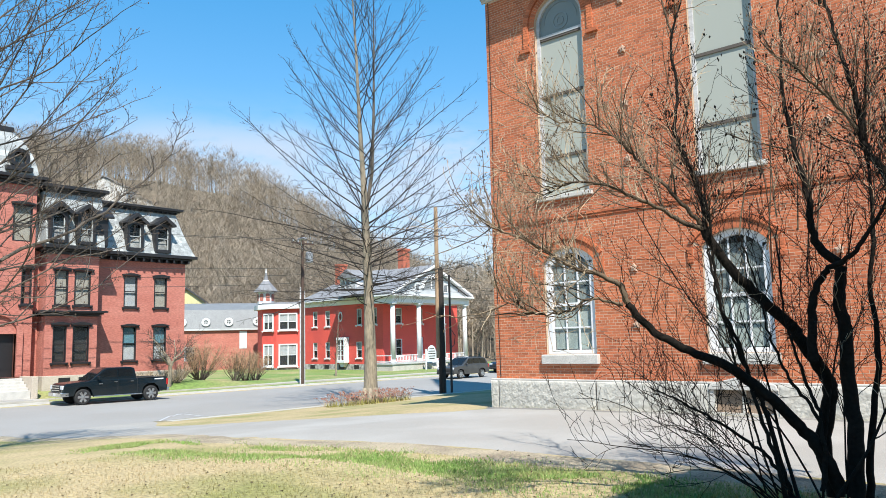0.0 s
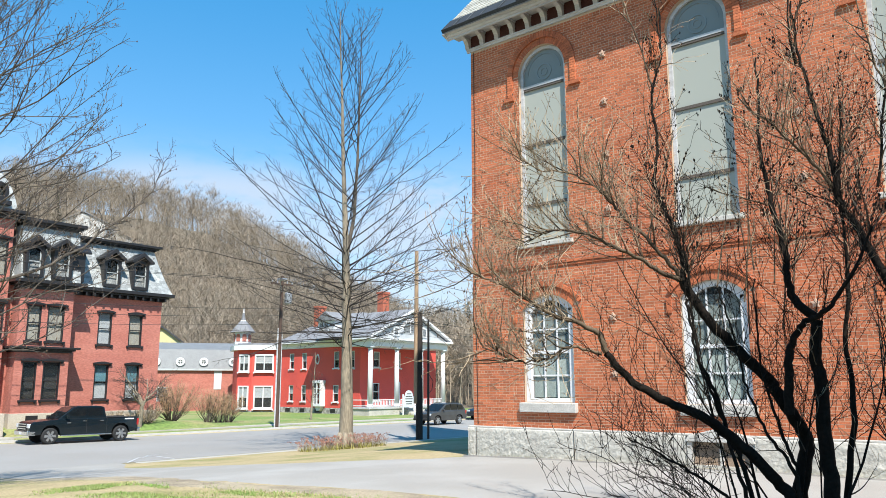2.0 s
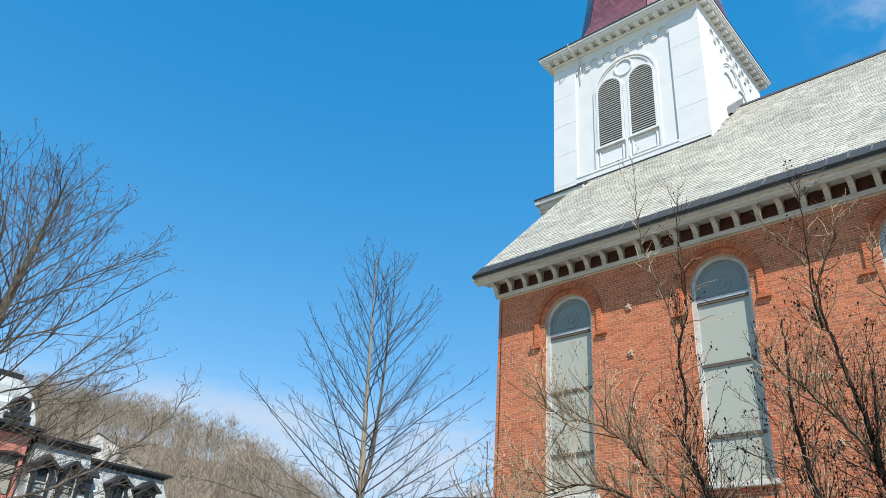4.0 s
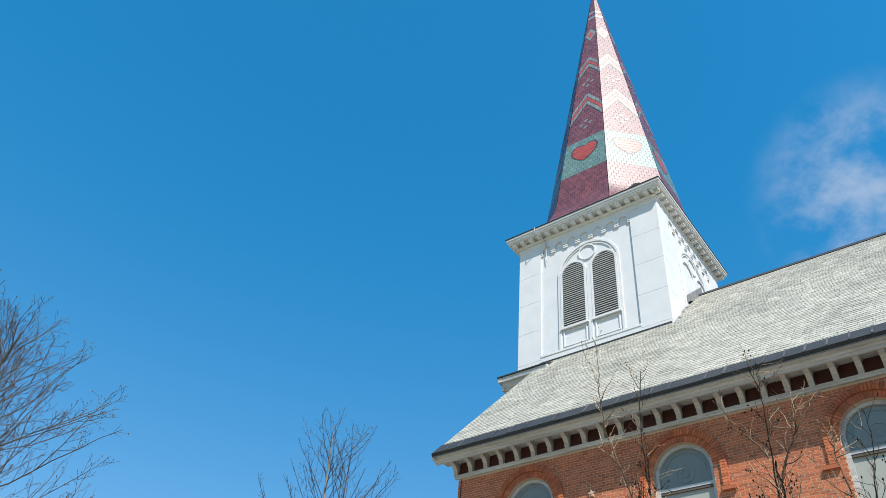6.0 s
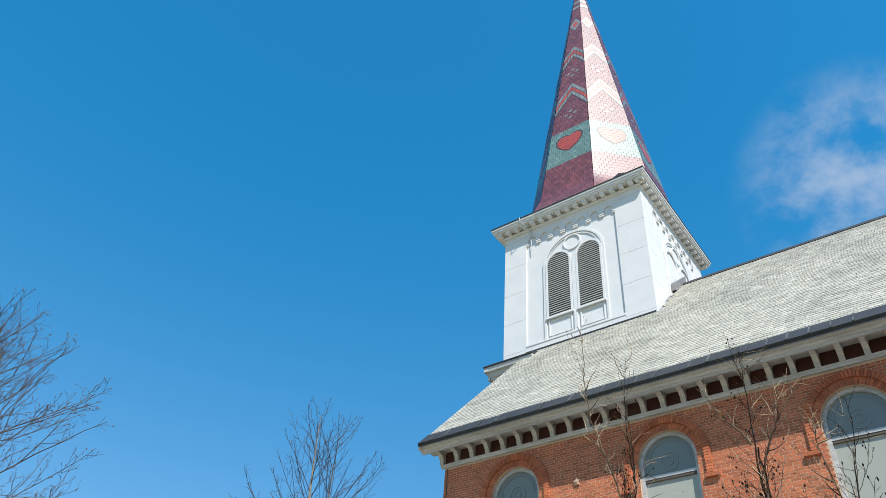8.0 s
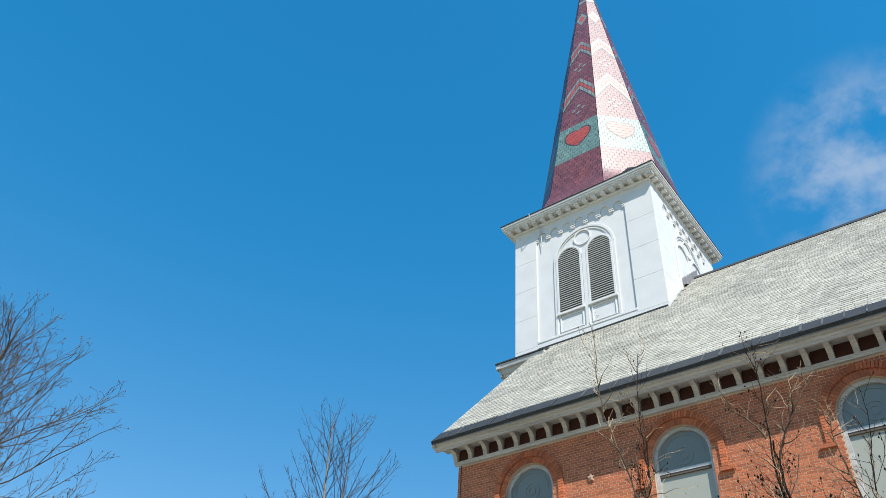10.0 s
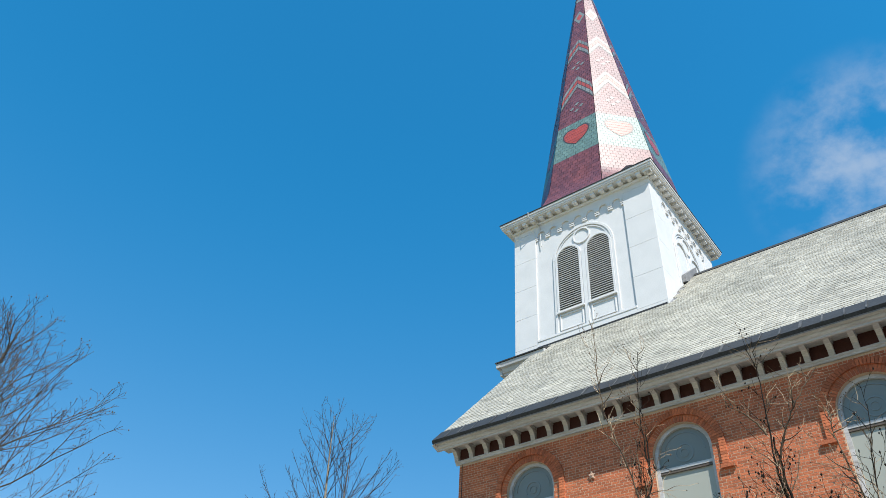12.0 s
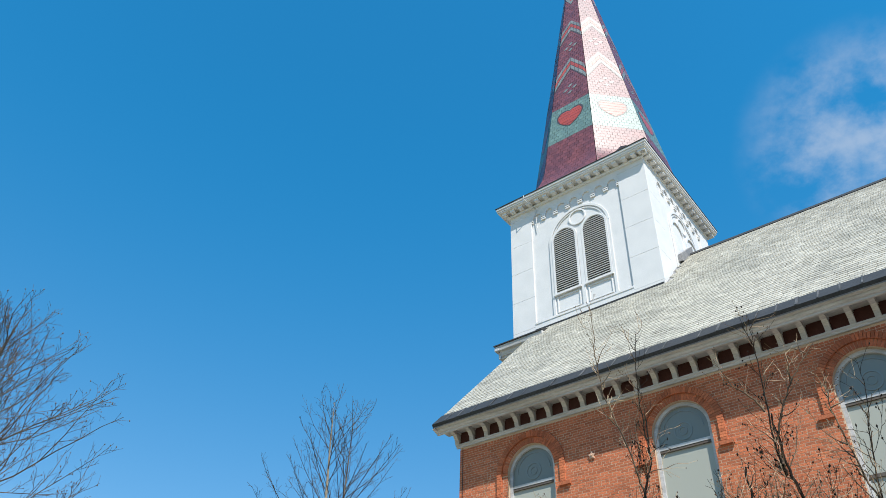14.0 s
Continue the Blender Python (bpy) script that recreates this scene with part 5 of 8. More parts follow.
def red_house():
    """Bright red brick house with a white columned portico and gable."""
    X, Yf = 56.03, 58.5
    h = thing("red_house", pose(X, Yf, 0), "bright red brick house with white columned portico", "house")
    side = pose(0, 0, 0, 0, 0, -90)
    I = Matrix.Identity(4)
    s = Shape()
    up = [(-11.6, -10.8), (-9.4, -8.6), (-4.1, -3.3), (-1.6, -0.9)]
    low = [(-11.6, -10.8), (-9.4, -8.6), (-4.2, -3.3)]
    wall_face(s, -13.2, 0.0, -0.45, 6.0, [(a, b, 3.75, 5.5) for a, b in up] + [(a, b, 0.2, 1.95) for a, b in low] + [(-6.45, -5.55, 0.0, 2.1)], 0.3)
    part("side_wall", s, RED_PAINT, h).matrix_local = side
    for a, b in up:
        house_window(h, side, a, b, 3.75, 5.5, WHITE, sill=WHITE, blind=(0.55, 1, BLIND))
    for a, b in low:
        house_window(h, side, a, b, 0.2, 1.95, WHITE, sill=WHITE, blind=(0.5, 1, BLIND))
    oval = part("oval_window", Shape().ring(-6.75, 4.75, 0.30, 0.42, -0.05, 0.02, 0, 2 * math.pi, 18).ring(-6.75, 4.75, 0, 0.30, -0.03, -0.01, 0, 2 * math.pi, 14, 1), [WHITE, PANE], h)
    oval.matrix_local = side @ Matrix.Translation((-6.75, 0, 4.75)) @ Matrix.Diagonal((0.75, 1, 1.35, 1)) @ Matrix.Translation((6.75, 0, -4.75))
    # white oriel
    ori = part("oriel", Shape().box(-6.65, -5.35, -0.75, -0.002, -0.30, -0.02), WHITE, h, "white bracketed oriel window", bevel=0.02)
    ori.matrix_local = side
    part("oriel_head", Shape().box(-6.65, -5.35, -0.75, -0.002, 2.15, 2.45), WHITE, ori, bevel=0.02)
    part("oriel_bracket", Shape().prism([(-6.5, -0.30), (-5.5, -0.30), (-5.8, -0.75), (-6.2, -0.75)], -0.5, -0.01), WHITE, ori)
    for a, b in ((-6.63, -6.50), (-6.06, -5.94), (-5.50, -5.37)):
        part("post", Shape().box(a, b, -0.72, -0.6, -0.02, 2.15), WHITE, ori)
    for z in (0.5, 1.05, 1.6):
        part("bar", Shape().box(-6.50, -5.50, -0.70, -0.66, z - 0.03, z + 0.03), WHITE, ori)
    part("pane", Shape().box(-6.50, -5.50, -0.66, -0.65, -0.02, 2.15), PANE, ori)
    part("side_panel", Shape().box(-5.45, -5.37, -0.60, -0.02, -0.02, 2.15).box(-6.63, -6.55, -0.60, -0.02, -0.02, 2.15), WHITE, ori)
    part("foundation", Shape().box(-0.05, 12.0, -0.05, 13.2, -1.6, -0.45), RUBBLE, h, "rough grey stone foundation", bevel=0.02)
    for k in range(5):
        part("cellar_window", Shape().box(-0.07, -0.052, 1.2 + 2.5 * k, 2.0 + 2.5 * k, -0.95, -0.55), BLACK_TRIM, h)
    # portico wall and far walls
    p = Shape()
    pw = [(1.9, 2.85), (5.2, 6.1), (8.9, 9.8)]
    wall_face(p, 0.302, 12.0, -0.45, 6.0, [(a, b, 3.8, 5.45) for a, b in pw] + [(a, b, 0.35, 2.15) for a, b in (pw[0], pw[2])] + [(5.1, 6.2, -0.2, 2.3)], 0.3)
    part("front_wall", p, RED_PAINT, h)
    for a, b in pw:
        house_window(h, I, a, b, 3.8, 5.45, WHITE, sill=WHITE, blind=(0.5, 1, BLIND))
    for a, b in (pw[0], pw[2]):
        house_window(h, I, a, b, 0.35, 2.15, WHITE, sill=WHITE)
    part("door", Shape().box(5.1, 6.2, 0.12, 0.18, -0.2, 2.3), WHITE, h, "white front door")
    part("rear_wall", Shape().box(11.7, 11.998, 0.31, 13.2, -0.45, 6.0).box(0.31, 11.69, 12.9, 13.2, -0.45, 6.0), RED_PAINT, h)
    # eaves
    e = Shape()
    for z, out, t in ((6.02, 0.06, 0.40), (6.42, 0.30, 0.12), (6.54, 0.62, 0.18)):
        e.box(-out, 12.0 + out, -out, 13.2, z, z + t)
    part("eave_cornice", e, WHITE, h, "deep white eaves and frieze", bevel=0.02)
    # hipped roof
    r = Shape()
    a, b, c, d = (-0.65, -0.65), (12.65, -0.65), (12.65, 13.6), (-0.65, 13.6)
    q = [(4.5, 4.5), (7.5, 4.5), (7.5, 8.5), (4.5, 8.5)]
    for i, (u, v) in enumerate(zip((a, b, c, d), (b, c, d, a))):
        r.face([(*u, 6.76), (*v, 6.76), (*q[(i + 1) % 4], 10.1), (*q[i], 10.1)])
    r.face([(*k, 10.1) for k in q])
    part("hipped_roof", r, ROOF_GREY, h, "grey shingled hipped roof")
    # portico
    PY, PX0, PX1 = -3.0, -1.5, 10.0
    col = Shape()
    for z0, z1, r0, r1 in ((-0.25, -0.1, 0.36, 0.36), (-0.1, 0.05, 0.31, 0.29), (0.05, 5.5, 0.27, 0.22), (5.5, 5.62, 0.26, 0.29)):
        col.tube([(0, 0, z0), (0, 0, z1)], [r0, r1], 16)
    col.box(-0.34, 0.34, -0.34, 0.34, 5.62, 5.8)
    cm = mesh_of("column", col, WHITE, True)
    for x in (-1.5, 2.33, 6.1, 9.75):
        ob = new("column", cm)
        ob.parent = h
        ob.location = (x, PY, 0)
    ent = Shape()
    for z, out, t in ((5.8, 0.0, 0.5), (6.3, 0.2, 0.15), (6.45, 0.45, 0.2)):
        ent.box(PX0 - 0.35 - out, PX1 + 0.15 + out, PY - 0.35 - out, -0.66, z, z + t)
    part("entablature", ent, WHITE, h, bevel=0.02)
    mid = (PX0 + PX1) / 2
    part("pediment", Shape().prism([(PX0 - 0.3, 6.66), (PX1 + 0.1, 6.66), (mid, 9.5)], PY - 0.25, PY + 0.0), material("grey_pediment", (0.39, 0.406, 0.413), 0.8, 0.1, 1, 14, 0.1), h)
    rk = Shape()
    for sgn in (-1, 1):
        rk.prism([(mid + sgn * 6.35, 6.60), (mid + sgn * 6.35, 6.86), (mid, 9.92), (mid, 9.62)], PY - 0.65, PY - 0.2)
    part("raking_cornice", rk, WHITE, h, bevel=0.015)
    gr = Shape().prism([(PX0 - 0.75, 6.80), (mid, 9.94), (PX1 + 0.6, 6.80), (PX1 + 0.6, 6.72), (mid, 9.8), (PX0 - 0.75, 6.72)], PY - 0.6, 6.0)
    part("gable_roof", gr, ROOF_GREY, h)
    part("fanlight", Shape().ring(mid - 0.2, 7.35, 1.2, 1.5, PY - 0.4, PY - 0.2, 0, math.pi, 18).ring(mid - 0.2, 7.35, 0, 1.2, PY - 0.3, PY - 0.27, 0, math.pi, 12, 1).box(mid - 0.26, mid - 0.14, PY - 0.36, PY - 0.3, 7.35, 8.55), [WHITE, PANE], h, "white arched gable window")
    for x in (mid - 2.4, mid + 2.0):
        part("gable_sidelight", Shape().box(x - 0.4, x + 0.4, PY - 0.36, PY - 0.2, 7.0, 7.95).box(x - 0.26, x + 0.26, PY - 0.38, PY - 0.36, 7.1, 7.8, 1), [WHITE, PANE], h)
    part("porch_deck", Shape().box(PX0 - 0.6, PX1 + 0.4, PY - 0.5, -0.06, -0.42, -0.25), WHITE_OLD, h)
    part("porch_base", Shape().box(PX0 - 0.5, PX1 + 0.3, PY - 0.4, -0.06, -1.6, -0.42), GRANITE, h, "grey stone porch base")
    part("porch_ceiling", Shape().box(PX0 - 0.2, PX1, PY - 0.2, -0.66, 5.92, 5.98), WHITE, h)
    for k in range(5):
        part("porch_step", Shape().box(2.9, 5.5, PY - 0.85 - 0.3 * k, PY - 0.5 - 0.3 * k, -1.6, -0.42 - 0.16 * k), GRANITE, h, bevel=0.01)
    for x0, x1 in ((-1.9, 2.3), (2.9, 9.9)):
        rail = part("railing", Shape().box(x0, x1, PY - 0.05, PY + 0.05, 0.42, 0.50).box(x0, x1, PY - 0.03, PY + 0.03, -0.12, -0.06), WHITE, h, "white porch balustrade")
        n = int((x1 - x0) / 0.22)
        bal = mesh_of("baluster", Shape().box(-0.035, 0.035, -0.025, 0.025, -0.06, 0.42), WHITE)
        for k in range(n):
            ob = new("baluster", bal)
            ob.parent = rail
            ob.location = (x0 + 0.1 + 0.22 * k, PY, 0)
    part("railing", Shape().box(-2.0, -1.9, PY, -0.1, 0.42, 0.5).box(-2.0, -1.9, PY, -0.1, -0.12, -0.06), WHITE, h)
    # dormer and chimneys
    dm = part("roof_dormer", Shape().box(-0.2, 2.8, 3.9, 6.6, 7.1, 8.9), WHITE, h, "white roof dormer", bevel=0.02)
    part("dormer_roof", Shape().prism([(3.6, 8.9), (5.25, 9.9), (6.9, 8.9)], -0.5, 4.0, axis="x"), ROOF_GREY, dm)
    for y in (4.2, 5.0, 5.8):
        part("pane", Shape().box(-0.22, -0.20, y, y + 0.55, 7.5, 8.6), PANE, dm)
    for x, y, zt in ((5.0, 1.75, 12.3), (2.2, 9.3, 11.0)):
        part("chimney", Shape().box(x, x + 1.0, y, y + 0.9, 7.0, zt - 0.25).box(x - 0.08, x + 1.08, y - 0.08, y + 0.98, zt - 0.25, zt), CHIMNEY_BRICK, h, "orange brick chimney", bevel=0.02)
    # angled wing with broad windows, and its cupola
    plan = [(-1.0, 21.0), (-2.6, 17.85), (-2.0, 15.83), (0.1, 13.75), (0.1, 13.21), (8.0, 13.21), (8.0, 21.0)]
    part("wing_foundation", Shape().prism([(x - 0.05 if x < 4 else x, y) for x, y in plan], -1.6, -0.86, axis="z"), RUBBLE, h)
    w = part("angled_wing", Shape().prism(plan, -0.86, 6.0, axis="z"), RED_PAINT, h)
    grow = [(x - (0.45 if x < 4 else -0.2), y - (0.35 if y < 17 else -0.2)) for x, y in plan]
    grow[3], grow[4] = (-0.5, 13.68), (-0.66, 13.62)
    part("wing_eave", Shape().prism(grow, 6.0, 6.55, axis="z"), WHITE, w)
    part("wing_roof", Shape().prism(plan, 6.55, 6.8, axis="z"), ROOF_GREY, w)
    def on_face(p, q, z):
        a = Vector((*p, 0))
        dvec = Vector((*q, 0)) - a
        return a, dvec, math.degrees(math.atan2(dvec.y, dvec.x))
    for p, q, spans in ((plan[1], plan[2], ((0.30, 1.75),)), (plan[2], plan[3], ((0.28, 2.45),))):
        a, dvec, ang = on_face(p, q, 0)
        m = pose(a.x, a.y, 0, 0, 0, ang) @ Matrix.Translation((0, -0.17, 0))
        for x0, x1 in spans:
            for z0, z1 in ((3.50, 5.50), (-0.67, 1.92)):
                w_in = house_window(h, m, x0, x1, z0, z1, WHITE, sill=WHITE, wide_bars=1, casing=0.16)
                part("inner_blind", Shape().box(x0 + 0.16, x1 - 0.16, 0.125, 0.13, z0 + (z1 - z0) * 0.5, z1 - 0.16), BLIND, w_in)
                # room shade as a dark sheet, laid before the solid wall
                part("inner_shade_sheet", Shape().box(x0 + 0.16, x1 - 0.16, 0.132, 0.137, z0 + 0.16, z1 - 0.16), DARK_ROOM, w_in)
    cu = part("cupola", Shape().tube([(-1.6, 18.49, 6.7), (-1.6, 18.49, 8.30)], [1.0, 0.92], 8), WHITE, w, "white octagonal cupola with pointed roof")
    part("cupola_roof", Shape().tube([(-1.6, 18.49, 8.15), (-1.6, 18.49, 8.75), (-1.6, 18.49, 9.4), (-1.6, 18.49, 9.55), (-1.6, 18.49, 10.8)], [1.5, 1.0, 0.45, 0.28, 0.04], 8), ROOF_GREY, cu)
    part("cupola_spike", Shape().tube([(-1.6, 18.49, 9.5), (-1.6, 18.49, 9.62), (-1.6, 18.49, 11.0)], [0.36, 0.22, 0.03], 8), WHITE, cu)
    for k in range(8):
        a = math.pi / 4 * k + math.pi / 8
        m = Matrix.Translation((-1.6, 18.49, 0)) @ pose(0, 0, 0, 0, 0, math.degrees(a) + 90)
        ob = part("cupola_arch", Shape().prism([(-0.24, 7.05), (0.24, 7.05)] + arc(0, 7.7, 0.24, 0, math.pi, 8), -0.965, -0.92), HOUSE_BRICK, cu)
        ob.matrix_local = m
    return h


red_house()


ANNEX_SLATE = material("dull_grey_slate", (0.148, 0.152, 0.156), 0.6, 0.2, 1.2, 12, 0.2, second=(0.187, 0.195, 0.195))


def grey_mansard_building():
    """Long low building with a grey mansard and small round dormers, behind the gardens."""
    ang = math.degrees(math.atan2(81.9 - 87.5, 57.4 - 48.4))
    h = thing("annex_building", pose(47.6, 88.0, 0, 0, 0, ang), "low red brick annex with grey mansard roof", "building")
    part("wall", Shape().box(0, 12.5, 0.3, 9, -1.5, 3.8), HOUSE_BRICK, h)
    part("eave_trim", Shape().box(-0.2, 12.6, 0.0, 9, 3.8, 4.0), WHITE_OLD, h)
    part("mansard", Shape().prism([(0.05, 4.0), (0.9, 6.4), (4.5, 7.4), (9, 7.4), (9, 4.0)], -0.2, 12.6, axis="x"), ANNEX_SLATE, h, "grey slate mansard")
    for x in (1.9, 4.7, 7.44, 10.93):
        d = part("round_dormer", Shape().ring(x, 4.85, 0.26, 0.52, 0.0, 0.6, 0, 2 * math.pi, 16).box(x - 0.04, x + 0.04, 0.06, 0.1, 4.6, 5.1).box(x - 0.26, x + 0.26, 0.06, 0.1, 4.81, 4.89), WHITE, h)
        part("pane", Shape().ring(x, 4.85, 0.0, 0.26, 0.1, 0.12, 0, 2 * math.pi, 12), PANE, d)
    part("doorway", Shape().box(8.75, 9.65, 0.26, 0.299, 1.5, 3.7), BLIND, h)
    part("lower_window", Shape().box(2.2, 3.4, 0.27, 0.299, 0.1, 1.8).box(2.3, 3.3, 0.25, 0.27, 0.2, 1.7, 1), [WHITE_OLD, PANE], h)
    return h


grey_mansard_building()


def yellow_house():
    h = thing("yellow_house", pose(56, 98, 0, 0, 0, -32), "small yellow house with a dark roof", "house")
    part("wall", Shape().prism([(-4, -2), (4, -2), (4, 7.0), (0, 9.9), (-4, 7.0)], 0, 8), material("yellow_clapboard", (0.585, 0.515, 0.25), 0.7, 0.08, 1, 8, 0.05), h)
    part("roof", Shape().prism([(-4.6, 6.8), (0, 10.15), (4.6, 6.8), (4.6, 6.55), (0, 9.9), (-4.6, 6.55)], -0.4, 8.4), material("dark_shingles", (0.0468, 0.0468, 0.0507), 0.8), h)
    return h


yellow_house()


# ---- vehicles ----
CAR_BLACK = material("black_car_paint", (0.00468, 0.00936, 0.0125), 0.16, 0.1, 2, 30, 0, spec=0.5, second=(0.0156, 0.0156, 0.0156), amount=0.3)
CAR_GREY = material("grey_car_paint", (0.085, 0.083, 0.080), 0.25, 0.05, 2, 30, 0, metal=0.5)
CAR_BLUE = material("dark_car_paint", (0.0156, 0.0234, 0.039), 0.2, 0.05, 2, 30, 0)
TYRE = material("tyre_rubber", (0.0156, 0.0156, 0.0156), 0.85, 0.2, 10, 60, 0.1)
CHROME = material("bright_metal", (0.608, 0.608, 0.608), 0.25, 0.05, 4, 40, 0, metal=1.0)
CAR_GLASS = glass("car_glass", (0.00936, 0.0109, 0.0125), 0.03, 0.12)
LAMP_RED = material("red_lamp", (0.351, 0.0156, 0.0156), 0.25, 0.05, 4, 40, 0)
LAMP_CLEAR = material("clear_lamp", (0.484, 0.499, 0.515), 0.15, 0.05, 4, 40, 0)


def loft(shape, profile, half, taper, mat=0):
    """A closed side outline (x, z) drawn across the car; taper(z) narrows it. Rounded towards its edges."""
    k = len(profile)
    cx = sum(p[0] for p in profile) / k
    cz = sum(p[1] for p in profile) / k
    stations = ((-1.0, 0.93), (-0.94, 1.0), (0.94, 1.0), (1.0, 0.93))
    n = len(shape.v)
    for w, sc in stations:
        for x, z in profile:
            zz = cz + (z - cz) * (sc if sc == 1 else 0.97)
            xx = cx + (x - cx) * (sc if sc == 1 else 0.985)
            shape.v.append((xx, w * half * taper(zz), zz))
    for s in range(3):
        for i in range(k):
            j = (i + 1) % k
            shape.f.append((n + s * k + i, n + s * k + j, n + (s + 1) * k + j, n + (s + 1) * k + i))
            shape.m.append(mat)
    shape.f.append(tuple(n + i for i in reversed(range(k))))
    shape.f.append(tuple(n + 3 * k + i for i in range(k)))
    shape.m += [mat] * 2
    return shape


def wheel(car, x, y, r, width, out):
    t = part("wheel", Shape().tube([(x, y - width / 2, r), (x, y - width / 2 + 0.04, r), (x, y + width / 2 - 0.04, r), (x, y + width / 2, r)], [r - 0.05, r, r, r - 0.05], 24), TYRE, car, smooth=False)
    f = y + out * (width / 2 + 0.004)
    rim = Shape().tube([(x, f - out * 0.01, r), (x, f, r)], [r * 0.70, r * 0.68], 20, 1)
    for k in range(6):
        a = math.pi / 3 * k
        d, e = Vector((math.cos(a), 0, math.sin(a))), Vector((-math.sin(a), 0, math.cos(a)))
        c = Vector((x, f + out * 0.012, r))
        q = [c + d * 0.05 + e * 0.05, c + d * r * 0.67 + e * 0.07, c + d * r * 0.67 - e * 0.07, c + d * 0.05 - e * 0.05]
        rim.face([tuple(p) for p in (q if out < 0 else q[::-1])], 0)
    rim.tube([(x, f, r), (x, f + out * 0.03, r)], [0.09, 0.07], 10)
    part("rim", rim, [CHROME, BLACK_TRIM], t)


def pickup_truck(m):
    """Four-door pickup; it drives towards minus x."""
    car = thing("pickup_truck", m, "dusty black four-door pickup truck parked at the kerb", "truck")
    flat = lambda z: 1.0 if z < 1.0 else 1.0 - (z - 1.0) * 0.16
    lower = [(-2.85, 0.50), (-2.90, 0.72), (-2.88, 1.05), (-2.70, 1.17), (-1.45, 1.27), (-1.3, 1.30), (2.80, 1.30), (2.88, 1.22), (2.90, 0.62), (2.55, 0.50), (2.42, 0.52), (2.34, 0.80), (2.10, 0.98), (1.72, 0.98), (1.48, 0.80), (1.40, 0.45), (-1.32, 0.45), (-1.42, 0.80), (-1.66, 0.98), (-2.02, 0.98), (-2.24, 0.80), (-2.34, 0.50)]
    part("body", loft(Shape(), lower, 0.99, flat), CAR_BLACK, car, "dusty black paint", bevel=0.02)
    cab = [(-1.50, 1.26), (-0.72, 1.88), (-0.45, 1.95), (0.75, 1.95), (0.98, 1.88), (1.10, 1.28)]
    part("cab", loft(Shape(), cab, 0.97, flat), CAR_BLACK, car, bevel=0.03)
    for sgn in (-1, 1):
        for quad in (((-1.20, 1.32), (-0.02, 1.32), (-0.02, 1.84), (-0.68, 1.82)), ((0.06, 1.32), (0.92, 1.32), (0.82, 1.82), (0.06, 1.84))):
            part("side_window", Shape().prism([(x, z) for x, z in quad], sgn * 0.80, sgn * 0.905), CAR_GLASS, car)
        part("door_handle", Shape().box(-0.20, -0.02, *sorted((sgn * 0.96, sgn * 1.01)), 1.14, 1.18), CHROME, car)
        part("door_handle", Shape().box(0.72, 0.90, *sorted((sgn * 0.96, sgn * 1.01)), 1.14, 1.18), CHROME, car)
        part("door_seam", Shape().box(0.005, 0.02, *sorted((sgn * 0.97, sgn * 0.996)), 0.5, 1.3).box(1.09, 1.105, *sorted((sgn * 0.97, sgn * 0.996)), 0.5, 1.3), TYRE, car)
        part("wing_mirror", Shape().box(-1.12, -0.98, *sorted((sgn * 0.96, sgn * 1.22)), 1.32, 1.52), CAR_BLACK, car, bevel=0.03)
        part("running_board", Shape().box(-1.30, 1.38, *sorted((sgn * 0.90, sgn * 1.04)), 0.40, 0.46), CHROME, car, bevel=0.01)
        part("headlight", Shape().box(-2.92, -2.50, *sorted((sgn * 0.62, sgn * 0.97)), 0.86, 1.08), LAMP_CLEAR, car, bevel=0.03)
        part("tail_light", Shape().box(2.80, 2.915, *sorted((sgn * 0.80, sgn * 0.985)), 0.86, 1.22), LAMP_RED, car, bevel=0.02)
        for x in (-1.84, 1.91):
            wheel(car, x, sgn * 0.86, 0.425, 0.27, sgn)
    part("underbody", Shape().box(-2.5, 2.55, -0.70, 0.70, 0.46, 0.99), TYRE, car)
    part("windscreen", Shape().prism([(-1.46, 1.31), (-0.76, 1.87), (-0.74, 1.85), (-1.42, 1.29)], -0.78, 0.78), CAR_GLASS, car)
    part("rear_window", Shape().prism([(0.99, 1.84), (1.10, 1.34), (1.11, 1.34), (1.0, 1.84)], -0.7, 0.7), CAR_GLASS, car)
    part("bed_floor", Shape().box(1.16, 2.74, -0.82, 0.82, 1.302, 1.306), TYRE, car)
    for y0, y1 in ((-0.965, -0.86), (0.86, 0.965)):
        part("bed_rail", Shape().box(1.12, 2.85, y0, y1, 1.302, 1.345), TYRE, car, bevel=0.01)
    part("grille", Shape().box(-2.93, -2.86, -0.60, 0.60, 0.74, 1.10).box(-2.945, -2.93, -0.58, 0.58, 0.80, 0.84, 1).box(-2.945, -2.93, -0.58, 0.58, 0.92, 0.96, 1).box(-2.945, -2.93, -0.58, 0.58, 1.04, 1.08, 1), [TYRE, CHROME], car)
    part("front_bumper", Shape().box(-2.99, -2.55, -0.99, 0.99, 0.48, 0.72), CHROME, car, "pale chrome bumper", bevel=0.04)
    part("rear_bumper", Shape().box(2.84, 3.02, -0.95, 0.95, 0.50, 0.70), CHROME, car, bevel=0.03)
    part("number_plate", Shape().box(-3.0, -2.99, -0.16, 0.16, 0.54, 0.66), WHITE, car)
    part("side_badge", Shape().box(-1.02, -0.82, -0.998, -0.985, 1.06, 1.11), CHROME, car)
    part("sticker", Shape().box(2.10, 2.62, -0.992, -0.975, 1.18, 1.25), BLIND, car)
    return car


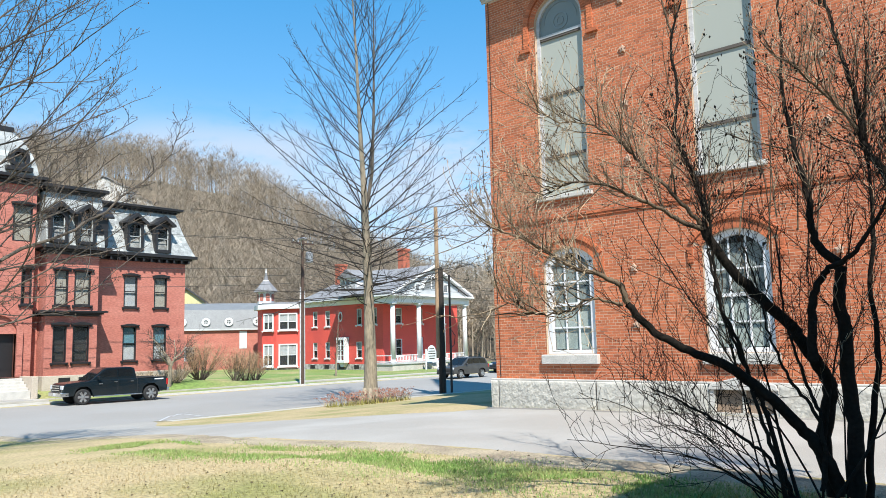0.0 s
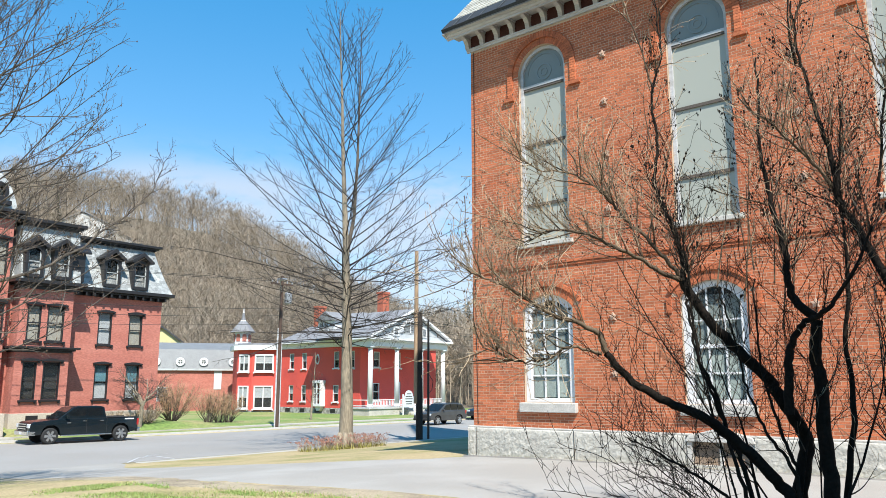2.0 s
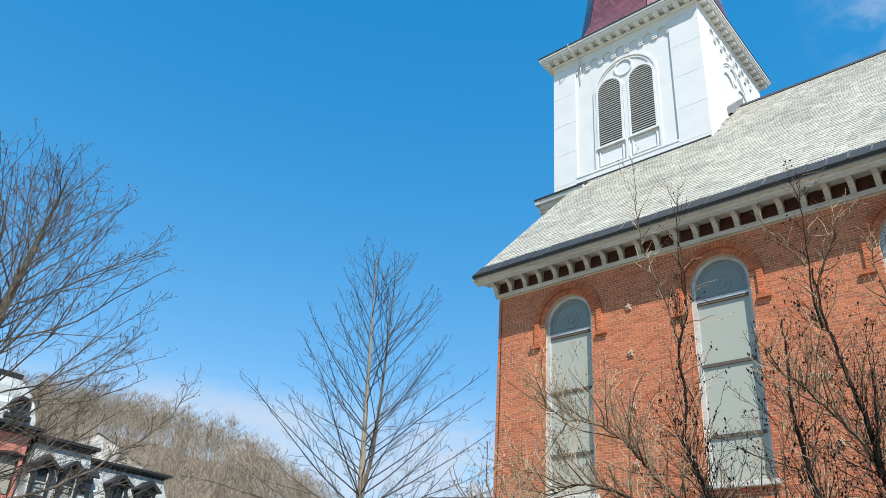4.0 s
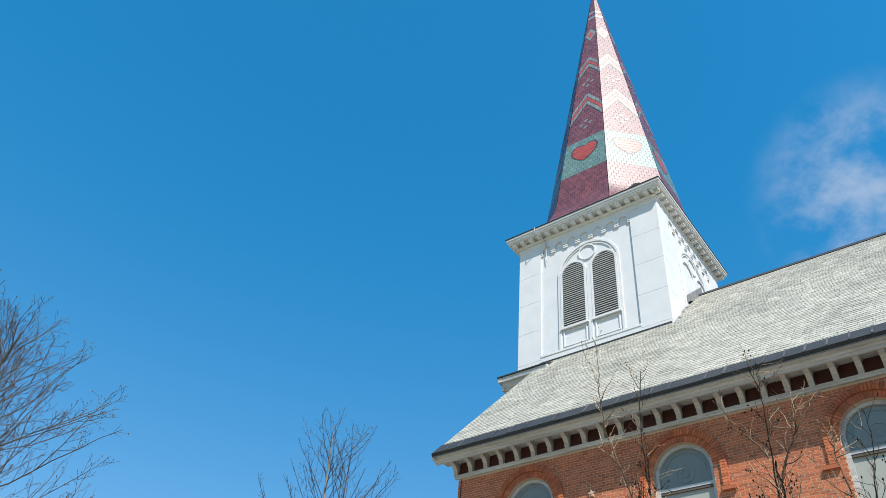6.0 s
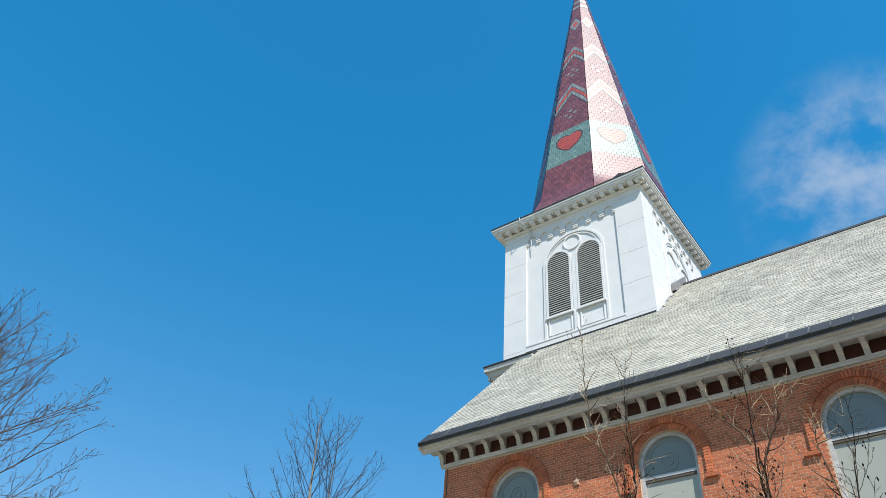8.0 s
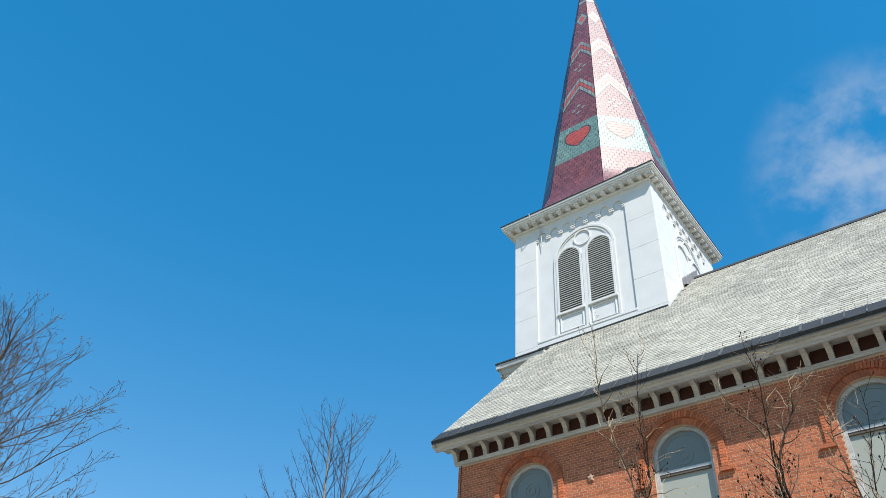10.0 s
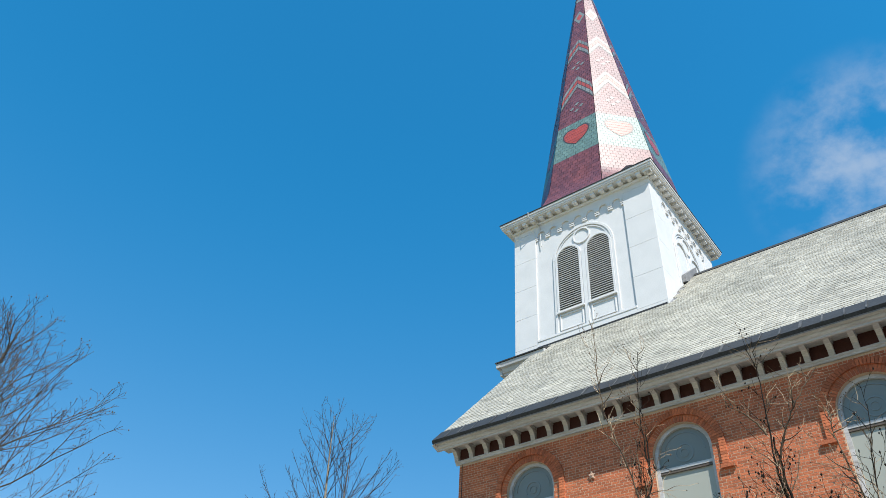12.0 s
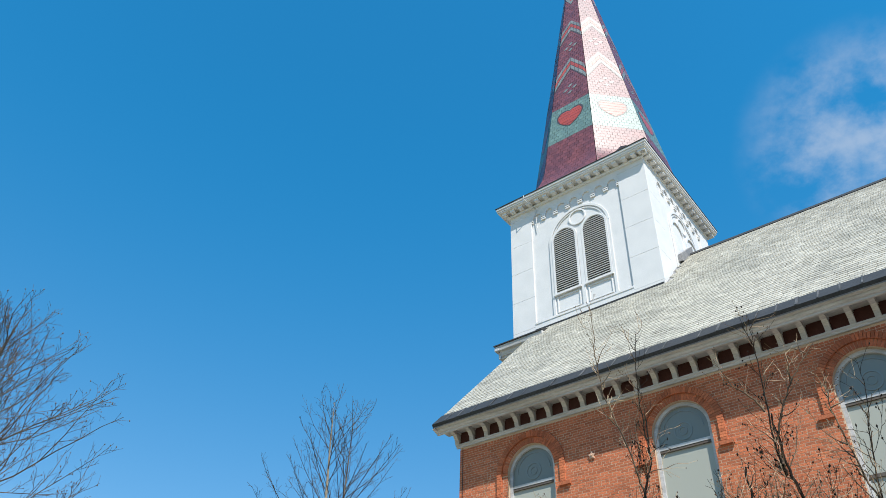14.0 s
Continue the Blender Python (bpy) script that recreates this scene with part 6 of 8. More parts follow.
def suv(m, paint, label):
    """Compact five-door car; it drives towards minus x."""
    car = thing("suv", m, label, "car", "cars parked along the street")
    flat = lambda z: 1.0 if z < 0.95 else 1.0 - (z - 0.95) * 0.22
    lower = [(-2.22, 0.40), (-2.28, 0.62), (-2.20, 0.88), (-1.95, 0.99), (-1.02, 1.06), (2.10, 1.10), (2.26, 0.98), (2.28, 0.55), (2.18, 0.40), (1.78, 0.40), (1.68, 0.66), (1.46, 0.76), (1.20, 0.76), (0.98, 0.66), (0.88, 0.34), (-0.92, 0.34), (-1.02, 0.66), (-1.24, 0.76), (-1.50, 0.76), (-1.72, 0.66), (-1.82, 0.40)]
    part("body", loft(Shape(), lower, 0.91, flat), paint, car, bevel=0.02)
    cab = [(-1.12, 1.03), (-0.30, 1.60), (0.0, 1.68), (1.45, 1.66), (1.85, 1.56), (2.20, 1.06)]
    part("cabin", loft(Shape(), cab, 0.90, flat), paint, car, bevel=0.03)
    for sgn in (-1, 1):
        for quad in (((-0.78, 1.10), (0.18, 1.10), (0.18, 1.58), (-0.22, 1.56)), ((0.25, 1.10), (1.05, 1.10), (1.05, 1.58), (0.25, 1.59)), ((1.12, 1.12), (1.92, 1.14), (1.70, 1.52), (1.12, 1.57))):
            part("side_window", Shape().prism(list(quad), sgn * 0.70, sgn * 0.862), CAR_GLASS, car)
        part("headlight", Shape().box(-2.26, -1.85, *sorted((sgn * 0.55, sgn * 0.88)), 0.74, 0.90), LAMP_CLEAR, car, bevel=0.03)
        part("tail_light", Shape().box(2.08, 2.26, *sorted((sgn * 0.70, sgn * 0.90)), 0.80, 1.08), LAMP_RED, car, bevel=0.02)
        part("wing_mirror", Shape().box(-0.78, -0.64, *sorted((sgn * 0.88, sgn * 1.04)), 1.08, 1.22), paint, car, bevel=0.03)
        part("roof_rail", Shape().box(0.0, 1.5, *sorted((sgn * 0.62, sgn * 0.66)), 1.69, 1.73), TYRE, car)
        for x in (-1.37, 1.33):
            wheel(car, x, sgn * 0.79, 0.345, 0.22, sgn)
    part("windscreen", Shape().prism([(-1.08, 1.07), (-0.34, 1.60), (-0.31, 1.58), (-1.04, 1.05)], -0.68, 0.68), CAR_GLASS, car)
    part("rear_window", Shape().prism([(1.90, 1.52), (2.17, 1.12), (2.20, 1.12), (1.93, 1.53)], -0.62, 0.62), CAR_GLASS, car)
    part("front_bumper", Shape().box(-2.34, -2.1, -0.88, 0.88, 0.36, 0.56), TYRE, car, bevel=0.05)
    part("grille", Shape().box(-2.29, -2.2, -0.5, 0.5, 0.64, 0.78), TYRE, car)
    return car


pickup_truck(pose(20.25, 43.45, ROAD_Z, 0, 0, -4))
suv(pose(48.3, 41.0, ROAD_Z, 0, 0, 0), CAR_GREY, "grey compact suv parked on the shaded street")
suv(pose(58.6, 43.8, ROAD_Z, 0, 0, 0), CAR_BLUE, "dark suv parked behind a grey one")

# ---- street furniture ----
POLE_WOOD = material("creosoted_pole_wood", (0.0741, 0.0452, 0.0328), 0.9, 0.3, 2, 20, 0.3, stretch=(1, 1, 0.15))
POLE_NEW = material("pale_pole_wood", (0.328, 0.226, 0.14), 0.9, 0.2, 2, 20, 0.3, stretch=(1, 1, 0.15))
POLE_DARK = material("tarred_pole_wood", (0.0218, 0.0172, 0.0148), 0.9, 0.4, 2, 20, 0.3, stretch=(1, 1, 0.15), second=(0.0546, 0.039, 0.0312), amount=0.6)
GREY_METAL = material("galvanised_metal", (0.351, 0.359, 0.367), 0.45, 0.1, 4, 30, 0.05, metal=0.7)
WIRE = material("black_wire", (0.0234, 0.0234, 0.0234), 0.6, 0.1, 4, 30, 0)


def left_pole():
    p = thing("utility_pole", pose(35.3, 45.45, -1.35), "dark wooden utility pole with grey transformer", "utility pole")
    part("shaft", Shape().tube([(0, 0, -0.3), (0.05, 0, 5.5), (0.1, 0, 11.2)], [0.17, 0.145, 0.11], 12), POLE_WOOD, p)
    part("cable_guard", Shape().tube([(-0.24, -0.12, 0.1), (-0.20, -0.10, 7.3)], [0.055, 0.055], 8), WHITE_OLD, p, "pale conduit up the pole")
    part("cable_guard", Shape().tube([(0.19, -0.10, 0.1), (0.19, -0.08, 7.0)], [0.035, 0.035], 8), WHITE_OLD, p, "pale conduit up the pole")
    part("cross_arm", Shape().box(-1.0, 1.0, -0.2, -0.1, 10.5, 10.62), POLE_WOOD, p)
    for x in (-0.9, -0.45, 0.45, 0.9):
        part("insulator", Shape().tube([(x, -0.15, 10.62), (x, -0.15, 10.8)], [0.05, 0.035], 8), GREY_METAL, p)
    part("transformer", Shape().tube([(0.42, -0.35, 9.1), (0.42, -0.35, 9.15), (0.42, -0.35, 9.85), (0.42, -0.35, 9.95)], [0.22, 0.27, 0.27, 0.18], 14), GREY_METAL, p, "grey transformer can")
    part("lamp_arm", Shape().tube([(0, -0.1, 10.0), (-0.7, -0.8, 10.6), (-1.0, -1.2, 10.7)], [0.035] * 3, 6), GREY_METAL, p)
    part("lamp_head", Shape().box(-1.25, -0.85, -1.75, -1.1, 10.62, 10.76), GREY_METAL, p, bevel=0.03)
    return p


def right_pole():
    p = thing("utility_pole", pose(32.0, 28.7, -1.2), "utility pole, dark below and pale new wood above", "utility pole")
    part("shaft", Shape().tube([(0, 0, -0.3), (0, 0, 7.0)], [0.20, 0.165], 12), POLE_DARK, p, "tar-black lower pole")
    part("upper_shaft", Shape().tube([(-0.14, 0.12, 2.0), (-0.14, 0.12, 10.5)], [0.14, 0.11], 12), POLE_NEW, p, "pale new pole bolted on")
    q = thing("street_sign_post", pose(32.35, 28.35, -1.18), "slim dark metal post beside the pole", "post")
    part("shaft", Shape().tube([(0, 0, -0.2), (0, 0, 6.6)], [0.07, 0.06], 8), BLACK_TRIM, q)
    part("bracket_arm", Shape().tube([(0, 0, 2.5), (0.3, 0.0, 2.7), (0.4, 0, 3.2), (0.1, 0, 3.5)], [0.02] * 4, 6), BLACK_TRIM, q)
    return p


left_pole()
right_pole()


def wire(a, b, sag, r=0.014, label="black overhead wire across the street"):
    pts = []
    for k in range(25):
        f = k / 24
        pts.append((a[0] + (b[0] - a[0]) * f, a[1] + (b[1] - a[1]) * f, a[2] + (b[2] - a[2]) * f - sag * 4 * f * (1 - f)))
    solid("overhead_wire", Shape().tube(pts, [r] * 25, 5, cap=False), WIRE, label, "wire", "wires between the utility poles")


LT, RT = (35.4, 45.4), (32.0, 28.7)
for z, sag, dx in ((9.5, 0.7, -0.9), (9.5, 0.7, 0.9), (7.4, 0.8, 0.0), (6.9, 0.9, 0.0), (6.3, 0.9, 0.0)):
    wire((LT[0] + dx, LT[1], z), (-12 + dx, 46.6, z - 0.3), sag)
    wire((LT[0] + dx, LT[1], z), (84 + dx, 47.4, z), sag * 0.8)
for z, sag in ((8.6, 0.6), (6.4, 0.7), (5.9, 0.7)):
    wire((RT[0], RT[1], z - 1.0), (LT[0], LT[1], z + 0.3), sag)
    wire((RT[0], RT[1], z - 1.0), (72, 29.4, z - 0.6), sag)


def house_sign():
    p = thing("lawn_sign", pose(58.6, 54.0, -1.0), "white arched signboard on two posts", "sign")
    for x in (-0.85, 0.85):
        part("post", Shape().box(x - 0.06, x + 0.06, -0.06, 0.06, -0.1, 2.0), WHITE, p)
    part("board", Shape().prism([(-0.75, 0.7), (0.75, 0.7), (0.75, 1.8)] + arc(0, 1.8, 0.6, 0, math.pi, 10) + [(-0.75, 1.8)], -0.03, 0.03), BLIND, p, "pale blue-grey board with unreadable lettering")
    for z, w in ((2.0, 0.35), (1.75, 0.5), (1.5, 0.55), (1.25, 0.5), (1.0, 0.4)):
        part("lettering_bar", Shape().box(-w, w, -0.036, -0.031, z, z + 0.09), CAR_GREY, p)
    return p


house_sign()

# kerbs, pavements, paths
part_k = solid("kerb", Shape().box(-60, 180, KERB_FAR, KERB_FAR + 0.16, -1.6, -1.09), STONE_SILL, "pale granite kerb along the far side", "kerb", kind="structure")
for a, b in ((15.2, 18.58), (18.6, 31.5), (31.52, 60.0), (60.02, 140.0)):
    solid("kerb", Shape().box(a, b, KERB_NEAR - 0.95, KERB_NEAR - 0.45, -1.6, -1.075), CONCRETE, "pale granite kerb beside the grass strip", "kerb", kind="structure")
for k in range(80):
    x = -30 + 1.52 * k
    if k == 0:
        slab = mesh_of("paving_slab", Shape().box(0, 1.5, 46.9, 48.4, -1.4, -1.04), CONCRETE)
        pave = thing("pavement", pose(0, 0, 0), "pale concrete pavement in slabs", "pavement", kind="structure")
    ob = new("paving_slab", slab)
    ob.parent = pave
    ob.location = (x, 0, 0)
path = solid("garden_path", Shape().prism([(14.9, 45.2), (17.6, 45.2), (17.5, 47.9), (15.0, 47.9)], -1.3, -0.985, axis="z"), CONCRETE, "concrete path to the porch steps", "path", kind="structure")
solid("door_mat", Shape().box(15.6, 16.9, 45.4, 47.8, -0.984, -0.972), ASPHALT, "dark runner mat on the path", "mat")


def road_mark(pts, width=0.12):
    s = Shape()
    for (x0, y0), (x1, y1) in zip(pts, pts[1:]):
        d = Vector((x1 - x0, y1 - y0)).normalized()
        nrm = Vector((-d.y, d.x)) * width / 2
        s.face([(x0 - nrm.x, y0 - nrm.y, ROAD_Z + 0.006), (x1 - nrm.x, y1 - nrm.y, ROAD_Z + 0.006), (x1 + nrm.x, y1 + nrm.y, ROAD_Z + 0.006), (x0 + nrm.x, y0 + nrm.y, ROAD_Z + 0.006)])
    solid("road_marking", s, WHITE_OLD, "worn white painted arrow on the street", "marking", kind="structure")


road_mark([(15.6, 29.4), (17.3, 31.5), (18.2, 31.95), (18.05, 29.95)], 0.085)
road_mark([(17.3, 31.2), (18.1, 32.2), (19.2, 32.4)], 0.06)


def gutter_sand():
    """Sand and winter grit lying along the near gutter."""
    s = Shape()
    xs = [17.0 + 0.35 * k for k in range(180)]
    for x in xs:
        out = 28.75 + 0.5 * noise.noise((x * 0.25, 2, 0)) + 0.25 * noise.noise((x * 1.3, 5, 0)) + 0.5 * smoothstep(18, 22, x)
        s.v += [(x, KERB_NEAR - 0.05, ROAD_Z + 0.004), (x, max(out, 28.45), ROAD_Z + 0.004)]
    for k in range(len(xs) - 1):
        s.f.append((2 * k, 2 * k + 2, 2 * k + 3, 2 * k + 1))
        s.m.append(0)
    sand = material("gutter_grit", (0.30, 0.26, 0.20), 0.95, 0.3, 0.8, 50, 0.4, second=(0.22, 0.20, 0.165), amount=0.9)
    solid("gutter_sand", s, sand, "tan sand and grit along the gutter", "sand", kind="stuff")


gutter_sand()
road_mark([(26.5, 34.2), (29.5, 34.5)], 0.14)
road_mark([(27.5, 33.9), (29.0, 34.9)], 0.12)

# ---- trees ----
BARK_PALE = material("pale_grey_bark", (0.234, 0.195, 0.14), 0.9, 0.3, 1.5, 16, 0.5, second=(0.148, 0.121, 0.0897), amount=0.8, stretch=(1, 1, 0.25))
TWIG_DARK = material("dark_twig_bark", (0.0312, 0.025, 0.0203), 0.85, 0.25, 3, 30, 0.1)
TWIG_GREY = material("silver_twig_bark", (0.062, 0.050, 0.040), 0.85, 0.25, 2, 30, 0.1, second=(0.0351, 0.0281, 0.0234), amount=1.0)
# SHRUB_BARK is near black: the shade on the low limbs is in its colour
SHRUB_BARK = material("shade_black_shrub_bark", (0.014, 0.0109, 0.00858), 0.95, 0.35, 2.5, 26, 0.6, spec=0.15, second=(0.00702, 0.00624, 0.00468), amount=0.9)
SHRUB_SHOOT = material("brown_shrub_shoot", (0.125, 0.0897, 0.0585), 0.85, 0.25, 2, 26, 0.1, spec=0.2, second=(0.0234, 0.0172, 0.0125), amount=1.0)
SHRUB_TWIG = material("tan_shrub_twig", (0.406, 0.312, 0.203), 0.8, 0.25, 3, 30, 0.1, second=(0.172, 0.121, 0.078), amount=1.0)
LAWN_BARK = material("streaked_grey_bark", (0.10, 0.082, 0.064), 0.85, 0.3, 2, 20, 0.2, second=(0.032, 0.026, 0.021), amount=1.0)
BUD = material("brown_bud", (0.0858, 0.053, 0.0312), 0.8, 0.3, 8, 30, 0)
BUSH_TWIG = material("russet_bush_twig", (0.328, 0.207, 0.121), 0.85, 0.25, 2, 20, 0, second=(0.39, 0.273, 0.164), amount=0.8)
FOREST_WOOD = material("bare_forest_wood", (0.275, 0.222, 0.164), 0.9, 0.2, 0.05, 0.8, 0, second=(0.175, 0.142, 0.105), amount=0.7, per_piece=0.3, island=True)
NEEDLES = material("dark_needles", (0.0429, 0.0663, 0.0234), 0.8, 0.3, 1.0, 8, 0)


def polyline(start, way, length, rng, segs, wander, lift):
    """A crooked line that bends upwards as it grows."""
    p, d = Vector(start), Vector(way).normalized()
    path = [p.copy()]
    for _ in range(segs):
        d = (d + Vector((rng.gauss(0, wander), rng.gauss(0, wander), rng.gauss(0, wander) + lift))).normalized()
        p = p + d * (length / segs)
        path.append(p.copy())
    return path


def along(path, f):
    k = f * (len(path) - 1)
    i = min(int(k), len(path) - 2)
    return path[i].lerp(path[i + 1], k - i), (path[i + 1] - path[i]).normalized()


def side_way(d, angle, rng, up=0.0):
    """A direction that leaves d at that angle, to a random side."""
    a = Vector((rng.gauss(0, 1), rng.gauss(0, 1), rng.gauss(0, 1) + up))
    n = (a - d * a.dot(d))
    n = n.normalized() if n.length > 1e-5 else Vector((1, 0, 0))
    return (d * math.cos(angle) + n * math.sin(angle)).normalized()


def tapered(shape, path, r0, r1, sides):
    n = len(path) - 1
    shape.tube(path, [r0 + (r1 - r0) * (i / n) ** 0.8 for i in range(n + 1)], sides, cap=False)


def twig_out(shape, path, r, rng, spacing, length, level, wander=0.10, lift=0.06, angle=(0.5, 0.9), first=0.2, up=0.3, tips=None, least=0.004):
    """Side shoots along a branch, and shoots on those."""
    total = sum((b - a).length for a, b in zip(path, path[1:]))
    n = max(1, int(total * (1 - first) / spacing))
    for k in range(n):
        f = first + (1 - first) * (k + rng.random()) / n
        p, d = along(path, min(f, 0.995))
        size = length * rng.uniform(0.45, 1.15) * (1.1 - 0.6 * f)
        w = side_way(d, rng.uniform(*angle), rng, up)
        line = polyline(p, w, size, rng, 4 if level > 1 else 3, wander, lift)
        rr = max(least, r * (1 - 0.6 * f) * 0.5)
        tapered(shape, line, rr, max(least * 0.7, rr * 0.35), 4 if level > 1 else 3)
        if level > 1:
            twig_out(shape, line, rr, rng, spacing * 0.42, length * 0.36, level - 1, wander, lift, angle, 0.2, up, tips, least)
        elif tips is not None:
            tips.append(line[-1])


def street_tree():
    """A tall bare tree with a straight twin leader and long ascending limbs."""
    rng = random.Random(21)
    t = thing("street_tree", pose(25.0, 27.0, -1.10), "tall bare street tree with pale trunk", "tree")
    trunk = Shape()
    lead = [Vector((0, 0, -0.2)), Vector((0.02, 0, 2)), Vector((0.0, 0.05, 5)), Vector((-0.08, 0.08, 8)), Vector((-0.2, 0.15, 11)), Vector((-0.32, 0.25, 14)), Vector((-0.40, 0.32, 17)), Vector((-0.5, 0.42, 19.6)), Vector((-0.55, 0.45, 21.7))]
    trunk.tube(lead, [0.36, 0.29, 0.24, 0.18, 0.13, 0.09, 0.06, 0.035, 0.010], 14, cap=False)
    root = Shape()
    for k in range(7):
        a = k * 0.9 + 0.3
        root.tube([(0.25 * math.cos(a), 0.25 * math.sin(a), 0.7), (0.42 * math.cos(a), 0.42 * math.sin(a), 0.15), (0.62 * math.cos(a), 0.62 * math.sin(a), -0.12)], [0.12, 0.13, 0.06], 7)
    part("trunk", trunk, BARK_PALE, t, "pale grey-brown trunk", smooth=True)
    part("root_flare", root, BARK_PALE, t, smooth=True)
    second = [lead[3].lerp(lead[4], 0.3), Vector((0.15, -0.12, 11)), Vector((0.24, -0.2, 14)), Vector((0.27, -0.24, 17.5)), Vector((0.30, -0.26, 20.8))]
    part("second_leader", Shape().tube(second, [0.10, 0.085, 0.065, 0.04, 0.010], 9, cap=False), LAWN_BARK, t, smooth=True)
    twigs = Shape()
    golden = 2.39996
    n = 106
    for k in range(n):
        f = k / (n - 1)
        z = 5.0 + 16.0 * f ** 1.22 + rng.uniform(-0.2, 0.2)
        base = lead if (k % 3 or z < 10) else second
        i = max(j for j in range(len(base) - 1) if base[j].z <= z or j == 0)
        p = base[i].lerp(base[i + 1], min(1, max(0, (z - base[i].z) / (base[i + 1].z - base[i].z))))
        az = golden * k + rng.uniform(-0.35, 0.35)
        lean = radians(95 - 10 * min(3.5, z - 5) - 2.7 * max(0, z - 8.5)) + rng.gauss(0, 0.10)
        length = (6.3 + 1.6 * math.sin(min(1, (z - 5) / 5) * math.pi / 2)) * (1 - 0.80 * max(0, (z - 9.0) / 13)) * rng.uniform(0.70, 1.12)
        r = 0.008 + 0.0037 * length
        way = Vector((math.cos(az) * math.sin(lean), math.sin(az) * math.sin(lean), math.cos(lean)))
        line = polyline(p, way, length, rng, 9, 0.045, 0.022 if z > 7.5 else 0.006)
        limb = Shape()
        tapered(limb, line, r, 0.008, 6)
        if rng.random() < 0.45 and length > 2.5:
            q, d = along(line, rng.uniform(0.25, 0.5))
            fork = polyline(q, side_way(d, rng.uniform(0.35, 0.6), rng, 0.6), length * 0.55, rng, 6, 0.05, 0.035)
            tapered(limb, fork, r * 0.55, 0.008, 5)
            twig_out(twigs, fork, r * 0.6, rng, 0.46, 0.75, 2, wander=0.05, angle=(0.45, 0.85), least=0.0062)
        part("limb", limb, TWIG_DARK, t)
        twig_out(twigs, line, r * 0.7, rng, 0.36, 1.05, 2, wander=0.06, angle=(0.45, 0.9), least=0.0070)
    for k in range(24):
        z = 4.4 + 4.0 * k / 23
        i = max(j for j in range(len(lead) - 1) if lead[j].z <= z)
        p = lead[i].lerp(lead[i + 1], (z - lead[i].z) / (lead[i + 1].z - lead[i].z))
        az, lean = golden * k + 1.1 + rng.uniform(-0.3, 0.3), radians(rng.uniform(74, 98))
        line = polyline(p, (math.cos(az) * math.sin(lean), math.sin(az) * math.sin(lean), math.cos(lean)), rng.uniform(4.6, 7.0), rng, 10, 0.06, 0.004)
        limb = Shape()
        tapered(limb, line, 0.030, 0.006, 6)
        part("limb", limb, TWIG_DARK, t)
        twig_out(twigs, line, 0.018, rng, 0.30, 1.1, 2, wander=0.08, angle=(0.45, 1.0), least=0.0070)
    part("crown", twigs, TWIG_GREY, t, "fine bare twigs", kind="stuff")


street_tree()


def smooth_line(points, steps=5):
    """A curve through a few points."""
    p = [Vector(q) for q in points]
    p = [p[0] * 2 - p[1]] + p + [p[-1] * 2 - p[-2]]
    out = []
    for i in range(1, len(p) - 2):
        for k in range(steps):
            t = k / steps
            a, b, c, d = p[i - 1], p[i], p[i + 1], p[i + 2]
            out.append(0.5 * (2 * b + (c - a) * t + (2 * a - 5 * b + 4 * c - d) * t * t + (3 * b - 3 * c + d - a) * t ** 3))
    out.append(p[-2])
    return out


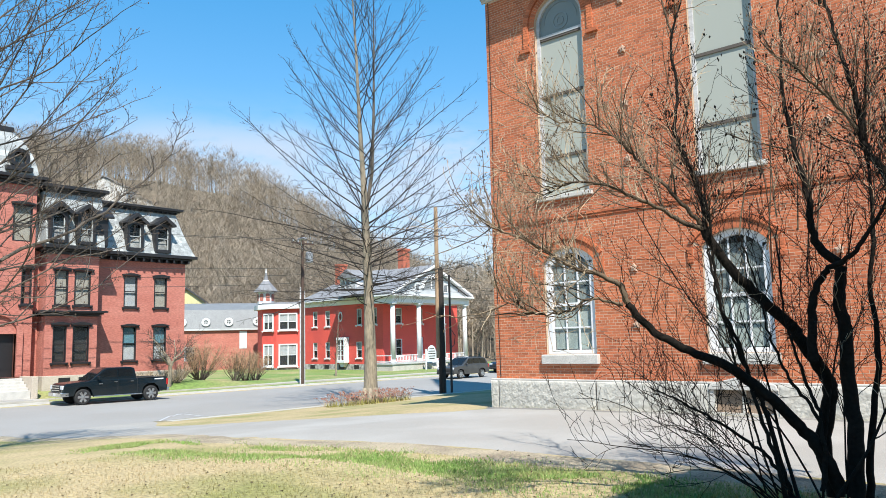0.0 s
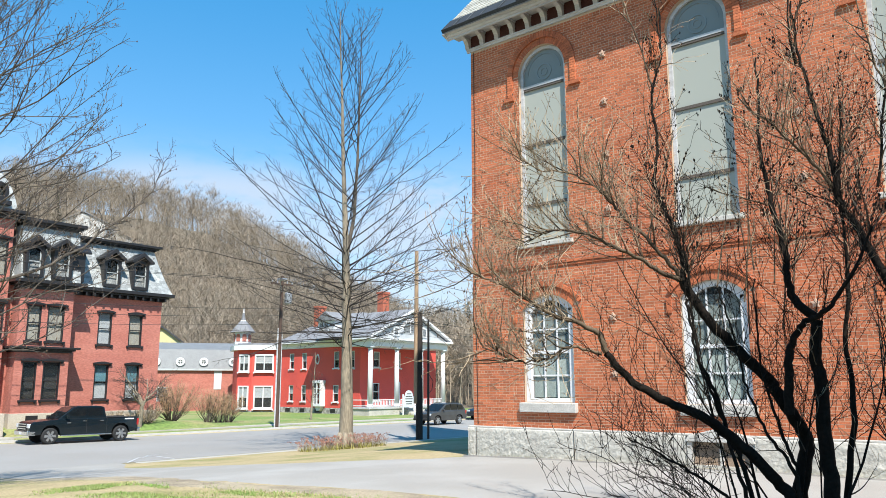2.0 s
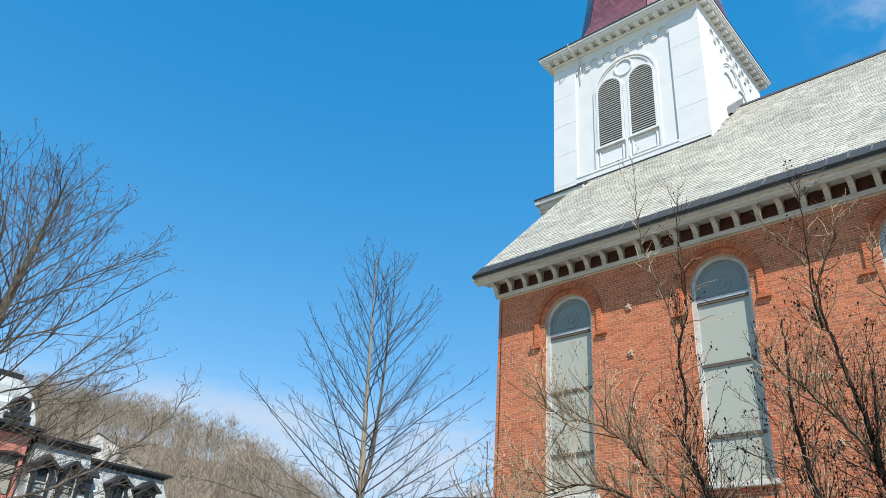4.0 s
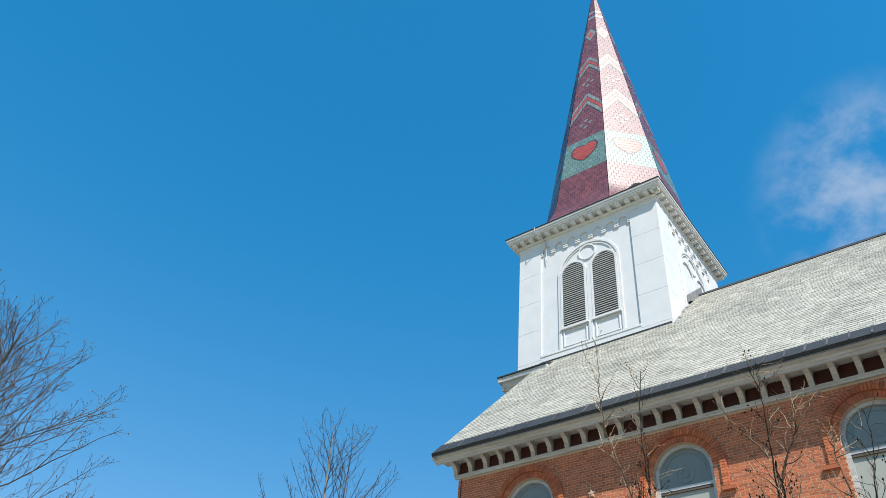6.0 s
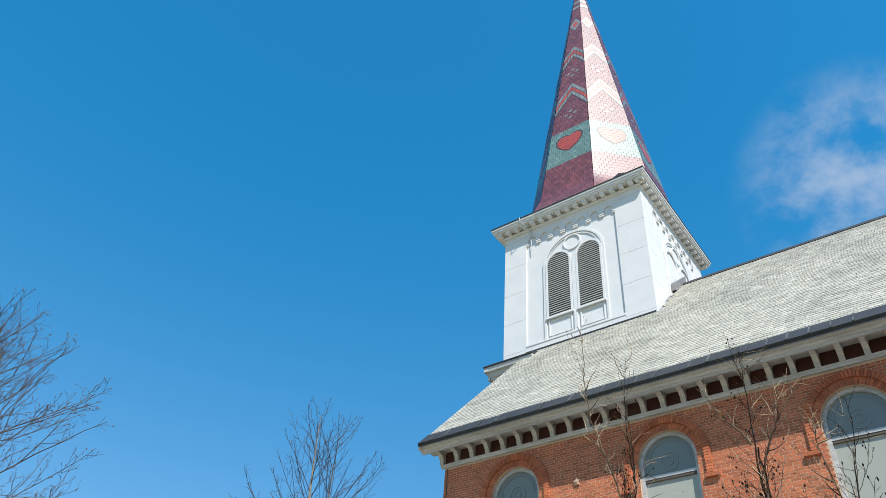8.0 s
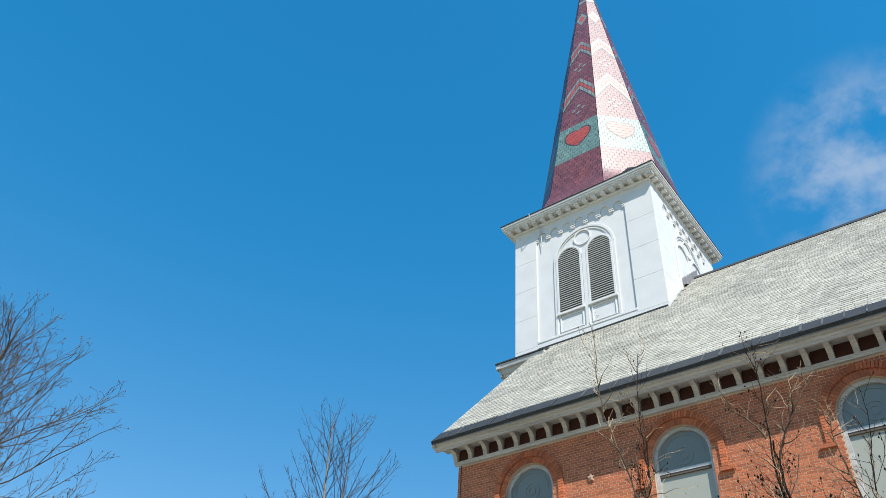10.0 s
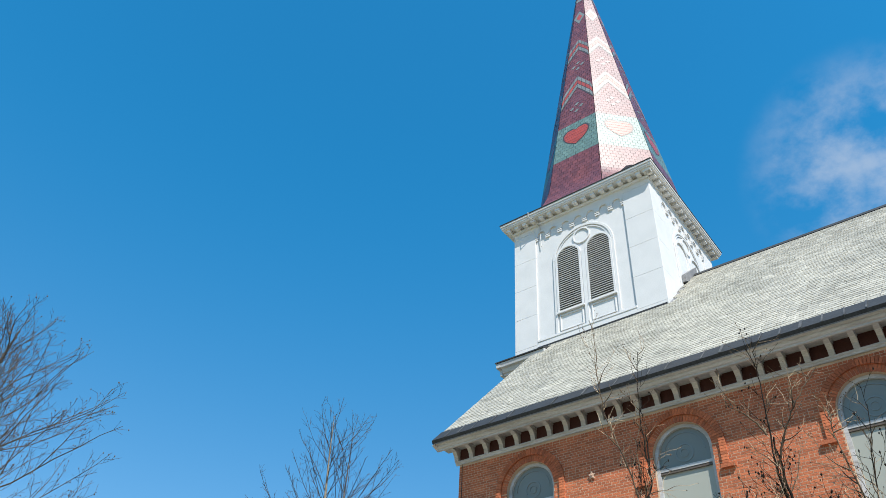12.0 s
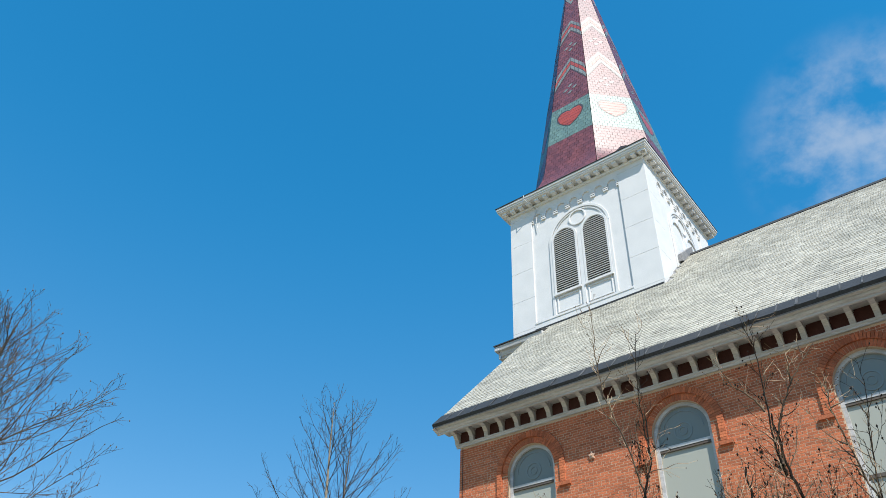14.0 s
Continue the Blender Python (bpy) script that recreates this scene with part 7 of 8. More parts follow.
def lawn_tree():
    """A broad bare tree on the lawn whose branches reach over the view."""
    rng = random.Random(8)
    t = thing("lawn_tree", pose(4.7, 18.8, -0.45), "broad bare lawn tree with silvery branches", "tree")
    lead = [Vector((0, 0, -0.2)), Vector((0.05, 0.02, 1.4)), Vector((0.15, 0.05, 3.0)), Vector((0.35, 0, 5.5)), Vector((0.6, -0.1, 8)), Vector((0.85, -0.15, 10.2)), Vector((1.05, -0.2, 12.4))]
    part("trunk", Shape().tube(lead, [0.34, 0.28, 0.25, 0.18, 0.12, 0.07, 0.014], 12, cap=False), LAWN_BARK, t, smooth=True)
    twigs, tips = Shape(), []
    n = 86
    for k in range(n):
        f = k / (n - 1)
        z = 2.4 + 9.5 * f
        i = max(j for j in range(len(lead) - 1) if lead[j].z <= z or j == 0)
        p = lead[i].lerp(lead[i + 1], (z - lead[i].z) / (lead[i + 1].z - lead[i].z))
        az = 2.39996 * k + rng.uniform(-0.3, 0.3)
        lean = radians(80 - 42 * min(1, (z - 2.4) / 7)) + rng.gauss(0, 0.08)
        length = (5.5 + 1.5 * math.sin(f * math.pi)) * (1 - 0.80 * f ** 1.3) * rng.uniform(0.75, 1.15)
        r = 0.008 + 0.0042 * length
        line = polyline(p, (math.cos(az) * math.sin(lean), math.sin(az) * math.sin(lean), math.cos(lean)), length, rng, 9, 0.10, 0.05)
        limb = Shape()
        tapered(limb, line, r, 0.006, 6)
        for q0 in (rng.uniform(0.2, 0.4), rng.uniform(0.45, 0.65)):
            q, d = along(line, q0)
            fork = polyline(q, side_way(d, rng.uniform(0.4, 0.7), rng, 0.5), length * 0.5, rng, 6, 0.08, 0.04)
            tapered(limb, fork, r * 0.5, 0.005, 5)
            twig_out(twigs, fork, r * 0.6, rng, 0.25, 0.72, 2, 0.12, 0.06, least=0.0045, tips=tips)
        part("limb", limb, LAWN_BARK, t)
        twig_out(twigs, line, r * 0.7, rng, 0.27, 0.9, 2, 0.13, 0.07, least=0.0042, tips=tips)
    # one long low limb that sweeps out over the lawn and turns up at its end
    reach = [Vector((0.15, 0.05, 3.2)), Vector((1.3, -0.35, 4.1)), Vector((2.6, -0.8, 4.9)), Vector((3.6, -1.05, 5.6)), Vector((4.3, -1.3, 6.4)), Vector((4.75, -1.5, 7.2)), Vector((5.0, -1.65, 7.9))]
    limb = Shape()
    reach = [p + Vector((rng.gauss(0, 0.05), rng.gauss(0, 0.05), rng.gauss(0, 0.05))) for p in smooth_line(reach, 3)]
    limb.tube(reach, [0.052 - 0.047 * (i / (len(reach) - 1)) ** 0.8 for i in range(len(reach))], 7, cap=False)
    part("limb", limb, LAWN_BARK, t)
    twig_out(twigs, reach, 0.04, rng, 0.18, 0.9, 2, 0.13, 0.06, first=0.3, least=0.0042, tips=tips)
    part("crown", twigs, TWIG_GREY, t, "fine bare twigs", kind="stuff")
    part("bud", bud_mesh(tips, rng, 0.016, 0.5), BUD, t, kind="stuff")


def bud_mesh(tips, rng, size, share):
    s = Shape()
    for p in tips:
        if rng.random() > share:
            continue
        n = len(s.v)
        a, h = size * rng.uniform(0.6, 1.2), size * rng.uniform(1.2, 2.2)
        s.v += [(p.x + a, p.y, p.z), (p.x, p.y + a, p.z), (p.x - a, p.y, p.z), (p.x, p.y - a, p.z), (p.x, p.y, p.z + h), (p.x, p.y, p.z - h)]
        for i in range(4):
            s.f += [(n + i, n + (i + 1) % 4, n + 4), (n + (i + 1) % 4, n + i, n + 5)]
            s.m += [0, 0]
    return s


lawn_tree()


def big_shrub():
    """An old many-stemmed shrub beside the drive, with arching limbs, upright shoots and buds."""
    rng = random.Random(33)
    t = thing("tall_shrub", pose(0, 0, 0), "old many-stemmed bare shrub with buds beside the drive", "shrub")
    twigs, fine, brush, tips, dark_tips = Shape(), Shape(), Shape(), [], []

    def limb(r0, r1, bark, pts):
        """An arching limb through a few points, with its shoots: tangled and shade-dark low down, fine and tan above.
        """
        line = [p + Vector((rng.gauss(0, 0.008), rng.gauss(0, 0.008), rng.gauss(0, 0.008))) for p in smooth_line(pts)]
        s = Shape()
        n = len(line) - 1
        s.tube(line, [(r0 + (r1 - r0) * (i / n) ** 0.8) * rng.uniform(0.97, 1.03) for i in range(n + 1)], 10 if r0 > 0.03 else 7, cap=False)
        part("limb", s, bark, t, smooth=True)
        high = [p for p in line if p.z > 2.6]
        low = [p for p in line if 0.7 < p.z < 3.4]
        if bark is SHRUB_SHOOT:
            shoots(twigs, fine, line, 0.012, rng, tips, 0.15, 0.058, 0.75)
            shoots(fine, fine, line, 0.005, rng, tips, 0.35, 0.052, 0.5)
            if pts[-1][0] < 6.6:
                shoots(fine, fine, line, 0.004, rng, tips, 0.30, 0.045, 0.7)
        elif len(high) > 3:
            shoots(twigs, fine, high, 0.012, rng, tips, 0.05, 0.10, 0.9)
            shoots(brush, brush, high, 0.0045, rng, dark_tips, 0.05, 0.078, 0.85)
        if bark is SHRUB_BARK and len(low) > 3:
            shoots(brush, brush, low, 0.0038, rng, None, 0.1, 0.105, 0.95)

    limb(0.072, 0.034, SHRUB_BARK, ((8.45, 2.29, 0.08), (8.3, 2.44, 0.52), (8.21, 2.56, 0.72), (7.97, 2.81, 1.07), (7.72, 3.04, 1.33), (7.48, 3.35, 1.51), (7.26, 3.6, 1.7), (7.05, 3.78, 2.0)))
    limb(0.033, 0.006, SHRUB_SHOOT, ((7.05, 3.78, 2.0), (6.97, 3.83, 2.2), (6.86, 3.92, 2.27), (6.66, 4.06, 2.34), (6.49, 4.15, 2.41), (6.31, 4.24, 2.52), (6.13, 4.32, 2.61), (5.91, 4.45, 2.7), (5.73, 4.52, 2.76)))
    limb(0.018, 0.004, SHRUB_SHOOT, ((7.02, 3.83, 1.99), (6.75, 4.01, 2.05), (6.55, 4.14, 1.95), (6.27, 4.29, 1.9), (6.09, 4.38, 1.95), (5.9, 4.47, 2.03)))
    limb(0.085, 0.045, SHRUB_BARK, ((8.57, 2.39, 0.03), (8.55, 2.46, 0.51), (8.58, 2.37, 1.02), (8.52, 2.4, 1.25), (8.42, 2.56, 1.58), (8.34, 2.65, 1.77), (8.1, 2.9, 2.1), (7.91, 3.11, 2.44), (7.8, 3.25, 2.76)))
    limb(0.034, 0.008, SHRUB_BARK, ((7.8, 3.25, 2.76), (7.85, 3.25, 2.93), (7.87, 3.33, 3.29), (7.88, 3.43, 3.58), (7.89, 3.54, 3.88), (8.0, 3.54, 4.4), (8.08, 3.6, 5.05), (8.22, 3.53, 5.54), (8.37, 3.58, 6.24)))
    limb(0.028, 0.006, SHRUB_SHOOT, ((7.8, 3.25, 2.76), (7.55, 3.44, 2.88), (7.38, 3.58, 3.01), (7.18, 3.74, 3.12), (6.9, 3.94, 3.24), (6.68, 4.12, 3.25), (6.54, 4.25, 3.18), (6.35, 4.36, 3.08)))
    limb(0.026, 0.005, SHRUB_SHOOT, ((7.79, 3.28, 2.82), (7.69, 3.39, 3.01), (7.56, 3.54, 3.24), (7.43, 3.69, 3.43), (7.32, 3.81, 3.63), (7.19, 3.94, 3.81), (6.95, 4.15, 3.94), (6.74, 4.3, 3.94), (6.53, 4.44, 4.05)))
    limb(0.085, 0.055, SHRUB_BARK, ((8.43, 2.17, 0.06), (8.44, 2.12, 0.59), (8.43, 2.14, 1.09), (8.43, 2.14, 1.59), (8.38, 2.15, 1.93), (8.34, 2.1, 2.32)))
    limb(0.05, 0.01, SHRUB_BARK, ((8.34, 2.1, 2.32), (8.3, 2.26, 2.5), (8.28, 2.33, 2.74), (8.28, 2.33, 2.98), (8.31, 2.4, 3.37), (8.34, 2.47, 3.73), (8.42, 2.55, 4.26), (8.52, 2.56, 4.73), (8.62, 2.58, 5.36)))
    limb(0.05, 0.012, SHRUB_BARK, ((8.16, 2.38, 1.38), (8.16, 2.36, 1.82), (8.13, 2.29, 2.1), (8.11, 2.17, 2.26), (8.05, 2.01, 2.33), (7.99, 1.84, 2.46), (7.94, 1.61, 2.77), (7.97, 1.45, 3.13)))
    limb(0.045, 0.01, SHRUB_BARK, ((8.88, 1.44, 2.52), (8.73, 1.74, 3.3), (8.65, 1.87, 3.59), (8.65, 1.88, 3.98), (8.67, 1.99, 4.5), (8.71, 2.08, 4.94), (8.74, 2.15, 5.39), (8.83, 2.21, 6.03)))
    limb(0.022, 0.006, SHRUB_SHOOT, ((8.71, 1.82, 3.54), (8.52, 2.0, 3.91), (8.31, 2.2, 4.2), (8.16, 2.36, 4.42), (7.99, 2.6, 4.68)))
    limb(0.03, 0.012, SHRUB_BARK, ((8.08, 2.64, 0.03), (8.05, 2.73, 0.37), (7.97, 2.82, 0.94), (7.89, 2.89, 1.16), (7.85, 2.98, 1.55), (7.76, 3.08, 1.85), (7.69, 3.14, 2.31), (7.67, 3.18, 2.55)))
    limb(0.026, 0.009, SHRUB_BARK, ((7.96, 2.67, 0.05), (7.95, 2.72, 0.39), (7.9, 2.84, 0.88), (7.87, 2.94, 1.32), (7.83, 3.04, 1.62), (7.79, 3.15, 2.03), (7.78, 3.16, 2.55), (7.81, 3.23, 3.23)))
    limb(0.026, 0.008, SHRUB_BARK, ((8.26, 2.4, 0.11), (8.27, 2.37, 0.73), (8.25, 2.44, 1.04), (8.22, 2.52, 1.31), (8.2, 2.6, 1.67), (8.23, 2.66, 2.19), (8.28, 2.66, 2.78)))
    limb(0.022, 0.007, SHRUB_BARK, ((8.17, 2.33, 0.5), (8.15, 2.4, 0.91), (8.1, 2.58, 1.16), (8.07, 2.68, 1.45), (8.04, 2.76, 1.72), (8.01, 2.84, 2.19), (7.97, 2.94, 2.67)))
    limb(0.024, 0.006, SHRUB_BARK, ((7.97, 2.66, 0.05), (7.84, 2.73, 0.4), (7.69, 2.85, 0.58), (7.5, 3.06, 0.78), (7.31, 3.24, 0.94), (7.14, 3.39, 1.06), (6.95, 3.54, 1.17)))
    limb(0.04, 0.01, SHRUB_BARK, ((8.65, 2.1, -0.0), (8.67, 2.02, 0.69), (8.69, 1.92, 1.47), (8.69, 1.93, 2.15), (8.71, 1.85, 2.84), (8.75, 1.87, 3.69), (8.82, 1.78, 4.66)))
    limb(0.01, 0.004, SHRUB_BARK, ((8.22, 3.53, 5.54), (8.26, 3.57, 5.98), (8.3, 3.6, 6.54), (8.37, 3.56, 7.43)))
    limb(0.012, 0.004, SHRUB_SHOOT, ((8.08, 3.6, 5.05), (8.0, 3.66, 5.51), (7.86, 3.85, 6.27), (7.83, 3.91, 6.91), (7.83, 3.91, 7.54)))
    limb(0.016, 0.004, SHRUB_BARK, ((8.73, 2.19, 5.22), (8.72, 2.21, 5.65), (8.78, 2.21, 6.58), (8.83, 2.19, 7.22)))
    limb(0.014, 0.004, SHRUB_SHOOT, ((8.72, 2.21, 5.61), (8.72, 2.0, 6.07), (8.72, 1.77, 6.41), (8.77, 1.52, 6.72)))
    limb(0.014, 0.004, SHRUB_SHOOT, ((8.72, 2.24, 6.02), (8.63, 2.38, 6.25), (8.51, 2.6, 6.42)))
    limb(0.016, 0.004, SHRUB_BARK, ((8.87, 1.52, 3.72), (8.89, 1.37, 4.76), (8.91, 1.27, 5.47), (8.98, 1.14, 6.22)))
    limb(0.012, 0.004, SHRUB_SHOOT, ((8.89, 1.37, 4.76), (8.83, 1.48, 5.36), (8.77, 1.54, 5.87), (8.77, 1.51, 6.15)))
    # slim stems from the ground
    for k in range(7):
        a = rng.uniform(0, 6.28)
        base = Vector((8.45 + 0.55 * math.cos(a) * rng.random(), 2.35 + 0.75 * math.sin(a) * rng.random(), -0.1))
        way = Vector((rng.gauss(-0.12, 0.22), rng.gauss(0.05, 0.30), 1.0))
        line = polyline(base, way, rng.uniform(2.0, 3.8), rng, 10, 0.06, 0.03)
        s = Shape()
        tapered(s, line, rng.uniform(0.010, 0.024), 0.005, 6)
        part("stem", s, SHRUB_BARK, t)
        shoots(twigs, fine, line, 0.010, rng, tips, 0.30, 0.30, 0.7)
    # a thicket on the shaded side, the shade put into its near-black bark
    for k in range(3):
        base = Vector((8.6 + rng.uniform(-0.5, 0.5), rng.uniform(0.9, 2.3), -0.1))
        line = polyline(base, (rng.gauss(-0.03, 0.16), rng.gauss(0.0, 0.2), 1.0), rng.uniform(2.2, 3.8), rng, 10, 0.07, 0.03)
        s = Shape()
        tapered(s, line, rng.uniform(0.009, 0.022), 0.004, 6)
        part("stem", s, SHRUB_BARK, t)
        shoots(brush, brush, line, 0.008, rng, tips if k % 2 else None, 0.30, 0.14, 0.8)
    # tall straight suckers
    for k in range(7):
        p = Vector((rng.uniform(7.7, 8.9), rng.uniform(2.2, 3.7), rng.uniform(2.2, 3.0)))
        line = polyline(p, (rng.gauss(0, 0.1), rng.gauss(0, 0.1), 1), rng.uniform(1.0, 1.9), rng, 7, 0.04, 0.05)
        tapered(twigs, line, 0.010, 0.003, 5)
        shoots(fine, fine, line, 0.005, rng, tips, 0.25, 0.22, 0.35)
    # low drooping brush on the drive side
    for k in range(11):
        base = Vector((8.0 + rng.uniform(-0.15, 0.2), 2.66 + rng.uniform(-0.25, 0.2), -0.08))
        line = polyline(base, (-0.50 + rng.gauss(0, 0.16), 0.55 + rng.gauss(0, 0.16), rng.uniform(0.7, 1.3)), rng.uniform(1.4, 2.3), rng, 10, 0.07, -0.075)
        s = Shape()
        tapered(s, line, 0.010, 0.003, 5)
        part("stem", s, SHRUB_BARK, t)
        shoots(brush, brush, line, 0.003, rng, None, 0.35, 0.13, 0.6)
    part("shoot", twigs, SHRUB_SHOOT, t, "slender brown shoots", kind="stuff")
    part("brush", brush, SHRUB_BARK, t, "drooping twigs coloured dark for the shade", kind="stuff")
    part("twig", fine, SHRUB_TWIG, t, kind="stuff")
    part("bud", bud_mesh(tips, rng, 0.0075, 0.75), BUD, t, "clusters of brown buds", kind="stuff")
    part("seed_head", bud_mesh(dark_tips, rng, 0.012, 0.6), SHRUB_BARK, t, "dark dried seed clusters", kind="stuff")


def shoots(thick, fine, line, r, rng, tips, first, spacing, length):
    total = sum((b - a).length for a, b in zip(line, line[1:]))
    n = max(2, int(total * (1 - first) / spacing))
    for k in range(n):
        f = first + (1 - first) * (k + rng.random()) / n
        p, d = along(line, min(f, 0.99))
        w = side_way(d, rng.uniform(0.5, 1.0), rng, 0.7)
        size = length * rng.uniform(0.4, 1.2)
        if p.z > 4.4:
            if rng.random() < (0.3 if p.z < 5.4 else 0.65):
                continue
            size *= 0.6 if p.z < 5.4 else 0.4
        s1 = polyline(p, w, size, rng, 7, 0.13, 0.07)
        rr = max(0.0028, min(0.008, r * (1.1 - 0.6 * f)))
        tapered(thick, s1, rr, 0.0026, 4)
        m = max(2, int(size / 0.13))
        for j in range(m):
            g = 0.15 + 0.85 * (j + rng.random()) / m
            q, e = along(s1, min(g, 0.99))
            tw = polyline(q, side_way(e, rng.uniform(0.4, 0.9), rng, 0.4), rng.uniform(0.10, 0.38), rng, 4, 0.16, 0.06)
            tapered(fine, tw, 0.0032, 0.0021, 3)
            if tips is not None and q.z > 1.8:
                tips.append(tw[-1])
                if rng.random() < 0.30:
                    for _ in range(4):
                        tips.append(tw[-1] + Vector((rng.gauss(0, 0.03), rng.gauss(0, 0.03), rng.gauss(0, 0.03))))
            if rng.random() < 0.5:
                q2, e2 = along(tw, rng.uniform(0.3, 0.8))
                t2 = polyline(q2, side_way(e2, 0.7, rng, 0.3), rng.uniform(0.06, 0.18), rng, 2, 0.1, 0.03)
                tapered(fine, t2, 0.0027, 0.0019, 3)


big_shrub()


def hedge_bush(x, y, z, radius, height, stems, seed, mat, label):
    """A twiggy bare bush: many stems that fan out from its foot."""
    rng = random.Random(seed)
    t = thing("garden_bush", pose(x, y, z), label, "bush", "bare bushes by the houses")
    wood, fine = Shape(), Shape()
    for k in range(stems):
        a = rng.uniform(0, 6.28)
        lean = rng.uniform(0.05, 1.0)
        way = Vector((math.cos(a) * lean * radius / height * 2.6, math.sin(a) * lean * radius / height * 2.6, 1))
        line = polyline((math.cos(a) * 0.22 * rng.random(), math.sin(a) * 0.22 * rng.random(), -0.1), way, height * rng.uniform(0.75, 1.02), rng, 6, 0.13, 0.09)
        tapered(wood, line, 0.026, 0.006, 4)
        for j in range(19):
            q, e = along(line, 0.34 + 0.65 * (j + rng.random()) / 19)
            tw = polyline(q, side_way(e, rng.uniform(0.5, 1.35), rng, 0.15), height * rng.uniform(0.08, 0.22), rng, 3, 0.14, 0.03)
            tapered(fine, tw, 0.011, 0.004, 3)
    part("stem", wood, LAWN_BARK, t, "dark lower stems", kind="stuff")
    part("twig", fine, mat, t, kind="stuff")


hedge_bush(31.2, 52.4, -0.72, 1.75, 3.1, 80, 1, BUSH_TWIG, "large round russet bare bush on the lawn")
hedge_bush(34.4, 52.6, -0.94, 0.85, 2.7, 34, 2, BUSH_TWIG, "narrow russet bare bush on the lawn")
hedge_bush(35.6, 53.0, -1.02, 1.05, 2.7, 38, 3, BUSH_TWIG, "russet bare bush on the lawn")
hedge_bush(36.8, 53.4, -1.05, 0.85, 2.4, 32, 8, BUSH_TWIG, "russet bare bush near the red house")
hedge_bush(28.2, 50.4, -0.62, 0.95, 1.5, 60, 4, SHRUB_TWIG, "tangled bare bush by the brick corner")
hedge_bush(27.2, 49.1, -0.70, 0.8, 1.2, 40, 5, SHRUB_TWIG, "low bare bush under a window")
hedge_bush(25.4, 49.1, -0.70, 0.8, 1.1, 40, 6, SHRUB_TWIG, "low bare bush under a window")
hedge_bush(23.3, 49.1, -0.70, 0.7, 1.1, 34, 7, SHRUB_TWIG, "low bare bush beside the bay")


def small_tree(x, y, z, height, seed, label, mat=None, spread=0.6):
    rng = random.Random(seed)
    t = thing("small_tree", pose(x, y, z), label, "tree", "small bare trees across the street")
    lead = polyline((0, 0, -0.2), (0.03, 0.0, 1), height, rng, 8, 0.04, 0.05)
    s = Shape()
    tapered(s, lead, 0.035 + height * 0.012, 0.012, 7)
    part("trunk", s, mat or BARK_PALE, t)
    twigs = Shape()
    for k in range(int(height * 4)):
        f = 0.25 + 0.72 * k / (height * 4)
        p, d = along(lead, f)
        line = polyline(p, side_way(d, rng.uniform(0.6, 1.0), rng, 0.2), height * spread * 0.6 * (1.15 - f), rng, 6, 0.09, 0.06)
        tapered(twigs, line, 0.012 + height * 0.003 * (1 - f), 0.006, 4)
        twig_out(twigs, line, 0.012, rng, 0.35, 0.7, 2, least=0.007)
    part("crown", twigs, mat or TWIG_GREY, t, "bare twigs", kind="stuff")


def gnarled_tree(x, y, z):
    """A crooked ornamental tree: a stout pale trunk that forks low into bent limbs."""
    rng = random.Random(41)
    t = thing("small_tree", pose(x, y, z), "crooked bare ornamental tree with a pale trunk by the brick house", "tree", "small bare trees across the street")
    s, twigs = Shape(), Shape()
    trunk = polyline((0, 0, -0.2), (0.02, 0, 1), 1.9, rng, 5, 0.04, 0.0)
    tapered(s, trunk, 0.16, 0.12, 8)
    for way, length in (((-0.55, 0.2, 1), 2.4), ((0.25, -0.2, 1), 2.9), ((0.75, 0.3, 1), 2.3), ((-0.15, 0.5, 1), 2.7), ((-0.9, -0.2, 0.8), 1.8), ((1.0, -0.3, 0.7), 1.9)):
        bough = polyline(Vector(trunk[-1]) - Vector((0, 0, rng.uniform(0, 0.5))), Vector(way), length, rng, 8, 0.16, 0.03)
        tapered(s, bough, 0.075, 0.018, 6)
        for k in range(20):
            p, d = along(bough, 0.15 + 0.84 * k / 20)
            line = polyline(p, side_way(d, rng.uniform(0.6, 1.1), rng, 0.1), rng.uniform(0.5, 1.1), rng, 5, 0.17, 0.02)
            tapered(twigs, line, 0.016, 0.006, 4)
            twig_out(twigs, line, 0.010, rng, 0.25, 0.6, 2, least=0.006)
    part("trunk", s, BARK_PALE, t)
    part("crown", twigs, TWIG_GREY, t, "bare twigs", kind="stuff")


gnarled_tree(26.4, 48.2, -0.85)
small_tree(44.5, 52.5, -1.05, 6.0, 42, "bare young tree before the red house")
small_tree(65.5, 53.0, -1.05, 6.5, 43, "bare tree beside the white portico")
small_tree(70.0, 60.0, -1.05, 9.0, 44, "bare tree behind the portico")
small_tree(38.5, 83.0, -1.0, 8.0, 45, "bare tree behind the gardens")


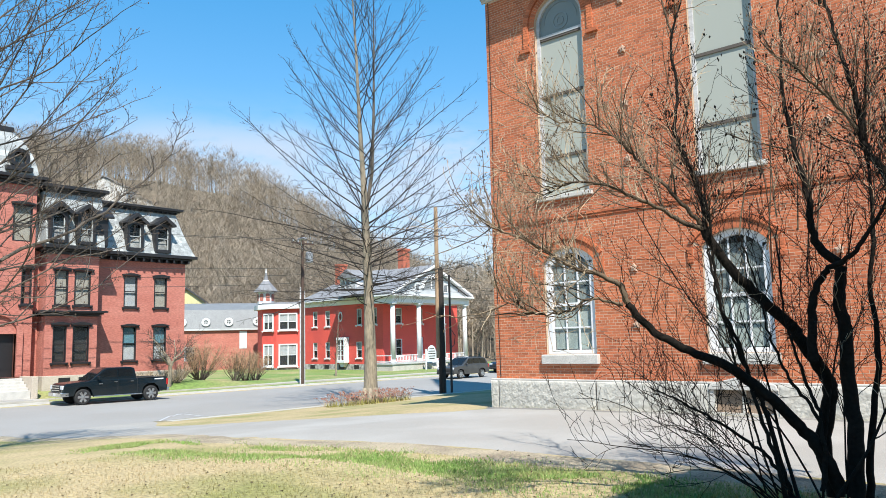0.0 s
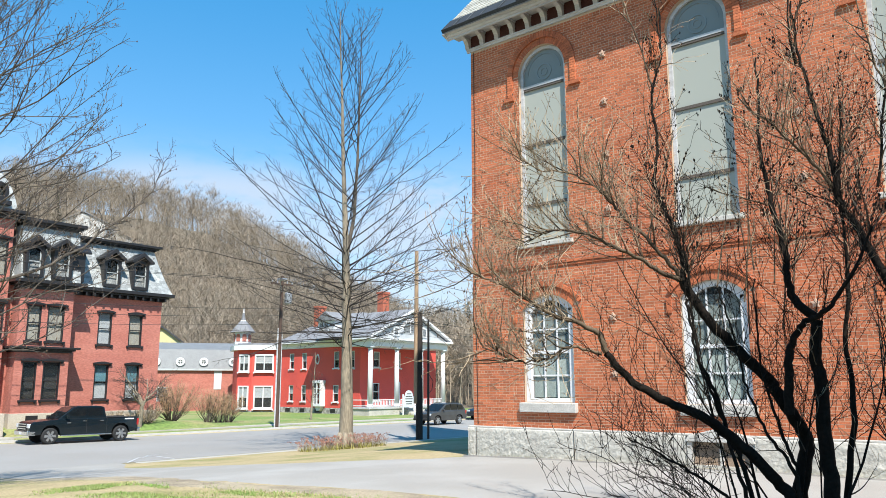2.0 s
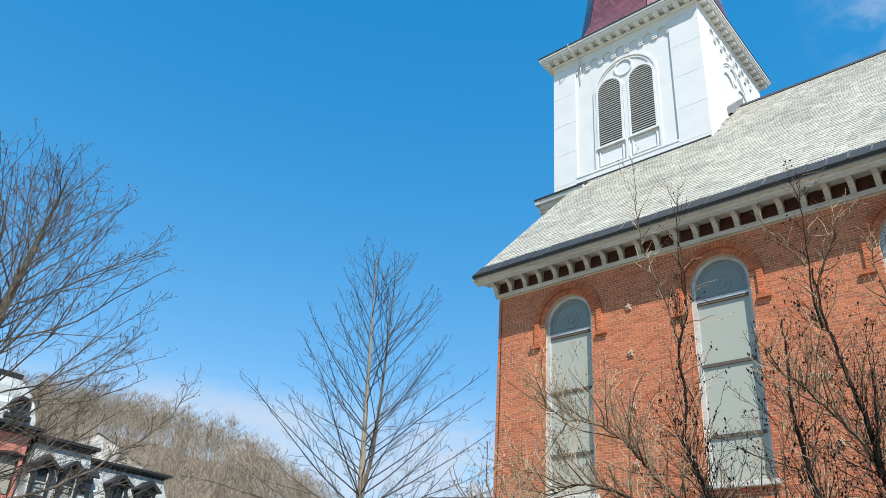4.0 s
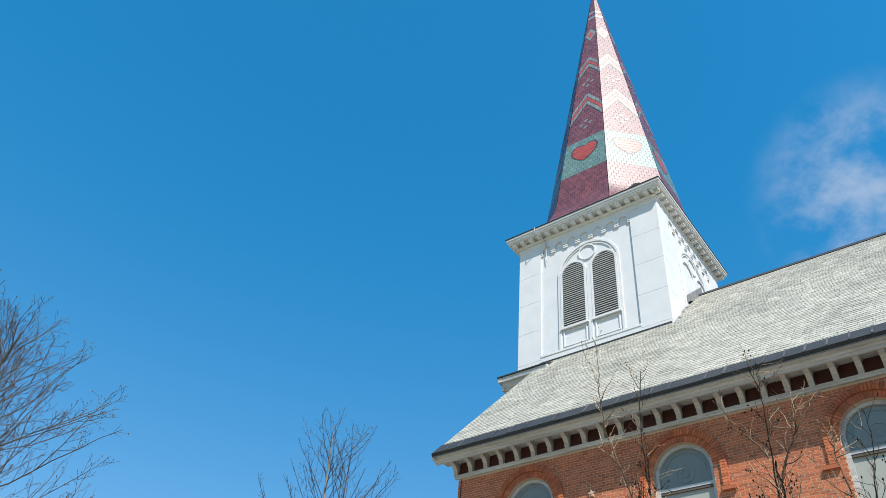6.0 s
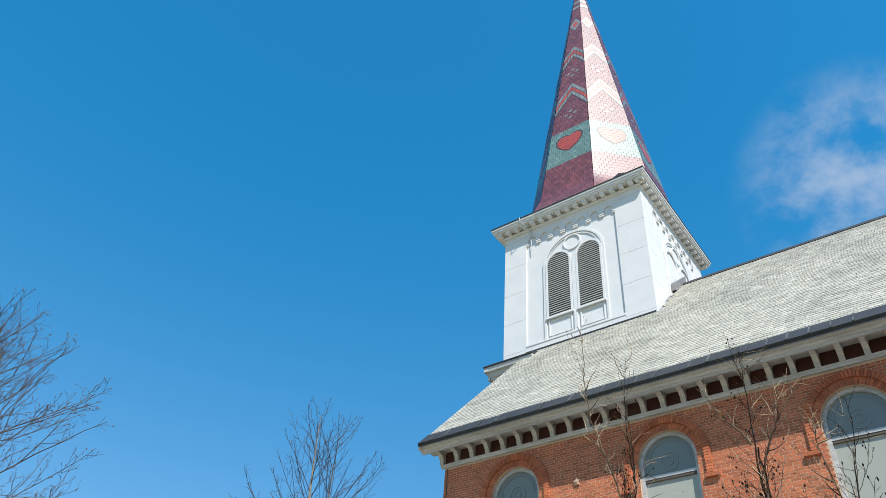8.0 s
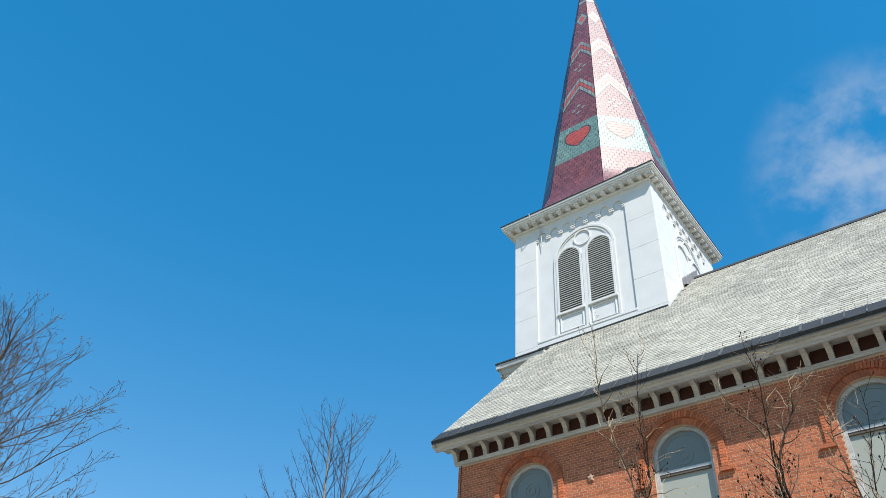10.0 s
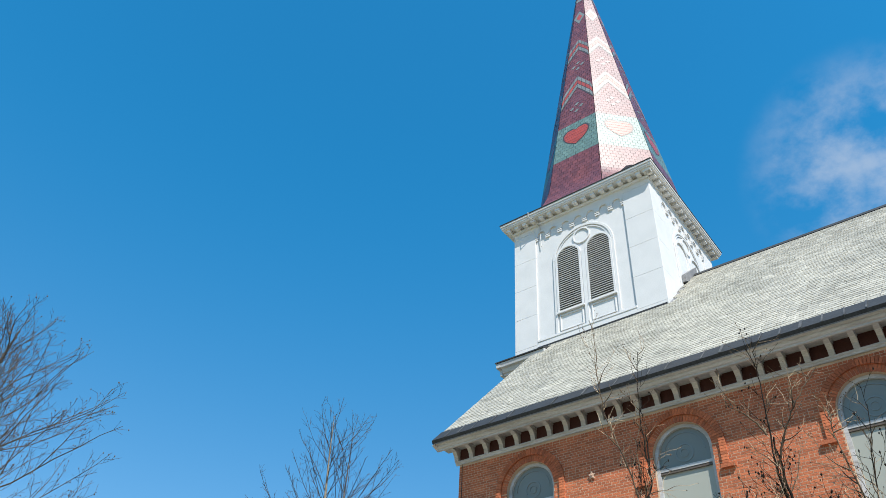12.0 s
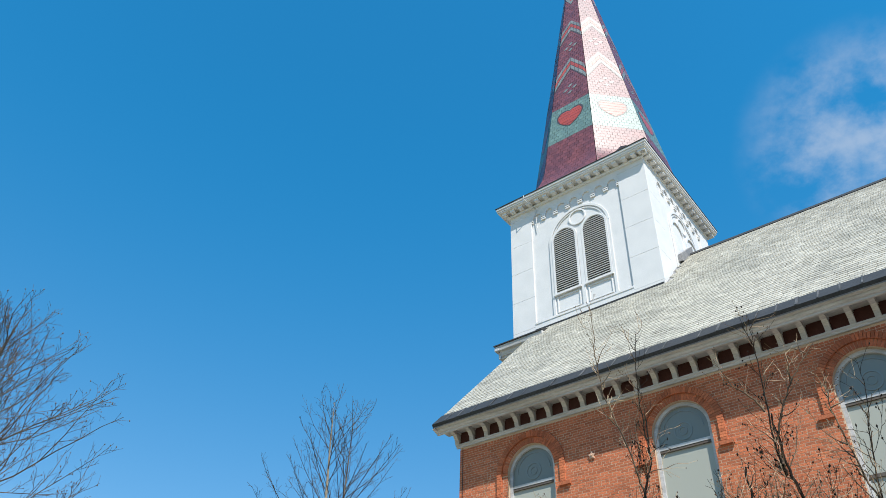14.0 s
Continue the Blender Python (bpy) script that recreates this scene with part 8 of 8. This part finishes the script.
def flower_bed():
    """Dry flower stalks and strap leaves round the foot of the street tree."""
    rng = random.Random(14)
    s, g = Shape(), Shape()
    for k in range(270):
        a, r = rng.uniform(0, 6.28), rng.random() ** 0.5
        x, y = 24.6 + 2.6 * r * math.cos(a), 26.7 + 0.9 * r * math.sin(a)
        z = land(x, y)
        line = polyline((x, y, z), (rng.gauss(0, 0.25), rng.gauss(0, 0.25), 1), rng.uniform(0.22, 0.62), rng, 3, 0.1, -0.03)
        tapered(s, line, 0.008, 0.005, 3)
        top = line[-1]
        for _ in range(3):
            q = top + Vector((rng.gauss(0, 0.05), rng.gauss(0, 0.05), rng.gauss(0, 0.03)))
            s.face([tuple(q + Vector((0.04, 0, 0))), tuple(q + Vector((0, 0.03, 0.03))), tuple(q + Vector((-0.04, 0, 0.01))), tuple(q + Vector((0, -0.03, -0.03)))], 1)
    for k in range(500):
        a, r = rng.uniform(0, 6.28), rng.random() ** 0.5
        x, y = 24.2 + 2.6 * r * math.cos(a), 26.2 + 0.7 * r * math.sin(a)
        z = land(x, y)
        b = rng.uniform(0, 6.28)
        dx, dy, h = math.cos(b) * 0.14, math.sin(b) * 0.14, rng.uniform(0.12, 0.32)
        g.face([(x - dy * 0.12, y + dx * 0.12, z), (x + dy * 0.12, y - dx * 0.12, z), (x + dx, y + dy, z + h)])
    solid("dry_flower_stalks", s, [SHRUB_TWIG, material("dried_flower", (0.211, 0.0975, 0.0663), 0.9, 0.3, 4, 20, 0)], "dry reddish flower stalks round the tree", "plants", kind="stuff")
    solid("strap_leaves", g, material("yellow_green_leaf", (0.234, 0.211, 0.0468), 0.8, 0.4, 1, 10, 0), "yellow-green strap leaves round the tree", "plants", kind="stuff")


flower_bed()


# ---- the wooded hill ----
def hillside_woods():
    rng = random.Random(77)
    s = Shape()

    def spike(p, q, w):
        d = (q - p).normalized()
        a = d.orthogonal().normalized() * w
        b = d.cross(a).normalized() * w
        n = len(s.v)
        s.v += [tuple(p + a), tuple(p - a * 0.5 + b * 0.87), tuple(p - a * 0.5 - b * 0.87), tuple(q)]
        s.f += [(n, n + 1, n + 3), (n + 1, n + 2, n + 3), (n + 2, n, n + 3)]
        s.m += [0, 0, 0]

    made = 0
    while made < 4600:
        d = 99 + 150 * rng.random() ** 0.85
        u = rng.uniform(-0.86, 0.30) * d
        x, y = u * math.cos(TURN) + d * math.sin(TURN), -u * math.sin(TURN) + d * math.cos(TURN)
        if noise.noise((x * 0.03, y * 0.03, 1)) < -0.5:
            continue
        if 160 < d < 197 and -0.48 < u / d < -0.385 and rng.random() < 0.4:
            continue
        made += 1
        h = rng.uniform(8.5, 14.5) * (0.75 if d < 112 else 1)
        p = Vector((x, y, land(x, y) - 0.3))
        top = p + Vector((rng.gauss(0, 0.5), rng.gauss(0, 0.5), h))
        spike(p, top, rng.uniform(0.05, 0.12))
        for k in range(14):
            f = rng.uniform(0.22, 0.97)
            q = p.lerp(top, f)
            a = rng.uniform(0, 6.28)
            reach = h * rng.uniform(0.15, 0.34) * (1.35 - f)
            e = q + Vector((math.cos(a) * reach, math.sin(a) * reach, reach * rng.uniform(0.6, 1.5)))
            spike(q, e, 0.030)
            for j in range(12):
                g = q.lerp(e, rng.uniform(0.3, 1.0))
                w = Vector((rng.gauss(0, 0.8), rng.gauss(0, 0.8), rng.uniform(0.1, 1.4)))
                n = len(s.v)
                o = Vector((rng.gauss(0, 1), rng.gauss(0, 1), 0)).normalized() * 0.034
                s.v += [tuple(g - o), tuple(g + o), tuple(g + w)]
                s.f.append((n, n + 1, n + 2))
                s.m.append(0)
    solid("hillside_woods", s, FOREST_WOOD, "bare grey-brown woods covering the hillside", "forest", kind="stuff")


hillside_woods()


def conifer(x, y, height, seed):
    rng = random.Random(seed)
    t = thing("conifer", pose(x, y, land(x, y)), "dark green conifer among bare woods", "tree", "conifers on the hill")
    part("trunk", Shape().tube([(0, 0, -0.3), (0, 0, height * 0.98)], [0.2, 0.03], 6), SHRUB_BARK, t)
    s = Shape()
    for k in range(int(height * 40)):
        f = rng.random()
        z = height * (0.06 + 0.94 * f)
        r = height * 0.24 * (1 - f) * rng.uniform(0.5, 1.1) + 0.1
        a = rng.uniform(0, 6.28)
        c = Vector((math.cos(a), math.sin(a), -0.25))
        o = Vector((-math.sin(a), math.cos(a), 0)) * rng.uniform(0.10, 0.22)
        p, q = Vector((0, 0, z)) + c * r * 0.45, Vector((0, 0, z)) + c * r
        s.face([tuple(p - o), tuple(p + o), tuple(q + o * 0.4), tuple(q - o * 0.4 + Vector((0, 0, 0.12)))])
    part("crown", s, NEEDLES, t, kind="stuff")


def hill_place(u, d):
    return u * math.cos(TURN) + d * math.sin(TURN), -u * math.sin(TURN) + d * math.cos(TURN)


conifer(*hill_place(-89, 185), 11, 3)
for i, (u, d) in enumerate(((0.5, 150), (3, 143), (5, 150), (7, 158), (-1, 172), (9, 146))):
    conifer(*hill_place(u, d), 11 + i, 20 + i)


for i, (u, d, h) in enumerate(((-70, 186, 17), (-60, 176, 15), (-52, 190, 16), (-96, 196, 16), (-36, 170, 14), (-24, 176, 14), (-46, 150, 15))):
    x, y = hill_place(u, d)
    small_tree(x, y, land(x, y), h, 60 + i, "tall bare hardwood standing out of the woods", FOREST_WOOD, 0.75)


CLAPBOARD = material("weathered_clapboard", (0.55, 0.54, 0.51), 0.8, 0.2, 0.6, 12, 0.1, second=(0.42, 0.41, 0.39), amount=0.7)


def hill_house(u, d, w, h, sunk, roof, name):
    x, y = hill_place(u, d)
    t = thing("hill_house", pose(x, y, land(x, y) - sunk, 0, 0, -48), name, "house", "houses on the hillside")
    part("wall", Shape().prism([(-w / 2, 0), (w / 2, 0), (w / 2, h), (0, h + w * 0.22), (-w / 2, h)], 0, 7), CLAPBOARD, t)
    part("roof", Shape().prism([(-w / 2 - 0.4, h - 0.2), (0, h + w * 0.24), (w / 2 + 0.4, h - 0.2), (w / 2 + 0.4, h), (0, h + w * 0.27), (-w / 2 - 0.4, h)], -0.4, 7.4), roof, t)
    for k in range(3):
        for z in (1.2, 3.9):
            xx = -w / 2 + w * (k + 0.5) / 3
            part("window", Shape().box(xx - 0.45, xx + 0.45, -0.03, -0.003, z, z + 1.4), PANE, t)


hill_house(-83, 186, 11, 6.5, 2.4, ROOF_GREY, "pale clapboard house half hidden in the woods")
hill_house(-72, 180, 7.5, 6.0, 2.2, ROOF_GREY, "grey house half hidden in the woods")


# ---- lawn detail ----
def grass_blades():
    rng = random.Random(3)
    straw, green = Shape(), Shape()
    for k in range(64000):
        r = 4.6 + 9.5 * rng.random() ** 1.5
        a = radians(rng.uniform(4, 80))
        x, y = r * math.cos(a), r * math.sin(a)
        if x > drive_edge(0, y) - 0.25 - 0.5 * rng.random() ** 2:
            continue
        z = land(x, y)
        gap = drive_edge(0, y) - x + 0.5 * noise.noise((x * 0.6, y * 0.6, 4))
        lush = 0.7 < gap < 2.3 and rng.random() < 0.75
        s = green if lush else straw
        h = rng.uniform(0.02, 0.06) if lush else rng.uniform(0.015, 0.045)
        b = rng.uniform(0, 6.28)
        dx, dy = math.cos(b) * 0.006, math.sin(b) * 0.006
        lx, ly = rng.gauss(0, 0.02), rng.gauss(0, 0.02)
        s.face([(x - dx, y - dy, z - 0.004), (x + dx, y + dy, z - 0.004), (x + lx, y + ly, z + h)])
    for k in range(34000):
        y = rng.uniform(1.5, 15.5)
        gap = rng.gauss(1.45, 0.45) + 0.5 * noise.noise((y * 0.5, 9, 4)) + 0.25 * noise.noise((y * 1.7, 2, 4))
        if noise.noise((y * 0.7, gap * 1.2, 6)) < -0.14 + 0.02 * (y - 6):
            continue
        x = drive_edge(0, y) - gap
        z, b = land(x, y), rng.uniform(0, 6.28)
        dx, dy = math.cos(b) * 0.008, math.sin(b) * 0.008
        green.face([(x - dx, y - dy, z - 0.004), (x + dx, y + dy, z - 0.004), (x + rng.gauss(0, 0.02), y + rng.gauss(0, 0.02), z + rng.uniform(0.02, 0.055))])
    solid("green_grass", green, GRASS_GREEN, "strip of fresh green grass along the drive", "grass", kind="stuff")
    solid("grass_blades", straw, GRASS, "short patchy grass, part straw-coloured", "grass", kind="stuff")
    f = Shape()
    for k in range(800):
        r = 4.6 + 8 * rng.random() ** 1.3
        a = radians(rng.uniform(4, 80))
        x, y = r * math.cos(a), r * math.sin(a)
        if x > drive_edge(0, y) + 0.3:
            continue
        z = land(x, y) + 0.012
        w = rng.uniform(0.008, 0.024)
        b = rng.uniform(0, 6.28)
        c, d = math.cos(b) * w, math.sin(b) * w
        f.face([(x + c, y + d, z), (x - d, y + c, z + 0.015), (x - c, y - d, z), (x + d, y - c, z + rng.uniform(0, 0.02))])
    solid("dead_leaves", f, material("dead_leaf", (0.078, 0.0507, 0.0273), 0.9, 0.4, 3, 20, 0), "scattered dead leaves on the lawn", "leaves", kind="stuff")


grass_blades()
edge = sheet([0.0, 0.25, 0.5, 0.75, 1.0], [i * 0.35 for i in range(0, 82)], 0.012, lambda u, y: drive_edge(0, y) - 0.75 + 1.3 * u + 0.2 * noise.noise((y * 1.3, u * 2, 5)) + 0.10 * noise.noise((y * 4.0, u * 2, 8)))
solid("drive_shoulder", edge, material("gravel_shoulder", (0.312, 0.261, 0.179), 0.95, 0.4, 1.5, 30, 0.6, second=(0.187, 0.148, 0.101), amount=0.9), "gravelly dirt edge between lawn and drive", "shoulder", kind="structure")


# ---- the building behind the camera ----
near = thing("neighbour_building", pose(0, 0, 0), "plain brick building standing behind the viewer", "building")
part("wall", Shape().box(-1.5, 4.35, -14.0, -3.4, -0.2, 12.0), BRICK_FAR, near)
part("roof", Shape().box(-1.5, 4.35, -14.0, -3.4, 12.0, 12.1), FLASHING, near)

# ---- bricks of the church wall ----
def wall_gaps(z0, z1):
    """The stretches of a course that windows and arches take up."""
    gaps = []
    zm = (z0 + z1) / 2
    for c in BAYS:
        if 1.04 < zm < LOW_SILL:
            gaps.append((c - 0.84, c + 0.82))
        elif LOW_SILL <= zm < LOW_SPRING:
            gaps.append((c - HALF, c + HALF))
        elif LOW_SPRING <= zm < LOW_C + LOW_R + 0.215:
            r2 = (LOW_R + 0.215) ** 2 - (zm - LOW_C) ** 2
            gaps.append((c - min(0.92, math.sqrt(r2)), c + min(0.92, math.sqrt(r2))))
        elif UP_SILL - 0.13 < zm < UP_SILL:
            gaps.append((c - 0.84, c + 0.84))
        elif UP_SILL <= zm < UP_SPRING:
            gaps.append((c - HALF, c + HALF))
        elif UP_SPRING <= zm < UP_SPRING + 0.905:
            w = math.sqrt(0.905 ** 2 - (zm - UP_SPRING) ** 2)
            gaps.append((c - w, c + w))
    return gaps


COURSE, STRETCH, SHOWN = 0.0682, 0.215, 14.0
NEAR_X, NEAR_Z = (7.75, 9.80), (0.66, 2.45)


def lay_bricks():
    s = Shape()
    rng = random.Random(11)
    singles = []
    rows = int((11.23 - 0.665) / COURSE)
    for r in range(rows):
        z0 = 0.668 + r * COURSE
        z1 = z0 + COURSE - 0.0115
        gaps = wall_gaps(z0, z1)
        spans, x = [], 0.0
        for a, b in sorted(gaps):
            if a > x:
                spans.append((x, min(a, SHOWN)))
            x = max(x, b)
        if x < SHOWN:
            spans.append((x, SHOWN))
        header = r % 7 == 6
        unit = STRETCH / 2 if header else STRETCH
        shift = 0.0 if r % 2 else unit / 2
        for a, b in spans:
            if b - a < 0.02:
                continue
            k = math.floor((a - shift) / unit)
            while True:
                p, q = shift + k * unit, shift + (k + 1) * unit - 0.0115
                k += 1
                if p >= b:
                    break
                p0, q0 = max(p, a), min(q, b)
                if q0 - p0 < 0.02:
                    continue
                y = rng.uniform(-0.0022, -0.0004) - (0.003 if rng.random() < 0.06 else 0)
                if not header and q0 - p0 > STRETCH - 0.012 and NEAR_X[0] < p and q < NEAR_X[1] and NEAR_Z[0] < z0 < NEAR_Z[1] and len(singles) < 300:
                    singles.append((p, y, z0))
                    continue
                n = len(s.v)
                dz = rng.uniform(-0.0015, 0.0015)
                s.v += [(p0, y, z0 + dz), (q0, y, z0 + dz), (q0, y, z1 + dz), (p0, y, z1 + dz), (p0, 0.02, z0), (q0, 0.02, z0), (q0, 0.02, z1), (p0, 0.02, z1)]
                s.f += [(n, n + 1, n + 2, n + 3), (n + 1, n + 5, n + 6, n + 2), (n + 4, n, n + 3, n + 7), (n + 3, n + 2, n + 6, n + 7), (n + 4, n + 5, n + 1, n)]
                s.m += [0] * 5
    part("brickwork", s, BRICK, side_wall, "weathered orange bricks", kind="stuff")
    one = mesh_of("brick", Shape().box(0, STRETCH - 0.0115, 0, 0.022, 0, COURSE - 0.0115), BRICK_ONE)
    for p, y, z in singles:
        ob = new("brick", one)
        ob.parent = side_wall
        ob.location = (p, y, z)


lay_bricks()
